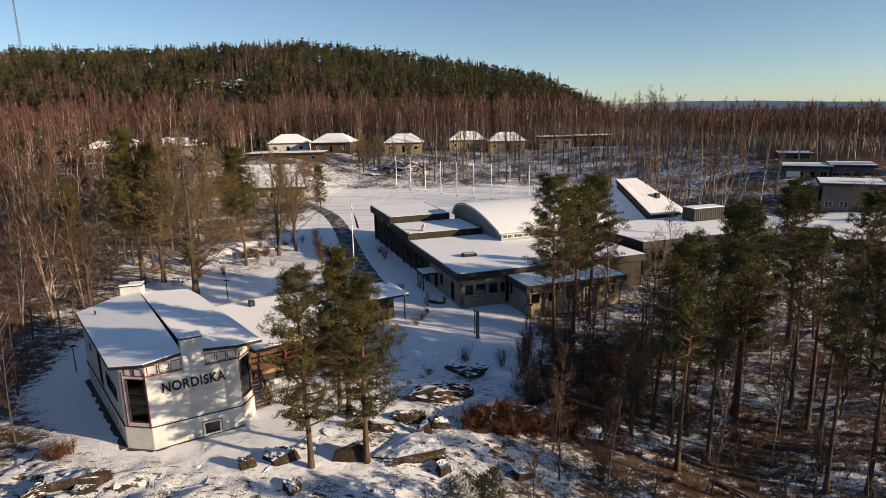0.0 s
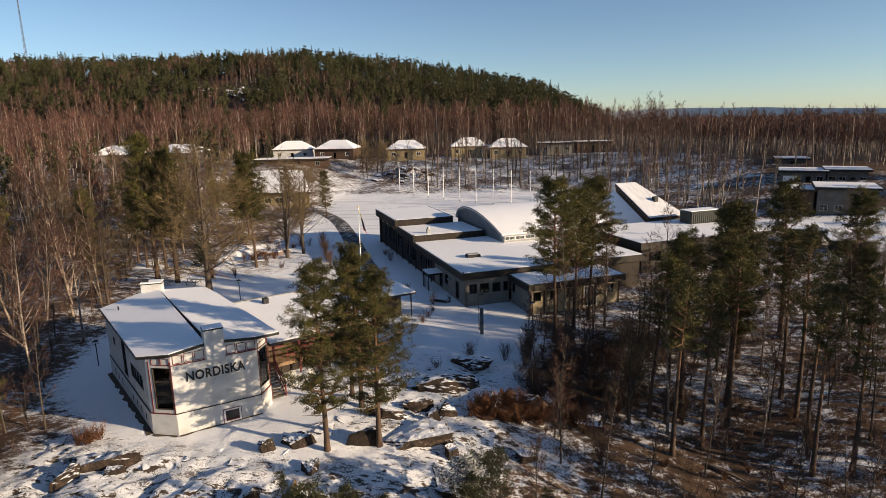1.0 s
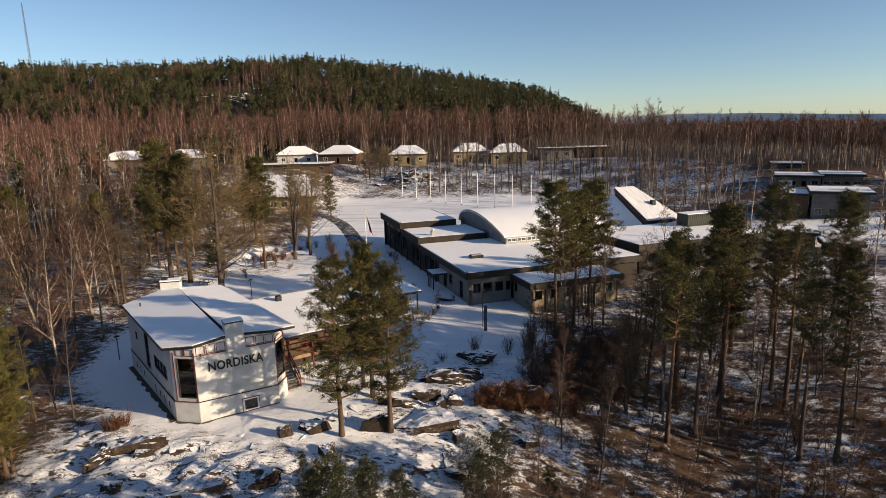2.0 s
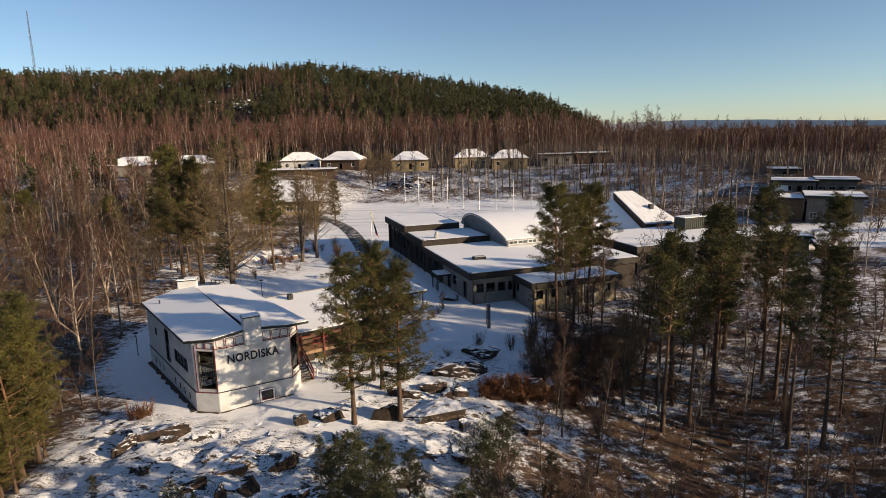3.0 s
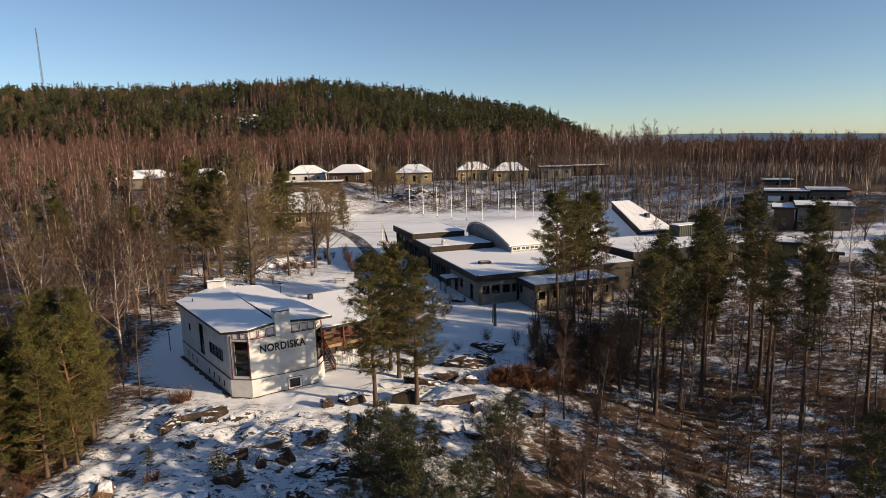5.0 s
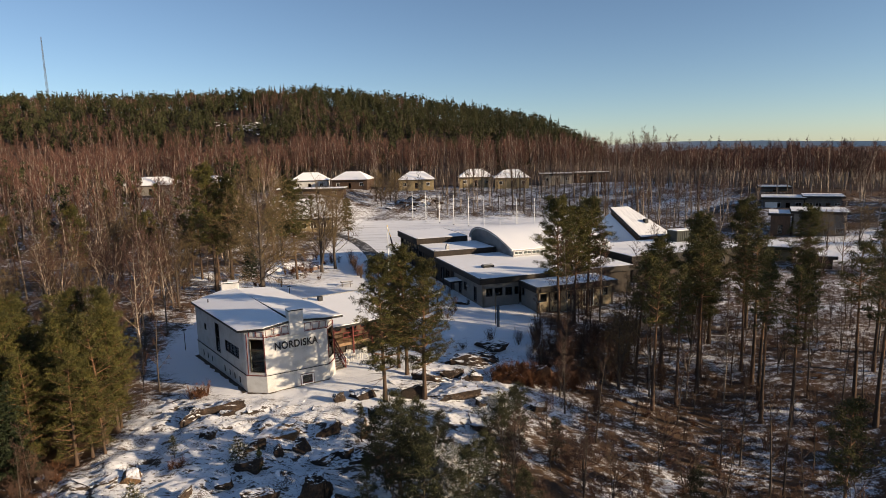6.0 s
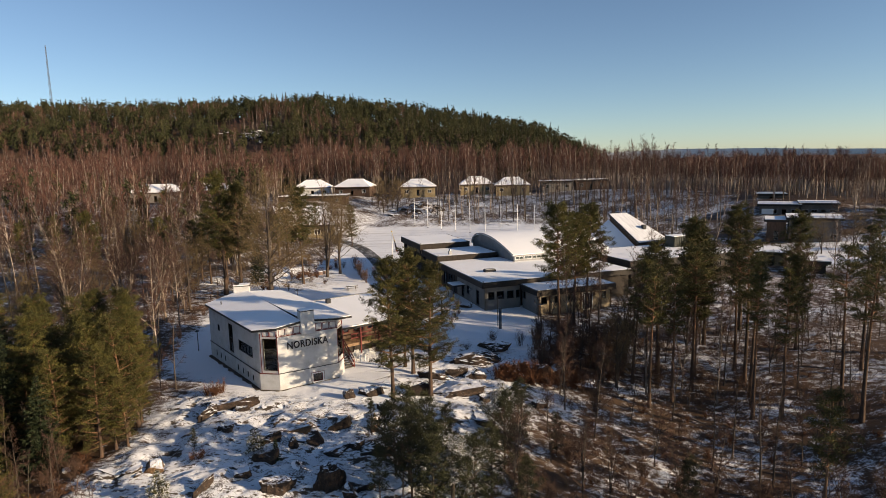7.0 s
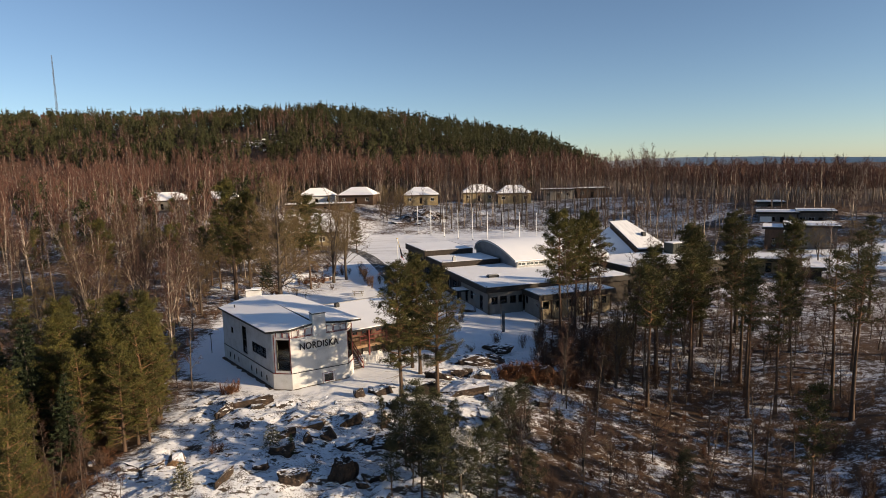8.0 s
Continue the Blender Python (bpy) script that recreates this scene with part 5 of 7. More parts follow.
# ---- trees ----
class Shape:
    """Triangles gathered in lists: tapered limbs, twigs and needles."""

    def __init__(self):
        self.V, self.F = [], []

    def limb(self, pts, radii, sides=5):
        rings = []
        for i, p in enumerate(pts):
            d = (pts[min(i + 1, len(pts) - 1)] - pts[max(i - 1, 0)]).normalized()
            a = d.orthogonal().normalized()
            b = d.cross(a)
            base = len(self.V)
            for k in range(sides):
                t = k * math.tau / sides
                self.V.append(p + (a * math.cos(t) + b * math.sin(t)) * radii[i])
            rings.append(base)
        for r, s in zip(rings, rings[1:]):
            for k in range(sides):
                n = (k + 1) % sides
                self.F += [(r + k, r + n, s + n), (r + k, s + n, s + k)]

    def twig(self, p, q, r):
        d = (q - p)
        a = d.orthogonal().normalized() * r
        b = d.normalized().cross(a)
        i = len(self.V)
        self.V += [p + a, p - a * 0.5 + b * 0.87, p - a * 0.5 - b * 0.87, q]
        self.F += [(i, i + 1, i + 3), (i + 1, i + 2, i + 3), (i + 2, i, i + 3)]

    def needle(self, p, d, ln, w):
        a = d.orthogonal().normalized()
        a.rotate(Matrix.Rotation(random.random() * 6.28, 3, d))
        i = len(self.V)
        self.V += [p + a * w * 0.5, p - a * w * 0.5, p + d * ln]
        self.F.append((i, i + 1, i + 2))

    def arrays(self):
        return np.array([tuple(v) for v in self.V], dtype=np.float32), np.array(self.F, dtype=np.int32)


def rand_dir(up=0.0):
    a, z = random.random() * math.tau, random.uniform(-1, 1)
    r = math.sqrt(1 - z * z)
    return Vector((r * math.cos(a), r * math.sin(a), z + up)).normalized()


def bent(p, d, ln, n, lift, wob=0.12):
    """A limb's line: n pieces that bend by lift."""
    pts = [p.copy()]
    for k in range(n):
        d = (d + Vector((random.uniform(-wob, wob), random.uniform(-wob, wob), lift + random.uniform(-wob, wob) * 0.5))).normalized()
        pts.append(pts[-1] + d * ln / n)
    return pts


def bare_tree(h, trunk_r, first, limbs, spread, twig_r, droop, rise, density=1.0, forks=0, wob=0.05, stout=0.5, taper=0.75):
    """Leafless broad-leaved tree: trunk and limbs in one shape, twigs in another."""
    wood, twigs = Shape(), Shape()
    stems = [(Vector((0, 0, -0.4)), Vector((random.uniform(-0.03, 0.03), random.uniform(-0.03, 0.03), 1)).normalized(), h, trunk_r)]
    for _ in range(forks):
        a = random.random() * 6.28
        stems.append((Vector((0, 0, h * random.uniform(0.02, 0.3))), Vector((0.28 * math.cos(a), 0.28 * math.sin(a), 1)).normalized(), h * random.uniform(0.6, 0.8), trunk_r * 0.75))
    for p0, d0, hh, r0 in stems:
        pts = bent(p0, d0, hh, 7, 0.03, wob)
        rad = [r0 * (1.25 if i == 0 and p0.z < 0 else 1) * (1 - 0.93 * i / 7) for i in range(8)]
        wood.limb(pts, rad, 6)
        n = int(limbs * hh / h)
        for k in range(n):
            t = first + (0.97 - first) * (k + random.random()) / n
            i = min(6, int(t * 7))
            p = pts[i].lerp(pts[i + 1], t * 7 - i)
            a = random.random() * 6.28
            ln = spread * h * (1.05 - taper * (t - first) / (1 - first)) * random.uniform(0.7, 1.15)
            d = Vector((math.cos(a), math.sin(a), rise + 0.5 * t)).normalized()
            lp = bent(p, d, ln, 4, 0.1)
            lr = r0 * (1 - 0.9 * t) * stout + 0.008
            wood.limb(lp, [lr, lr * 0.72, lr * 0.5, lr * 0.3, lr * 0.12], 4)
            m = max(3, int(7 * density))
            for j in range(m):
                tt = random.uniform(0.2, 1.0)
                q = lp[min(3, int(tt * 4))].lerp(lp[min(3, int(tt * 4)) + 1], tt * 4 - int(min(3.99, tt * 4)))
                sd = (d + rand_dir(0.25) * 0.95).normalized()
                sl = ln * random.uniform(0.25, 0.5)
                e = q + sd * sl
                twigs.twig(q, e, twig_r * 1.5)
                for _ in range(int(9 * density)):
                    u = random.uniform(0.15, 1)
                    f = q.lerp(e, u)
                    td = (sd + rand_dir() * 0.9 + Vector((0, 0, droop))).normalized()
                    twigs.needle(f, td, sl * random.uniform(0.3, 0.65), twig_r * 2)
    return wood.arrays(), twigs.arrays()


def pine(h, trunk_r, first, limbs, reach, clumps, needles=28, size=0.31, low_dead=6, needle_w=0.05):
    """Scots pine: bare lower trunk, orange upper bark, uneven tiers of needle clumps."""
    low, high, crown = Shape(), Shape(), Shape()
    pts = bent(Vector((0, 0, -0.4)), Vector((0, 0, 1)), h * 0.97, 9, 0.0, 0.024)
    rad = [trunk_r * (1.3 if i == 0 else 1) * (1 - 0.9 * i / 9) for i in range(10)]
    low.limb(pts[:5], rad[:5], 8)
    high.limb(pts[4:], rad[4:], 7)
    for k in range(low_dead):
        t = random.uniform(0.18, first)
        i = min(8, int(t * 9))
        p = pts[i].lerp(pts[i + 1], t * 9 - i)
        a = random.random() * 6.28
        low.limb(bent(p, Vector((math.cos(a), math.sin(a), -0.05)), random.uniform(0.6, 1.8), 2, -0.05), [0.03, 0.018, 0.006], 3)
    for k in range(limbs):
        t = first + (0.99 - first) * (k + random.random() * 0.9) / limbs
        i = min(8, int(t * 9))
        p = pts[i].lerp(pts[i + 1], t * 9 - i)
        a = k * 2.4 + random.uniform(-0.6, 0.6)
        s = (t - first) / (1 - first)
        ln = reach * (0.55 + 0.9 * s if s < 0.35 else 1.05 * (1.12 - s) ** 0.7) * random.uniform(0.65, 1.2)
        d = Vector((math.cos(a), math.sin(a), random.uniform(-0.12, 0.25) + 0.5 * s)).normalized()
        lp = bent(p, d, ln, 4, 0.06)
        lr = 0.028 + 0.05 * (1 - s)
        high.limb(lp, [lr, lr * 0.75, lr * 0.55, lr * 0.35, lr * 0.15], 4)
        for j in range(clumps):
            tt = 0.32 + 0.72 * (j + random.random()) / clumps
            q = lp[min(3, int(min(tt, 0.99) * 4))].lerp(lp[min(3, int(min(tt, 0.99) * 4)) + 1], min(tt, 0.99) * 4 - int(min(tt, 0.99) * 4))
            c = q + Vector((random.gauss(0, 0.22), random.gauss(0, 0.22), random.gauss(0.1, 0.1))) * (0.5 + ln * 0.35)
            high.twig(q, c, 0.014)
            for _ in range(needles):
                dn = rand_dir(0.35)
                dn.z *= 0.75
                crown.needle(c + dn * size * random.uniform(0.1, 1.25), (dn + rand_dir(0.2) * 0.8).normalized(), size * random.uniform(0.4, 0.85), needle_w * 1.15)
    return low.arrays(), high.arrays(), crown.arrays()


def spruce(h, trunk_r, reach, tiers=16, needles=26, first=0.06, needle_w=0.09):
    """Spruce or young pine: drooping tiers of branches with needles all along them."""
    wood, crown = Shape(), Shape()
    wood.limb([Vector((0, 0, -0.3)), Vector((0.03, 0, h * 0.5)), Vector((0, 0.03, h))], [trunk_r, trunk_r * 0.5, 0.012], 6)
    for k in range(tiers):
        s = (k + 0.4) / tiers
        z = h * (first + (1 - first) * s)
        n = 7
        for j in range(n):
            a = j * math.tau / n + k * 1.3 + random.uniform(-0.3, 0.3)
            ln = reach * (1 - s) ** 0.85 * random.uniform(0.7, 1.15) + 0.08
            d = Vector((math.cos(a), math.sin(a), 0.18 - 0.42 * (1 - s))).normalized()
            lp = bent(Vector((0, 0, z)), d, ln, 3, 0.1, 0.08)
            wood.limb(lp, [0.03 * (1 - s) + 0.008, 0.014, 0.008, 0.004], 3)
            for i in range(int(needles * (0.35 + 0.65 * (1 - s)))):
                tt = random.uniform(0.1, 1.0)
                q = lp[min(2, int(tt * 3))].lerp(lp[min(2, int(tt * 3)) + 1], tt * 3 - min(2, int(tt * 3)))
                dn = (d * 0.8 + rand_dir(-0.1) * 0.8).normalized()
                crown.needle(q, dn, min(0.42, 0.12 + ln * 0.3) * random.uniform(0.7, 1.2), needle_w)
    return wood.arrays(), crown.arrays()


def bush(h, width, stems, twigs, r=0.012):
    s = Shape()
    for k in range(stems):
        a = random.random() * 6.28
        d = Vector((math.cos(a) * width * random.random(), math.sin(a) * width * random.random(), h)).normalized()
        ln = h * random.uniform(0.6, 1.1)
        lp = bent(Vector((random.gauss(0, 0.12 * width), random.gauss(0, 0.12 * width), -0.05)), d, ln, 3, 0.02, 0.15)
        s.limb(lp, [r * 1.3, r, r * 0.7, r * 0.3], 3)
        for _ in range(twigs):
            t = random.uniform(0.25, 1)
            q = lp[min(2, int(t * 3))].lerp(lp[min(2, int(t * 3)) + 1], t * 3 - min(2, int(t * 3)))
            s.needle(q, (d + rand_dir() * 0.9).normalized(), ln * random.uniform(0.15, 0.45), r * 1.7)
    return s.arrays()


random.seed(11)
HIDE = (0, 0, -200)


class Kind:
    """A kind of tree, built a few times and copied wherever it grows."""

    def __init__(self, name, label, category, group, makers):
        self.proto, self.used, self.name = [], 0, name
        for mk in makers:
            ob = thing(name, HIDE, label, category, group)
            for pn, (V, F), mt in mk():
                mesh_part(pn, V, F, [mt], ob)
            self.proto.append([ob, False])

    def put(self, x, y, scale=1.0, turn=None, which=None, lean=(0, 0), sink=0.0):
        k = (self.used if which is None else which) % len(self.proto)
        self.used += 1
        a = random.random() * 360 if turn is None else turn
        m = pose(x, y, land(x, y) - sink, lean[0], lean[1], a) @ Matrix.Scale(scale, 4)
        ob, placed = self.proto[k]
        if not placed:
            ob.matrix_basis = m
            self.proto[k][1] = True
            return ob
        c = ob.copy()
        scene.collection.objects.link(c)
        c.matrix_basis = m
        for ch in ob.children:
            d = ch.copy()
            scene.collection.objects.link(d)
            d.parent = c
            d.matrix_parent_inverse = ch.matrix_parent_inverse
        return c

    def finish(self):
        for ob, placed in self.proto:
            if not placed:
                for ch in list(ob.children):
                    bpy.data.objects.remove(ch)
                bpy.data.objects.remove(ob)


def pine_maker(h, r, first, limbs, reach, clumps, **k):
    def go():
        a, b, c = pine(h, r, first, limbs, reach, clumps, **k)
        return [("trunk", a, PINE_BARK), ("upper_trunk", b, PINE_BARK_HIGH if h > 9 else DARK_BARK), ("crown", c, NEEDLE if h > 9 else SHADED_YOUNG_NEEDLE)]
    return go


def snowy_pine():
    a, b, c = pine(4.0, 0.14, 0.42, 30, 2.0, 14, needles=42, size=0.13, low_dead=2, needle_w=0.035)
    return [("trunk", a, DARK_BARK), ("upper_trunk", b, DARK_BARK), ("crown", c, SNOW_LADEN)]


def bare_maker(bark, twig, *a, **k):
    def go():
        w, t = bare_tree(*a, **k)
        return [("trunk", w, bark), ("crown", t, twig)]
    return go


def spruce_maker(needle, *a, **k):
    def go():
        w, c = spruce(*a, **k)
        return [("trunk", w, DARK_BARK), ("crown", c, needle)]
    return go


def bush_maker(mt, *a, **k):
    def go():
        return [("crown", bush(*a, **k), mt)]
    return go


PINES = Kind("pine_tree", "tall pine with orange upper bark and open green crown", "tree", "pines", [
    pine_maker(12.0, 0.19, 0.12, 52, 2.8, 10, needles=26, needle_w=0.042, size=0.24), pine_maker(11.6, 0.2, 0.14, 52, 3.1, 10, needles=26, needle_w=0.042, size=0.24),
    pine_maker(15.5, 0.21, 0.58, 30, 2.3, 9, needles=25, size=0.25, needle_w=0.05), pine_maker(16.0, 0.2, 0.64, 27, 2.2, 10, needles=25, size=0.25, needle_w=0.05), pine_maker(14.5, 0.18, 0.52, 30, 2.1, 9, needles=25, size=0.25, needle_w=0.05),
    pine_maker(15.5, 0.2, 0.44, 58, 3.6, 17, needles=44, size=0.25, needle_w=0.042),
    pine_maker(14.0, 0.24, 0.38, 58, 3.0, 13, needles=42, size=0.24, needle_w=0.041), pine_maker(14.0, 0.22, 0.42, 40, 3.0, 8, needles=24, size=0.32, needle_w=0.075),
    pine_maker(12.8, 0.19, 0.24, 64, 2.75, 16, needles=42, needle_w=0.034, size=0.2), pine_maker(12.6, 0.2, 0.25, 64, 3.0, 16, needles=42, needle_w=0.034, size=0.2)])
BIRCHES = Kind("birch_tree", "leafless birch with pale bark and reddish twigs", "tree", "bare birches", [
    bare_maker(BIRCH_BARK, BIRCH_TWIG, 14.0, 0.13, 0.3, 25, 0.22, 0.016, -0.25, 0.75),
    bare_maker(BIRCH_BARK, BIRCH_TWIG, 13.0, 0.12, 0.34, 19, 0.22, 0.016, -0.25, 0.8, forks=1),
    bare_maker(BIRCH_BARK, BIRCH_TWIG, 12.0, 0.11, 0.28, 24, 0.25, 0.015, -0.2, 0.7),
    bare_maker(BIRCH_BARK, BIRCH_TWIG, 13.5, 0.12, 0.4, 15, 0.2, 0.016, -0.25, 0.8, forks=2),
    bare_maker(PALE_BARK, BIRCH_TWIG, 13.0, 0.16, 0.3, 18, 0.27, 0.015, -0.2, 0.9, forks=3),
    bare_maker(BIRCH_BARK, BIRCH_TWIG, 16.0, 0.13, 0.52, 17, 0.13, 0.015, -0.15, 1.3), bare_maker(BIRCH_BARK, BIRCH_TWIG, 15.0, 0.13, 0.55, 15, 0.14, 0.015, -0.15, 1.3, forks=1)])
OAKS = Kind("bare_tree", "leafless broad tree with dark trunk and spreading limbs", "tree", "bare broad-leaved trees", [
    bare_maker(DARK_BARK, OAK_TWIG, 15.5, 0.34, 0.16, 72, 0.4, 0.016, 0.0, 0.2, density=1.3, wob=0.015, stout=0.26, taper=0.55),
    bare_maker(DARK_BARK, OAK_TWIG, 12.0, 0.22, 0.18, 24, 0.4, 0.015, 0.0, 0.55, density=1.05, forks=2, stout=0.36, taper=0.6)])
TALL = Kind("tall_bare_tree", "tall leafless tree with dark straight trunk", "tree", "tall bare trees on the bank", [
    bare_maker(DARK_BARK, BIRCH_TWIG, 14.5, 0.17, 0.56, 12, 0.14, 0.016, -0.1, 1.2), bare_maker(DARK_BARK, BIRCH_TWIG, 13.0, 0.15, 0.58, 10, 0.15, 0.016, -0.1, 1.1)])
THIN = Kind("young_bare_tree", "slender leafless young tree with dark twigs", "tree", "slender bare trees", [
    bare_maker(DARK_BARK, BIRCH_TWIG, 8.5, 0.075, 0.2, 15, 0.22, 0.013, 0.0, 0.7),
    bare_maker(DARK_BARK, BIRCH_TWIG, 7.0, 0.06, 0.16, 11, 0.26, 0.012, 0.0, 0.6, forks=2),
    bare_maker(DARK_BARK, BIRCH_TWIG, 10.0, 0.09, 0.25, 16, 0.2, 0.013, -0.1, 0.7)])
SPRUCES = Kind("spruce_tree", "dark green spruce with drooping branches", "tree", "spruces", [
    spruce_maker(SPRUCE_NEEDLE, 12.0, 0.15, 2.2, 22, 70, needle_w=0.11), spruce_maker(SPRUCE_NEEDLE, 9.0, 0.12, 1.9, 19, 60, needle_w=0.1)])
YOUNG = Kind("young_pine", "young bushy pine growing among snowy rocks", "tree", "young pines", [
    pine_maker(6.2, 0.08, 0.18, 30, 1.5, 9, needles=34, size=0.18, low_dead=2, needle_w=0.028), spruce_maker(SNOWY_NEEDLE, 3.6, 0.06, 1.25, 9, 44, needle_w=0.06), spruce_maker(SNOWY_NEEDLE, 2.2, 0.05, 1.0, 7, 40, needle_w=0.06),
    pine_maker(7.5, 0.09, 0.25, 28, 1.9, 7, needles=30, size=0.24, low_dead=3, needle_w=0.045), snowy_pine])
RUST = Kind("rust_bush", "rust-brown leafless shrub in the snow", "shrub", "rusty shrubs", [bush_maker(RUST_SHRUB, 1.1, 0.9, 26, 14), bush_maker(RUST_SHRUB, 0.8, 1.2, 26, 14)])
BRUSH = Kind("brown_bush", "dark brown leafless bush", "shrub", "brown bushes", [bush_maker(BROWN_SHRUB, 1.8, 1.0, 24, 16), bush_maker(BROWN_SHRUB, 1.2, 1.1, 24, 14), bush_maker(BROWN_SHRUB, 2.6, 1.0, 24, 18)])

BLOCKED = [(-17, 38.5, 10.5), (-20, 42, 9), (-6, 45, 9), (2, 52, 5), (8, 62, 9), (14, 66, 12), (4, 78, 12), (0, 90, 11), (12, 82, 14), (22, 72, 14), (30, 78, 14), (38, 84, 10), (55.5, 89, 7), (59, 78, 5),
           (76, 112, 8), (69, 115, 5), (80, 135, 7), (89, 133, 7), (86, 153, 6), (-43, 142, 12), (-50, 180, 12), (-17, 203, 9), (-40, 201, 9), (4.5, 206, 8), (17.5, 202, 8), (-57, 206, 9), (-92, 196, 10), (-107, 187, 11), (34, 206, 7), (47, 209, 7)]


def sight(x, y):
    """The open slope below the grey blocks, the bank before the old pines and the one under the yard's trees, kept clear of the woods."""
    if 42 < y < 62 and -0.49 < x / (y + 8) < -0.33:
        return True
    if 60 < y < 104 and -34 < x < -15:
        return True
    return y > 50 and 0.5 < (x - 4) / (y + 8) < 0.68 and y < 106


def free(x, y, margin=0.0):
    return not sight(x, y) and in_yard(x, y) < 0.3 and not any((x - a) ** 2 + (y - b) ** 2 < (r + margin) ** 2 for a, b, r in BLOCKED) and min((x - a) ** 2 + (y - b) ** 2 for a, b in ROAD) > 9


# single trees of the yard and its edges
PINES.put(-3.6, 28.4, 1.0, 20, 8)
PINES.put(-0.4, 29.2, 0.97, 100, 9)
PINES.put(-3.3, 35.2, 0.84, 200, 8)
PINES.put(-2.4, 34.0, 0.98, 300, 9)
OAKS.put(-24.6, 59.5, 1.1, 30, 0)
OAKS.put(-21.8, 80.0, 1.2, 80, 1)
OAKS.put(-20.3, 83.5, 1.15, 210, 1)
PINES.put(-32.3, 62.8, 1.3, 10, 6)
PINES.put(-30.4, 63.8, 1.2, 150, 6)
PINES.put(-35.5, 71.0, 0.85, 130, 6)
PINES.put(-38.5, 71.8, 0.86, 70, 3)
PINES.put(-23.9, 73.0, 1.03, 40, 5)
PINES.put(-25.5, 120.0, 0.8, 40, 8)
SPRUCES.put(-31.1, 72.7, 0.8, 10, 1)
PINES.put(-32.9, 94.8, 0.9, 40, 7)
PINES.put(-46.0, 72.0, 0.8, 90, 7)
PINES.put(-54.0, 66.0, 0.95, 20, 6)
PINES.put(13.2, 47.6, 1.0, 60, 5)
PINES.put(17.3, 53.0, 0.95, 160, 5)
BIRCHES.put(13.8, 45.2, 1.0, 20, 2)
PINES.put(15.4, 50.6, 0.9, 230, 5)
for x, y, s, k in ((25.2, 38.2, 1.16, 6), (34.0, 48.6, 1.07, 6), (21.8, 38.7, 1.0, 6), (19.3, 32.6, 0.9, 2), (21.8, 34.0, 0.92, 4), (19.9, 36.1, 0.9, 4), (24.2, 35.8, 0.92, 3), (29.4, 36.4, 0.95, 2), (29.4, 38.7, 0.95, 4), (27.8, 30.9, 0.85, 3),
                   (30.1, 30.6, 0.95, 4), (29.0, 34.1, 0.9, 2), (35.1, 30.6, 0.95, 3), (35.7, 28.7, 1.0, 2), (18.8, 36.6, 0.85, 2), (28.5, 44.5, 0.88, 6), (37.0, 42.0, 0.75, 6), (31.0, 55.0, 0.8, 6), (40.5, 50.0, 0.95, 6), (40.0, 36.0, 1.0, 4)):
    PINES.put(x, y, s, which=k)
OAKS.put(19.0, 41.0, 0.62, 40, 1)
OAKS.put(17.0, 35.5, 0.6, 140, 1)
OAKS.put(26.0, 42.5, 0.6, 250, 1)
OAKS.put(70.5, 98.0, 0.6, 250, 1)
OAKS.put(77.0, 99.0, 0.65, 90, 1)
for x, y, s in ((88, 117, 0.8), (91, 122, 0.85), (95, 127, 0.9), (99, 134, 0.95), (86, 108, 0.7), (93, 115, 0.9)):
    BIRCHES.put(x, y, s, which=random.randrange(4))
BIRCHES.put(30.6, 70.5, 0.8, which=2)
THIN.put(-24.4, 31.6, 0.85, which=2)
THIN.put(-29.4, 38.4, 1.0, which=0)
THIN.put(-26.2, 32.2, 0.6, which=1)
THIN.put(19.3, 45.0, 0.75, which=1)
THIN.put(11.7, 33.3, 0.85, which=1)
BIRCHES.put(-35.7, 52.0, 0.95, which=4)
BIRCHES.put(-35.4, 56.2, 1.0, which=1)
BIRCHES.put(-36.5, 45.0, 1.0, which=4)
BIRCHES.put(-40.0, 41.0, 1.05, which=4)
BIRCHES.put(-31.5, 47.0, 0.85, which=0)
PINES.put(-25.5, 21.5, 0.86, which=0)
PINES.put(-29.5, 24.5, 0.8, which=1)
SPRUCES.put(-27.5, 18.5, 0.8, which=1)
SPRUCES.put(-31.5, 20.0, 0.95, which=0)
PINES.put(-34.5, 27.5, 0.9, which=1)
SPRUCES.put(-37.0, 24.0, 0.85, which=1)
for x, y, s, k in ((-0.9, 15.7, 1.15, 0), (-2.8, 18.5, 0.75, 0), (0.8, 13.2, 1.1, 0), (2.3, 16.6, 1.1, 1), (3.4, 12.2, 1.1, 0), (6.6, 14.2, 0.75, 0),
                   (6.6, 21.8, 1.0, 0), (9.6, 23.0, 0.6, 0), (4.6, 23.9, 1.1, 4), (7.2, 25.8, 0.55, 0), (-12.3, 19.2, 0.8, 2), (-16.6, 13.8, 0.8, 2), (-4.4, 22.0, 0.5, 0), (17.5, 17.0, 0.9, 0), (1.6, 20.6, 0.45, 0), (0.2, 17.4, 1.0, 0), (1.4, 18.6, 0.8, 0), (-1.9, 16.9, 0.95, 0), (-0.6, 19.2, 0.7, 0)):
    YOUNG.put(x, y, s, which=k, lean=(0, 14) if k == 4 else (0, 0), sink=0.5 if k == 4 else 0.0)
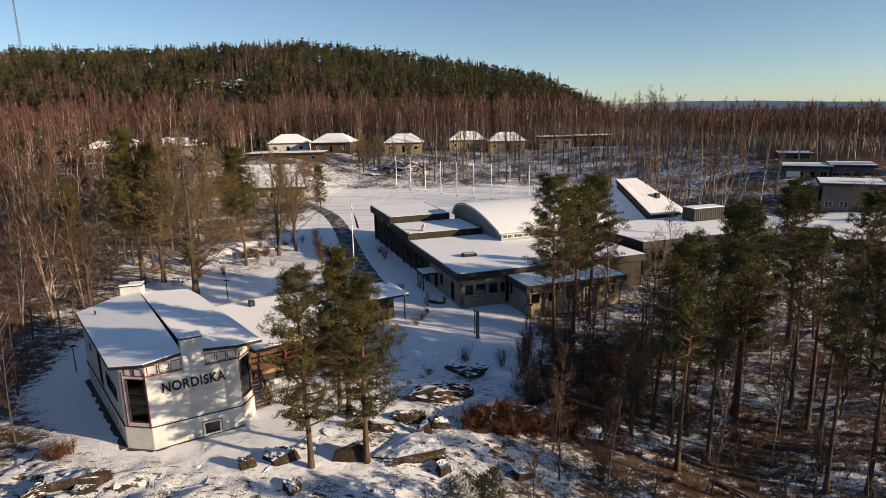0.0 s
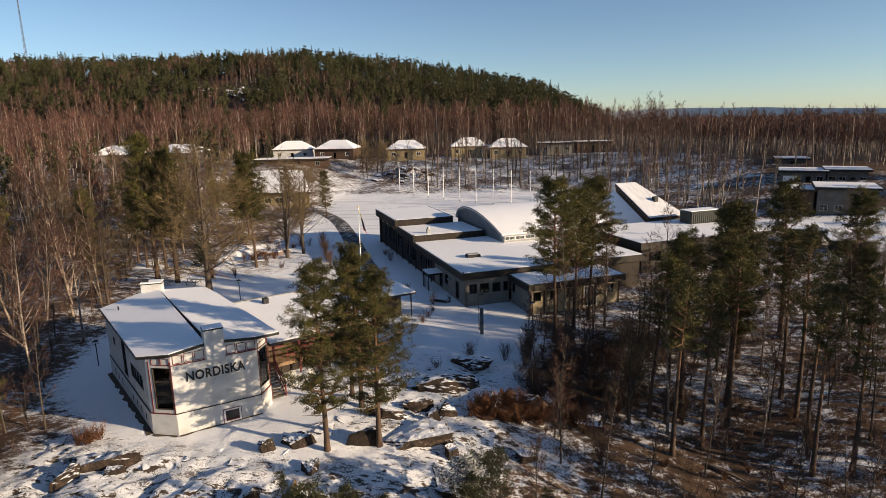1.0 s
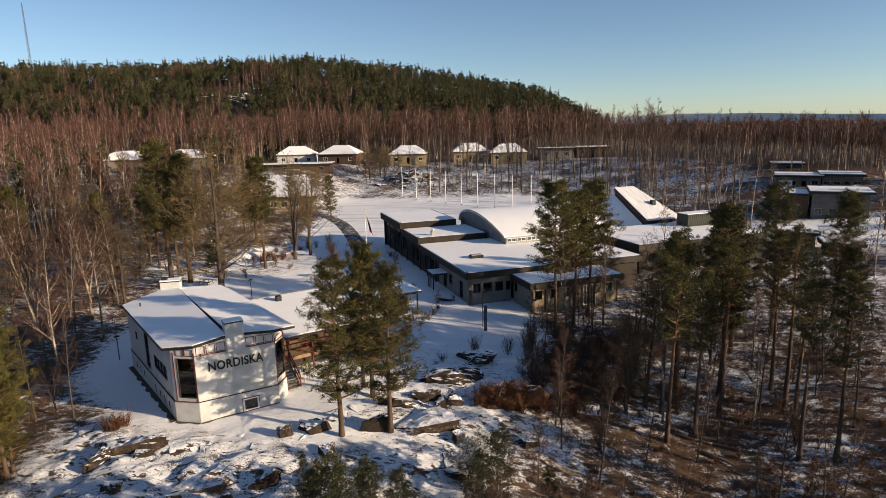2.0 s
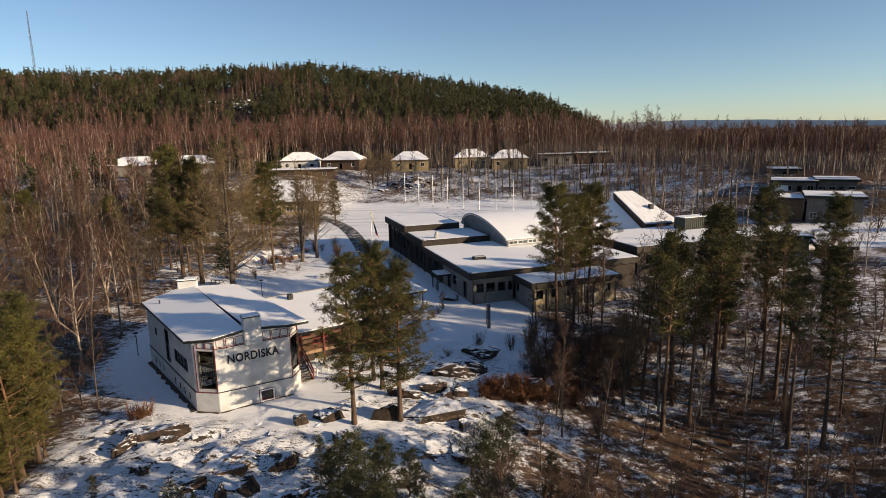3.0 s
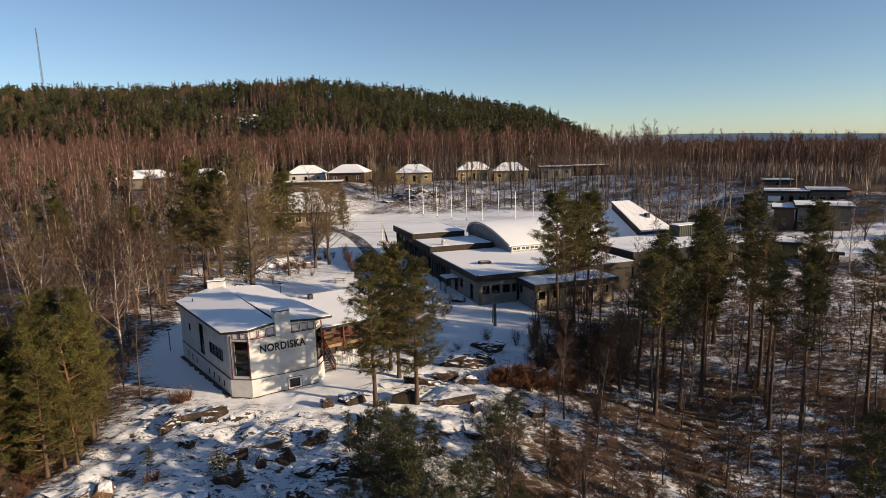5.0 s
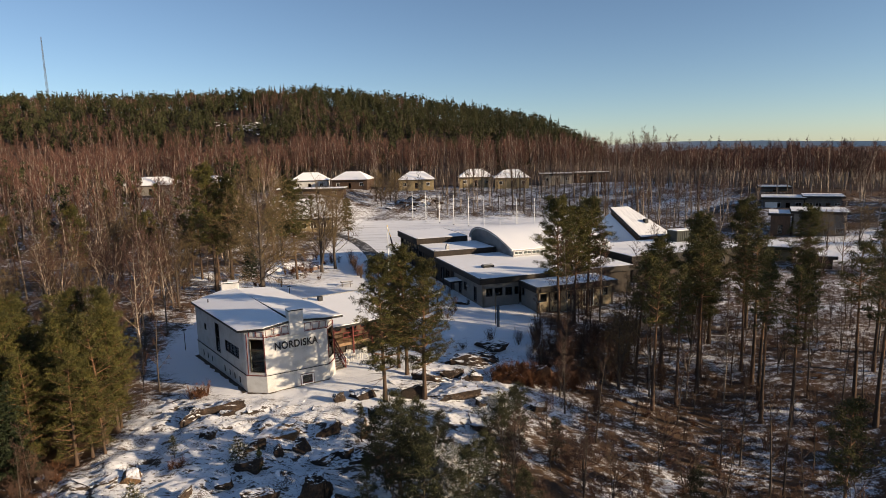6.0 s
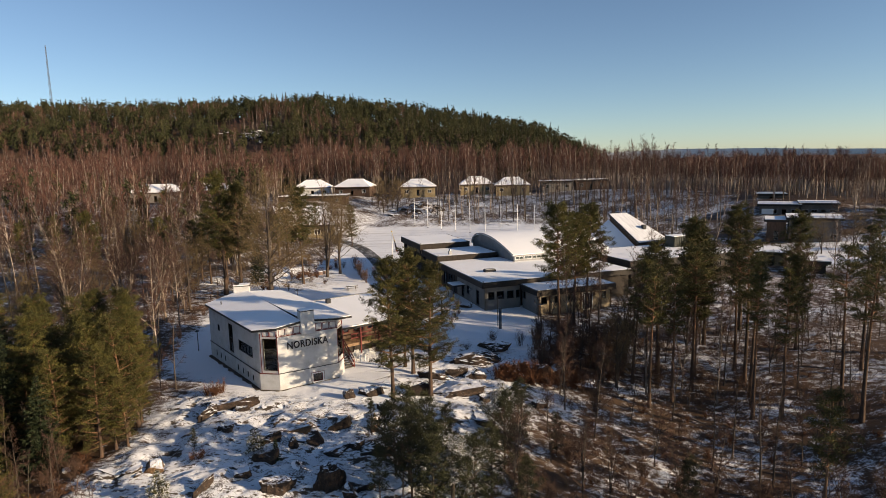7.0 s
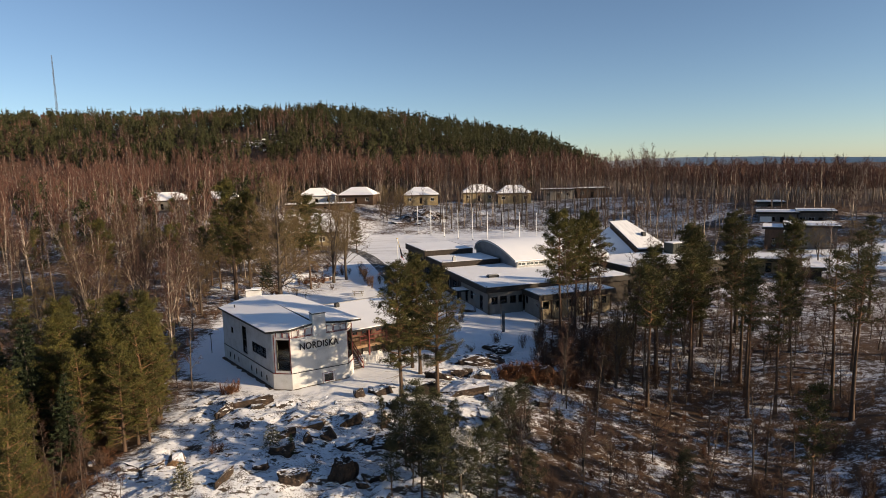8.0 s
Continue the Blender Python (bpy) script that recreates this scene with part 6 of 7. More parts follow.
for x, y, s, k in ((-23.8, 24.2, 0.85, 8), (-25.6, 26.8, 0.9, 9), (-26.4, 22.2, 0.85, 9), (-28.6, 27.6, 0.9, 8), (-23.4, 20.4, 0.62, 8), (-29.5, 21.5, 0.9, 8), (-31.5, 25.0, 0.95, 9), (-27.0, 19.5, 0.75, 0), (-29.0, 22.8, 0.8, 1), (-26.4, 25.6, 0.75, 0), (-33.0, 24.0, 0.85, 1), (-30.4, 27.4, 0.8, 0), (-24.0, 25.0, 0.6, 0), (-36.5, 20.0, 0.9, 1), (-22.6, 20.6, 0.5, 1), (-39.0, 29.0, 0.9, 0), (-33.5, 32.0, 0.8, 1)):
    PINES.put(x, y, s, which=k)
for x, y, s, k in ((-0.5, 13.6, 0.9, 3), (2.0, 14.6, 1.1, 4), (4.4, 15.0, 1.0, 0), (5.5, 19.5, 0.8, 3), (1.0, 11.8, 0.9, 3), (-2.4, 13.2, 0.55, 3)):
    YOUNG.put(x, y, s, which=k)
THIN.put(6.4, 16.3, 0.75, which=1)
BIRCHES.put(6.0, 17.6, 0.45, 30, 4)
BIRCHES.put(-1.2, 14.6, 0.3, 30, 4)
for x, y, s in ((-19.5, 29.2, 1.1), (-19.9, 29.5, 1.2), (-19.2, 29.6, 1.1), (-19.6, 28.8, 1.0), (-20.2, 29.0, 1.1), (-16.3, 17.8, 0.7), (6.8, 34.4, 1.3), (8.4, 35.6, 1.2), (9.5, 34.2, 1.1), (13.9, 36.8, 0.9), (14.6, 35.3, 0.9), (-24, 17.5, 0.9), (10.4, 36.6, 1.2)):
    RUST.put(x, y, s)
for k in range(80):
    u = random.random()
    RUST.put(5.4 + 8.0 * u, 33.0 + 1.6 * u + random.uniform(-0.3, 3.0) * (0.5 + 0.5 * u), random.uniform(0.9, 1.7))
for k in range(48):
    BRUSH.put(random.uniform(9.8, 21.0), random.uniform(36.0, 46.0), random.uniform(0.7, 1.25))
SPRUCES.put(-10.5, 18.2, 0.2, which=1)
for k in range(16):
    THIN.put(random.uniform(9.8, 17.0), random.uniform(34.0, 45.5), random.uniform(0.45, 0.8))
YOUNG.put(-16.8, 19.2, 0.28, which=0)
RUST.put(-15.9, 17.9, 1.1)
for x, y, s in ((-7.0, 40.2, 0.6), (-6.4, 40.8, 0.7), (-4.8, 41.2, 0.7), (-3.6, 42.4, 0.6), (-6.0, 41.4, 0.7), (-5.0, 42.4, 0.8), (-4.2, 43.0, 0.6), (-3.2, 44.2, 0.8), (-2.4, 45.0, 0.7), (-1.2, 46.4, 0.8), (0.6, 51.5, 0.8), (1.0, 53.0, 0.8), (1.4, 55.0, 0.7)):
    BRUSH.put(x, y, s, which=1)
for x, y, s in ((-25.8, 173.7, 0.8), (-21.5, 175.3, 0.85), (-23.6, 180, 0.8), (-29, 184, 0.8)):
    OAKS.put(x, y, s, which=1)
for x, y, s in ((2.6, 40.6, 0.7), (5.4, 42.0, 0.8), (8.4, 43.0, 0.9), (9.6, 41.0, 0.9), (10.6, 44.0, 0.8), (1.2, 57.5, 0.7), (3.0, 59.0, 0.5), (-15.6, 41.5, 0.4), (-2.0, 62.0, 0.6), (-12.5, 82, 0.8), (-13.5, 79, 0.8)):
    BRUSH.put(x, y, s)

# woods: scattered, thickest on the slopes
random.seed(5)


def scatter(count, x0, x1, y0, y1, put, gap=1.6, seen=[]):
    n = tries = 0
    while n < count and tries < count * 30:
        tries += 1
        x, y = random.uniform(x0, x1), random.uniform(y0, y1)
        if free(x, y) and rocky(x, y) < 0.3 and not any((x - a) ** 2 + (y - b) ** 2 < gap * gap for a, b in seen):
            seen.append((x, y))
            put(x, y)
            n += 1


scatter(52, -78, -27, 34, 116, lambda x, y: BIRCHES.put(x, y, random.uniform(0.8, 1.1)), 2.2)
scatter(20, -80, -34, 60, 130, lambda x, y: PINES.put(x, y, random.uniform(0.6, 0.85), which=7), 4)
scatter(24, -70, -22, 42, 122, lambda x, y: OAKS.put(x, y, random.uniform(0.6, 0.85), which=1), 3.5)
scatter(40, -70, -24, 15, 75, lambda x, y: THIN.put(x, y, random.uniform(0.7, 1.1)))
scatter(16, -60, -26, 6, 32, lambda x, y: SPRUCES.put(x, y, random.uniform(0.7, 1.0)), 3)
scatter(96, 7, 48, 0, 52, lambda x, y: THIN.put(x, y, random.uniform(0.6, 1.05)), 1.8)
scatter(9, 38, 70, 18, 60, lambda x, y: PINES.put(x, y, random.uniform(0.75, 0.95), which=random.choice((2, 3, 4))), 3)
scatter(22, 14, 60, 24, 80, lambda x, y: BIRCHES.put(x, y, random.uniform(0.55, 0.95), which=random.randrange(4)), 2)
scatter(34, -10, 72, 160, 198, lambda x, y: BIRCHES.put(x, y, random.uniform(0.8, 1.05), which=random.choice((5, 6))), 2.2)
scatter(32, 36, 72, 96, 160, lambda x, y: BIRCHES.put(x, y, random.uniform(0.85, 1.1), which=random.choice((5, 6))), 2.2)
for x, y, s in ((59, 214, 1.22), (62, 219, 1.3), (67, 215, 1.2), (70.5, 217, 1.42), (74, 220, 1.3), (57, 224, 1.25), (80, 218, 1.2), (104, 214, 1.15)):
    BIRCHES.put(x, y, s)
scatter(105, -8, 66, 157, 198, lambda x, y: TALL.put(x, y, random.uniform(0.8, 1.1)), 2.0)
scatter(30, 28, 68, 96, 155, lambda x, y: TALL.put(x, y, random.uniform(0.7, 1.0)), 2.0)
scatter(9, 22, 58, -2, 28, lambda x, y: PINES.put(x, y, random.uniform(0.8, 1.0), which=random.choice((2, 3, 4))), 3.4)
scatter(8, 30, 58, -8, 22, lambda x, y: PINES.put(x, y, random.uniform(0.85, 1.0), which=random.choice((2, 3, 4))), 3)
scatter(8, -27, -20, 9, 19, lambda x, y: BRUSH.put(x, y, random.uniform(0.7, 1.1)), 0.9)
scatter(12, -34, -21, 3, 17, lambda x, y: PINES.put(x, y, random.uniform(0.6, 0.85), which=random.choice((0, 1))), 1.5)
scatter(14, -30, -19, 5, 18, lambda x, y: RUST.put(x, y, random.uniform(0.9, 1.5)), 0.8)
scatter(5, -28, -22, 10, 20, lambda x, y: PINES.put(x, y, random.uniform(0.55, 0.75), which=random.choice((0, 1))), 1.6)
scatter(14, -40, -23, 6, 26, lambda x, y: PINES.put(x, y, random.uniform(0.7, 0.9), which=random.choice((0, 1))), 2.0)
for k in range(20):
    BRUSH.put(random.uniform(-36, -19.5), random.uniform(66, 98), random.uniform(0.5, 0.9))
for x, y in ((-24.5, 78.5), (-25.5, 79.5), (-23.4, 79.0), (-27.0, 80.0), (-26.2, 78.2), (-28.4, 67.0), (-27.2, 66.4), (-23.2, 88.0), (-22.2, 89.0)):
    RUST.put(x, y, 1.3)
scatter(12, -32, -14, 168, 196, lambda x, y: THIN.put(x, y, random.uniform(0.9, 1.2)), 2.2)
scatter(10, 92, 120, 70, 130, lambda x, y: PINES.put(x, y, random.uniform(0.8, 1.0), which=7), 3)
scatter(70, 5, 32, 8, 48, lambda x, y: BRUSH.put(x, y, random.uniform(0.6, 1.35)), 0.9)
for x, y, sc in ((-14.2, 75.0, 0.9), (-15.0, 77.0, 1.0), (-15.8, 79.5, 1.0), (-16.6, 82.0, 1.1), (-17.2, 84.5, 1.0), (-18.0, 87.0, 1.1), (-18.8, 89.5, 1.0), (-6.2, 78.0, 0.9), (-7.5, 82.0, 0.9)):
    BRUSH.put(x, y, sc)
scatter(16, -30, -18, 8, 19, lambda x, y: THIN.put(x, y, random.uniform(0.4, 0.7)), 1.0)
scatter(7, -29, -19, 9, 17, lambda x, y: YOUNG.put(x, y, random.uniform(0.5, 0.9), which=0), 1.3)
scatter(24, -40, -18, 6, 22, lambda x, y: BRUSH.put(x, y, random.uniform(0.6, 1.1)), 0.9)
scatter(14, -44, -19, 4, 22, lambda x, y: RUST.put(x, y, random.uniform(0.8, 1.4)), 0.9)
scatter(30, -56, -22, 16, 66, lambda x, y: BRUSH.put(x, y, random.uniform(0.5, 1.1)), 1.0)
scatter(4, 10, 46, 2, 26, lambda x, y: YOUNG.put(x, y, random.uniform(0.6, 1.0), which=random.choice((3, 3, 1))), 2.2)
scatter(4, 11, 40, -4, 14, lambda x, y: YOUNG.put(x, y, random.uniform(0.7, 1.1), which=3), 1.9)
scatter(60, 8, 36, 14, 45, lambda x, y: RUST.put(x, y, random.uniform(0.5, 0.9)), 1.2)
for kd in (TALL, PINES, BIRCHES, OAKS, THIN, SPRUCES, YOUNG, RUST, BRUSH):
    kd.finish()


# ---- far woods, past counting ----
def wood(name, templates, mats, places, label):
    """Many small trees joined into one object: templates are (V, F, slot) triples."""
    Vs, Fs, Ss, off = [], [], [], 0
    for x, y, z, s, a, k in places:
        V, F, S = templates[k]
        c, n = math.cos(a), math.sin(a)
        W = np.empty_like(V)
        W[:, 0] = (V[:, 0] * c - V[:, 1] * n) * s + x
        W[:, 1] = (V[:, 0] * n + V[:, 1] * c) * s + y
        W[:, 2] = V[:, 2] * s + z
        Vs.append(W), Fs.append(F + off), Ss.append(S)
        off += len(V)
    ob = mesh_part(name, np.concatenate(Vs), np.concatenate(Fs), mats, None, slots=np.concatenate(Ss))
    return tagged(ob, label, "woods", kind="stuff")


def far_birch(h, pale):
    """Slim birch: a pale stem, a few steep pale boughs and a narrow haze of reddish twigs."""
    wd, tw = Shape(), Shape()
    pts = bent(Vector((0, 0, -0.6)), Vector((0, 0, 1)), h, 3, 0.0, 0.06)
    wd.limb(pts, [0.13, 0.11, 0.08, 0.03], 3)
    for k in range(26):
        t = 0.36 + 0.6 * (k + random.random()) / 26
        i = min(2, int(t * 3))
        p = pts[i].lerp(pts[i + 1], t * 3 - i)
        a = random.random() * 6.28
        d = Vector((math.cos(a), math.sin(a), 2.1)).normalized()
        e = p + d * h * 0.26 * (1.3 - t)
        (wd if k % 3 == 0 else tw).needle(p, d, (e - p).length, 0.11)
        for _ in range(5):
            f = p.lerp(e, random.uniform(0.25, 1))
            tw.needle(f, (d + rand_dir() * 0.55).normalized(), h * random.uniform(0.06, 0.12), 0.105)
    (V1, F1), (V2, F2) = wd.arrays(), tw.arrays()
    return np.concatenate([V1, V2]), np.concatenate([F1, F2 + len(V1)]), np.array([0 if pale else 2] * len(F1) + [1] * len(F2))


def far_conifer(h, reach, pointed):
    """Far spruce (pointed, drooping tiers) or pine (rounded crown of clumps on a bare stem)."""
    wd, cr = Shape(), Shape()
    wd.limb([Vector((0, 0, -0.6)), Vector((0, 0, h * 0.9))], [0.16, 0.05], 3)
    clumps = [(random.random() * 6.28, random.random()) for _ in range(17)]
    for k in range(170):
        if pointed:
            s = random.random() ** 1.3
            z, r = h * (0.08 + 0.92 * s), reach * (1 - s) * random.uniform(0.75, 1.15) + 0.05
            a = random.random() * 6.28
            p = Vector((math.cos(a) * r * random.uniform(0.1, 0.7), math.sin(a) * r * random.uniform(0.1, 0.7), z))
            d = Vector((math.cos(a), math.sin(a), random.uniform(-0.7, 0.1))).normalized()
            cr.needle(p, d, r * 0.45 + 0.4, 0.56)
        else:
            a, s = clumps[k % 17]
            z, r = h * (0.42 + 0.56 * s), reach * math.sin(math.pi * min(0.93, 0.2 + 0.75 * s)) * 0.72
            p = Vector((math.cos(a) * r, math.sin(a) * r, z)) + rand_dir() * random.uniform(0.1, 0.85)
            cr.needle(p, rand_dir(0.4), random.uniform(0.5, 1.0), 0.58)
    (V1, F1), (V2, F2) = wd.arrays(), cr.arrays()
    return np.concatenate([V1, V2]), np.concatenate([F1, F2 + len(V1)]), np.array([0] * len(F1) + [1] * len(F2))


random.seed(21)
FB = [far_birch(h, k != 1) for k, h in enumerate((13, 15, 14, 16, 12))]
FC = [far_conifer(15, 2.1, True), far_conifer(12.5, 2.0, True), far_conifer(13, 2.6, False), far_conifer(14, 2.4, False), far_conifer(11.5, 2.5, False), far_conifer(10, 2.3, False)]


def spread(n, x0, x1, y0, y1, kinds, s0, s1, ok):
    out = []
    while len(out) < n:
        x, y = random.uniform(x0, x1), random.uniform(y0, y1)
        if ok(x, y):
            out.append((x, y, land(x, y), random.uniform(s0, s1), random.random() * 6.28, random.randrange(kinds)))
    return out


def off_houses(x, y):
    lane = any(abs(x / (y + 5) - c) < w for c, w in ((-0.458, 0.018), (-0.557, 0.035))) and 120 < y < 200
    return not lane and not any((x - a) ** 2 + (y - b) ** 2 < (r + 1) ** 2 for a, b, r in BLOCKED)


def low_right(places):
    """The wood's trees stand lower towards the plain."""
    return [(x, y, z, s * (1.2 - 0.4 * sm(35, 85, x) - 0.1 * sm(110, 160, x)), a, k) for x, y, z, s, a, k in places]


pl = low_right(spread(1350, -190, 190, 212, 290, 5, 0.72, 1.1, off_houses))
pl += spread(340, -170, -52, 95, 190, 5, 0.75, 1.05, off_houses)
pl += low_right(spread(760, 76, 190, 138, 212, 5, 0.85, 1.1, off_houses))
pl += low_right(spread(420, 56, 220, 165, 260, 5, 0.85, 1.1, off_houses))
pl += spread(480, -340, -190, 190, 330, 5, 0.8, 1.1, off_houses)
pl += spread(700, -330, -30, 300, 420, 5, 0.75, 1.0, lambda x, y: noise.noise(Vector((x * 0.02, y * 0.02, 3))) > 0.06 - 0.25 * sm(-120, -260, x))
wood("birch_wood", FB, [FAR_BARK, BIRCH_TWIG_FAR, DARK_BARK], pl, "dense leafless birch wood below the hill")


def off_slab(x, y):
    return (x + 140) ** 2 / 26 ** 2 + (y - 372) ** 2 / 22 ** 2 > 1


pl = spread(3300, -420, 118, 300, 480, 6, 0.75, 1.2, lambda x, y: y > 330 + 25 * noise.noise(Vector((x * 0.02, 1, 5))) and ground(x, y) > 12 and off_slab(x, y))
pl += spread(230, -200, 40, 262, 330, 6, 0.7, 1.0, lambda x, y: noise.noise(Vector((x * 0.03, y * 0.03, 8))) > 0.12)
pl += spread(120, -118, -78, 222, 300, 6, 0.75, 1.1, off_houses)
pl += spread(420, 130, 700, 300, 600, 6, 0.6, 0.85, lambda x, y: True)
pl += spread(80, -150, -60, 95, 200, 6, 0.7, 0.95, off_houses)
pl += spread(14, 66, 130, 62, 90, 6, 0.8, 1.0, lambda x, y: free(x, y))
pl += spread(36, 104, 150, 60, 128, 6, 0.75, 0.95, off_houses)
wood("conifer_wood", FC, [DARK_BARK, FAR_NEEDLE], pl, "dark pine and spruce wood covering the hill")


def fallen_trunk(x0, y0, x1, y1, r):
    p, q = Vector((x0, y0, land(x0, y0) + r)), Vector((x1, y1, land(x1, y1) + r + 0.25))
    sh = Shape()
    sh.limb([p, p.lerp(q, 0.35) + Vector((0.05, 0.08, 0)), p.lerp(q, 0.7) + Vector((-0.05, 0.02, 0)), q], [r, r * 0.85, r * 0.65, r * 0.3], 8)
    for k in range(7):
        c = p.lerp(q, random.uniform(0.35, 0.98))
        d = rand_dir(0.5)
        sh.limb(bent(c, d, random.uniform(0.5, 1.3), 2, 0.0), [0.03, 0.02, 0.006], 4)
    ob = mesh_part("fallen_trunk", *sh.arrays(), [FALLEN_BARK], None)
    tagged(ob, "weathered fallen tree trunk lying among the pines", "log", "fallen trunks")


fallen_trunk(17.6, 40.2, 22.6, 36.6, 0.15)
fallen_trunk(21.6, 31.8, 25.0, 28.6, 0.12)


def undergrowth():
    """Low twigs and dead stalks on the floor of the woods."""
    kinds = []
    for h, wd, slot in ((0.9, 1.3, 0), (1.3, 1.0, 0), (0.6, 1.6, 1), (1.7, 0.9, 0), (0.45, 1.5, 2)):
        V, F = bush(h, wd, 9, 9, 0.013)
        kinds.append((V, F, np.full(len(F), slot)))
    out = []
    for n, x0, x1, y0, y1 in ((500, 4, 44, 2, 52), (300, -60, -18, 8, 70), (70, -42, -16, 56, 104), (160, 28, 72, 100, 160), (160, -8, 66, 158, 198)):
        got = 0
        while got < n:
            x, y = random.uniform(x0, x1), random.uniform(y0, y1)
            if in_yard(x, y) < 0.3 and rocky(x, y) < 0.45 and not any((x - a) ** 2 + (y - b) ** 2 < r * r for a, b, r in BLOCKED):
                out.append((x, y, land(x, y), random.uniform(0.6, 1.2), random.random() * 6.28, random.randrange(5)))
                got += 1
    ob = wood("undergrowth", kinds, [BROWN_SHRUB, RUST_SHRUB, DRY_GRASS], out, "low brown twigs and dry stalks on the woodland floor")
    tagged(ob, category="undergrowth")


undergrowth()


# ---- rocks ----
def boulder(name, x, y, w, d, h, turn, seed, label, sink=0.25, mat=None, detail=2, group="boulders in the snow"):
    """A broken block of granite: the hull of a few corners, its faces split and roughened."""
    rnd = random.Random(int(seed * 1000))
    bm = bmesh.new()
    for k in range(13):
        p = Vector((rnd.uniform(-1, 1), rnd.uniform(-1, 1), rnd.uniform(-1, 1)))
        p = p / max(abs(p.x), abs(p.y), abs(p.z)) * rnd.uniform(0.8, 1.0)
        bm.verts.new((p.x, p.y, min(p.z, 0.72 + 0.12 * p.x)))
    hull = bmesh.ops.convex_hull(bm, input=bm.verts[:])
    bmesh.ops.delete(bm, geom=[v for v in hull["geom_interior"] if isinstance(v, bmesh.types.BMVert)], context="VERTS")
    for k in range(detail):
        bmesh.ops.subdivide_edges(bm, edges=bm.edges[:], cuts=1 if k else 2, use_grid_fill=True)
        bmesh.ops.triangulate(bm, faces=[f for f in bm.faces if len(f.verts) > 4])
    for v in bm.verts:
        q = v.co * 1.1 + Vector((seed * 3.1, seed, seed * 0.7))
        f = 0.96 + 0.16 * noise.noise(q * 1.3) + 0.1 * noise.noise(q * 3.6) + 0.05 * noise.noise(q * 8.0) + 0.07 * noise.noise(Vector((q.x * 5, q.y * 5, q.z * 1.5)))
        v.co = Vector((v.co.x * f * w * 0.62, v.co.y * f * d * 0.7, v.co.z * f * h * 0.9))
    bmesh.ops.recalc_face_normals(bm, faces=bm.faces[:])
    me = bpy.data.meshes.new(name)
    bm.to_mesh(me)
    bm.free()
    me.materials.append(mat or SNOWY_ROCK)
    ob = new(name, me)
    ob.matrix_basis = pose(x, y, land(x, y) - sink * h, random.uniform(-7, 7), random.uniform(-7, 7), turn)
    return tagged(ob, label, "rock", group)


random.seed(3)
# ledges and boulders: place, width and height of the face that looks down the slope
for x, y, w, h, a in ((3.4, 37.1, 4.4, 1.0, 3), (-0.4, 32.3, 2.3, 0.8, 12), (3.6, 33.4, 1.6, 0.8, 0), (1.8, 29.6, 4.4, 0.7, 4), (-7.4, 28.2, 1.0, 0.8, 30), (-5.4, 28.7, 2.3, 0.8, -4),
                      (-1.7, 29.0, 1.7, 1.0, 15), (-4.2, 26.2, 1.0, 1.0, 0), (4.1, 25.3, 1.6, 0.5, 10), (5.4, 41.0, 2.8, 0.8, 0), (1.7, 33.9, 1.7, 0.7, 5), (4.4, 28.9, 1.0, 0.6, 40),
                      (-17.0, 26.3, 3.5, 0.8, 12), (-18.3, 25.0, 1.7, 0.9, 35), (-15.7, 21.9, 1.3, 0.6, 0), (-15.6, 25.6, 1.1, 0.5, 20), (-12.0, 20.1, 1.9, 0.6, 4), (-7.8, 20.3, 2.0, 0.7, -5),
                      (-7.1, 22.9, 1.6, 0.9, 10), (-5.9, 15.2, 2.2, 1.6, 20), (-11.5, 17.9, 1.6, 0.9, 15), (-10.0, 19.9, 1.0, 0.6, 0), (-3.8, 19.3, 2.2, 0.9, 0), (-6.6, 19.3, 1.7, 0.4, 5),
                      (-9.4, 14.6, 1.8, 0.8, 10), (-14.4, 14.2, 1.6, 0.7, 70), (2.2, 58.0, 1.6, 0.4, 0), (9.0, 29.6, 1.6, 0.6, 20)):
    boulder("boulder", x, y + 0.35 * w * 0.45, w * 1.1, max(0.9, w * 0.5), h * 1.6, a, random.random() * 50, "dark brown granite ledge with snow lying on top", 0.1, detail=3)
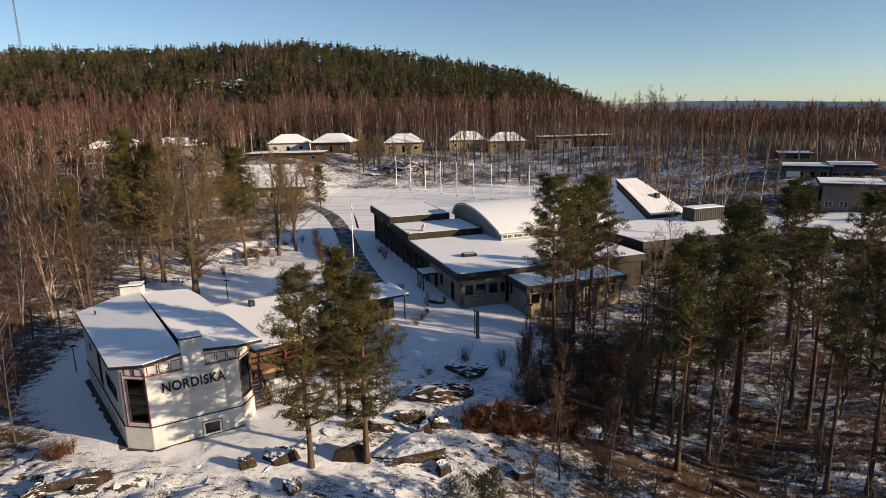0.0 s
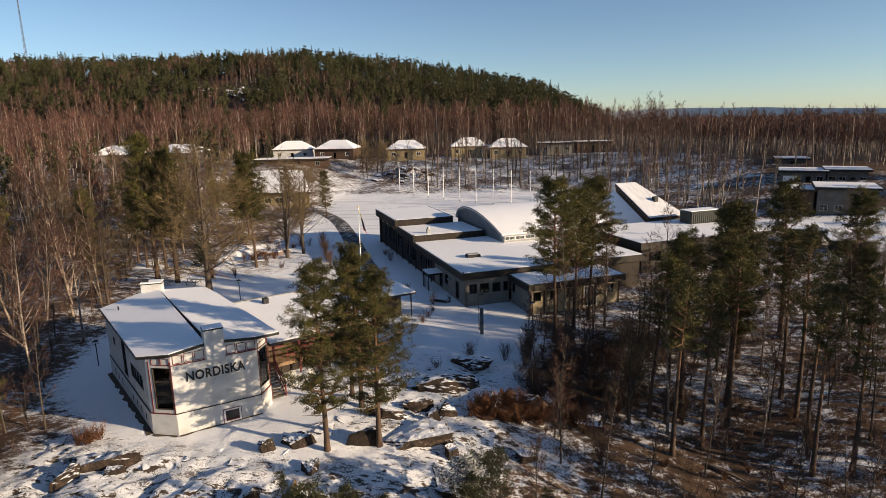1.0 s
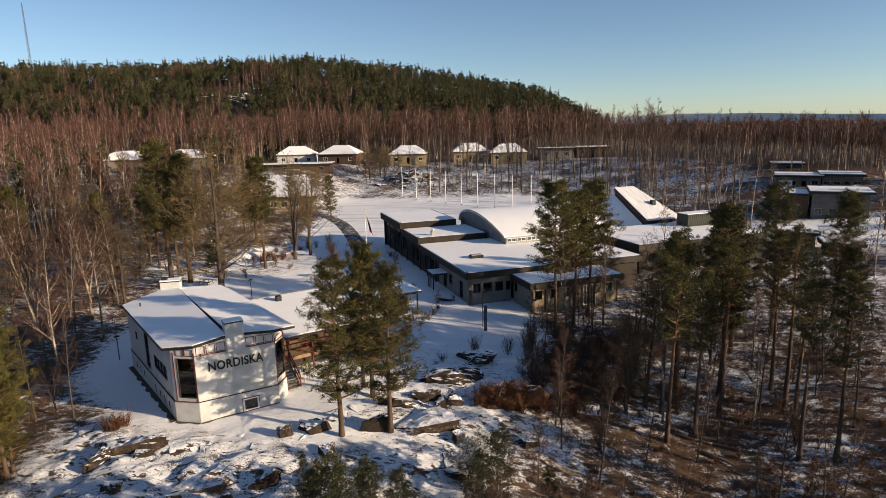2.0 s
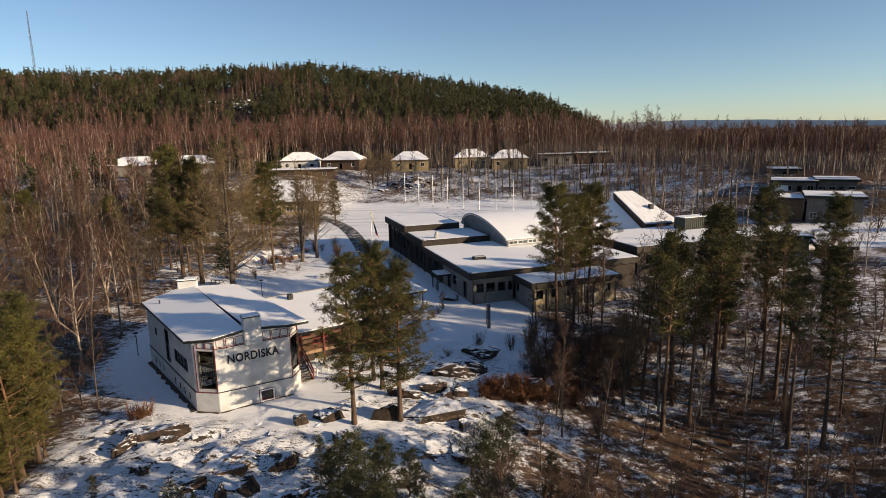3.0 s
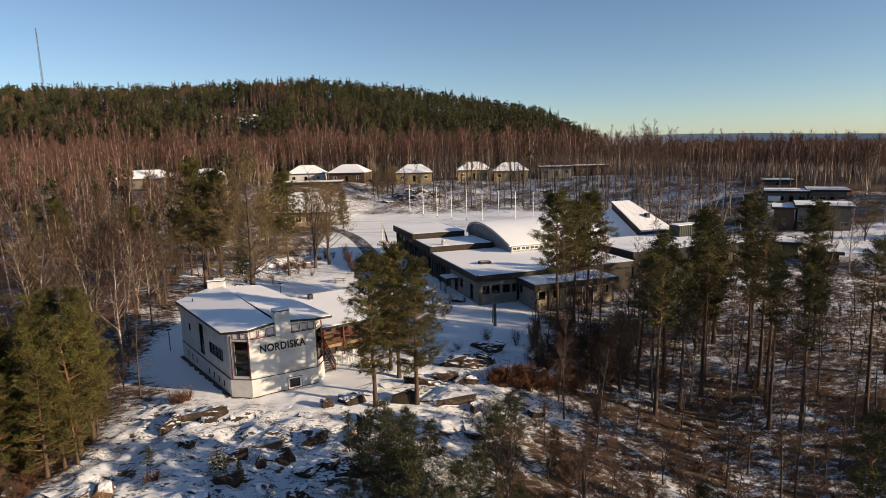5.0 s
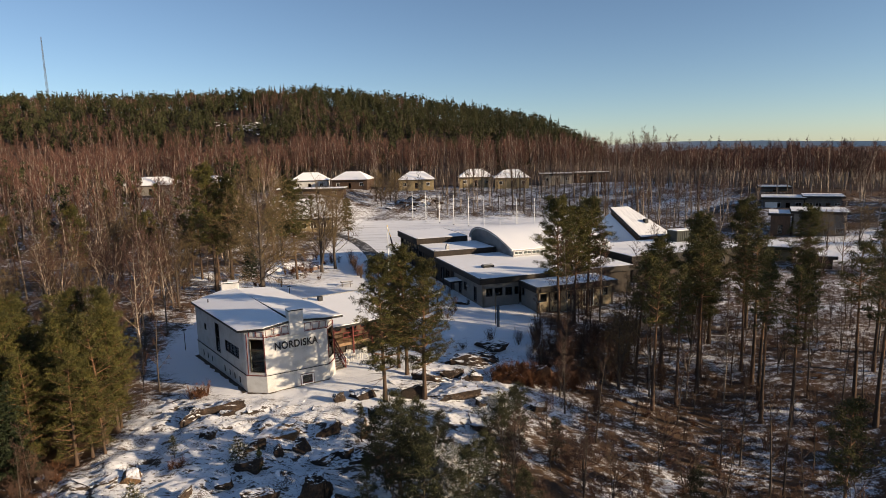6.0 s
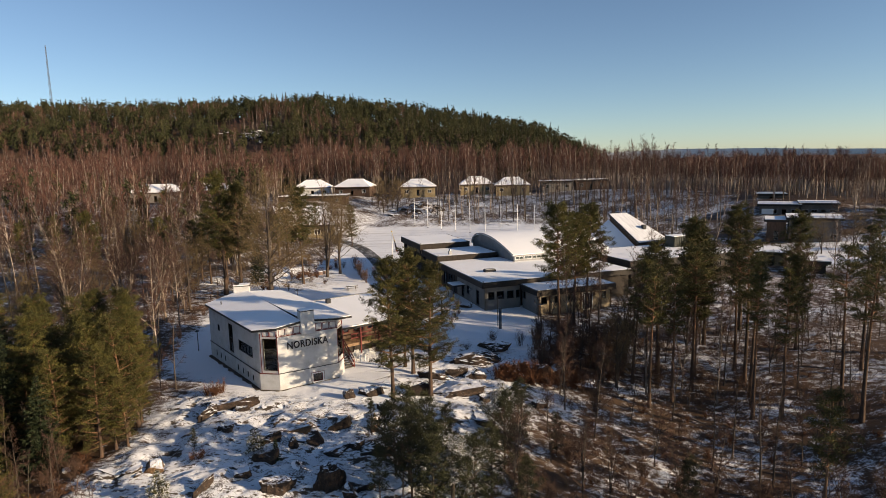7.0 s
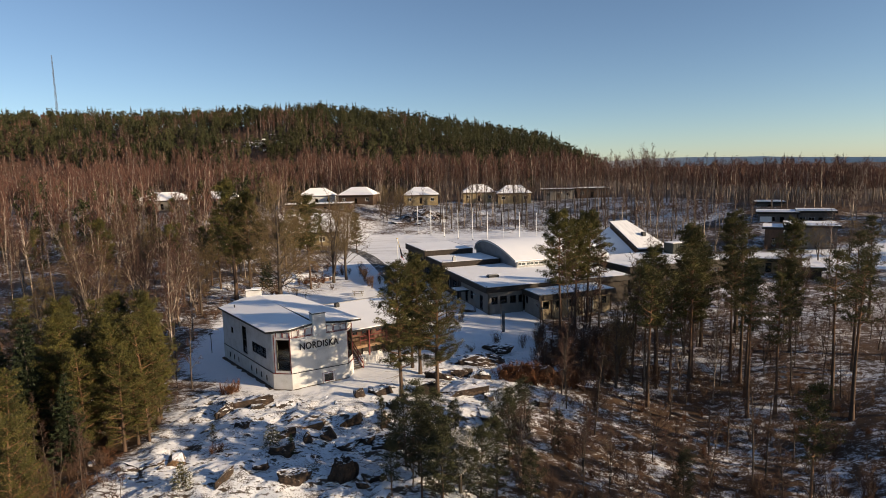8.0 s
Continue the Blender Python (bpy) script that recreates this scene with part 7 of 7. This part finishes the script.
for x, y, w, h, a in ((2.9, 32.3, 0.9, 1.0, 40), (-5.2, 20.3, 1.1, 0.8, 0), (-4.3, 14.9, 1.2, 1.3, 60), (-3.7, 15.4, 1.1, 0.7, 20), (-12.2, 16.3, 0.9, 0.8, 10)):
    boulder("boulder", x, y, w * 1.1, w, h * 1.3, a, random.random() * 50, "loose granite block with a thick snow cap", 0.15, CAPPED_ROCK)
boulder("boulder", -4.7, 23.8, 1.6, 2.4, 2.0, 20, 4.2, "upright ochre-brown boulder beside the pines", 0.35, OCHRE_ROCK)
boulder("boulder", -11.0, 23.2, 3.1, 1.5, 1.3, 8, 9.7, "tan boulder with snow lying on top", 0.45, OCHRE_ROCK)
boulder("boulder", -18.9, 17.3, 1.5, 1.2, 0.8, 0, 15.1, "rounded tan boulder in the snow", 0.25, OCHRE_ROCK)
for k in range(44):
    x, y = random.uniform(-26, 7), random.uniform(11, 33)
    if (x + 15) ** 2 + (y - 33) ** 2 > 40:
        boulder("boulder", x, y, random.uniform(0.5, 2.2), random.uniform(0.4, 1.0), random.uniform(0.15, 0.4), random.uniform(0, 180), random.random() * 50, "small brown rock half under snow", 0.4)
for k in range(26):
    x, y = random.gauss(-14, 4.5), random.gauss(175, 3.5)
    boulder("boulder", x, y, random.uniform(1.5, 4), random.uniform(1, 2.5), random.uniform(0.6, 1.6), random.uniform(0, 180), random.random() * 50, "snowy rock on the bank", 0.3)
# snow-dusted rock outcrop high on the wooded hill
for k in range(22):
    x, y = -140 + random.gauss(0, 12), 368 + random.gauss(0, 8)
    boulder("boulder", x, y, random.uniform(4, 10), random.uniform(3, 6), random.uniform(2, 4.5), random.uniform(0, 180), random.random() * 50, "snow-dusted rock slab on the wooded hillside", 0.3, CAPPED_ROCK, group="rock outcrop on the hill")
# dark outcrop overgrown with rusty grass
for x, y, w, d, h, a in ((6.6, 34.3, 3.6, 2.2, 2.1, 25), (8.5, 35.3, 3.8, 2.4, 2.7, 15), (10.9, 36.3, 3.2, 2.2, 2.1, 5), (13.8, 34.9, 2.0, 1.4, 1.1, 0)):
    boulder("boulder", x, y, w, d, h, a, random.random() * 50, "dark rust-brown rock outcrop below the yard", 0.3, RUST_ROCK, group="dark outcrop")
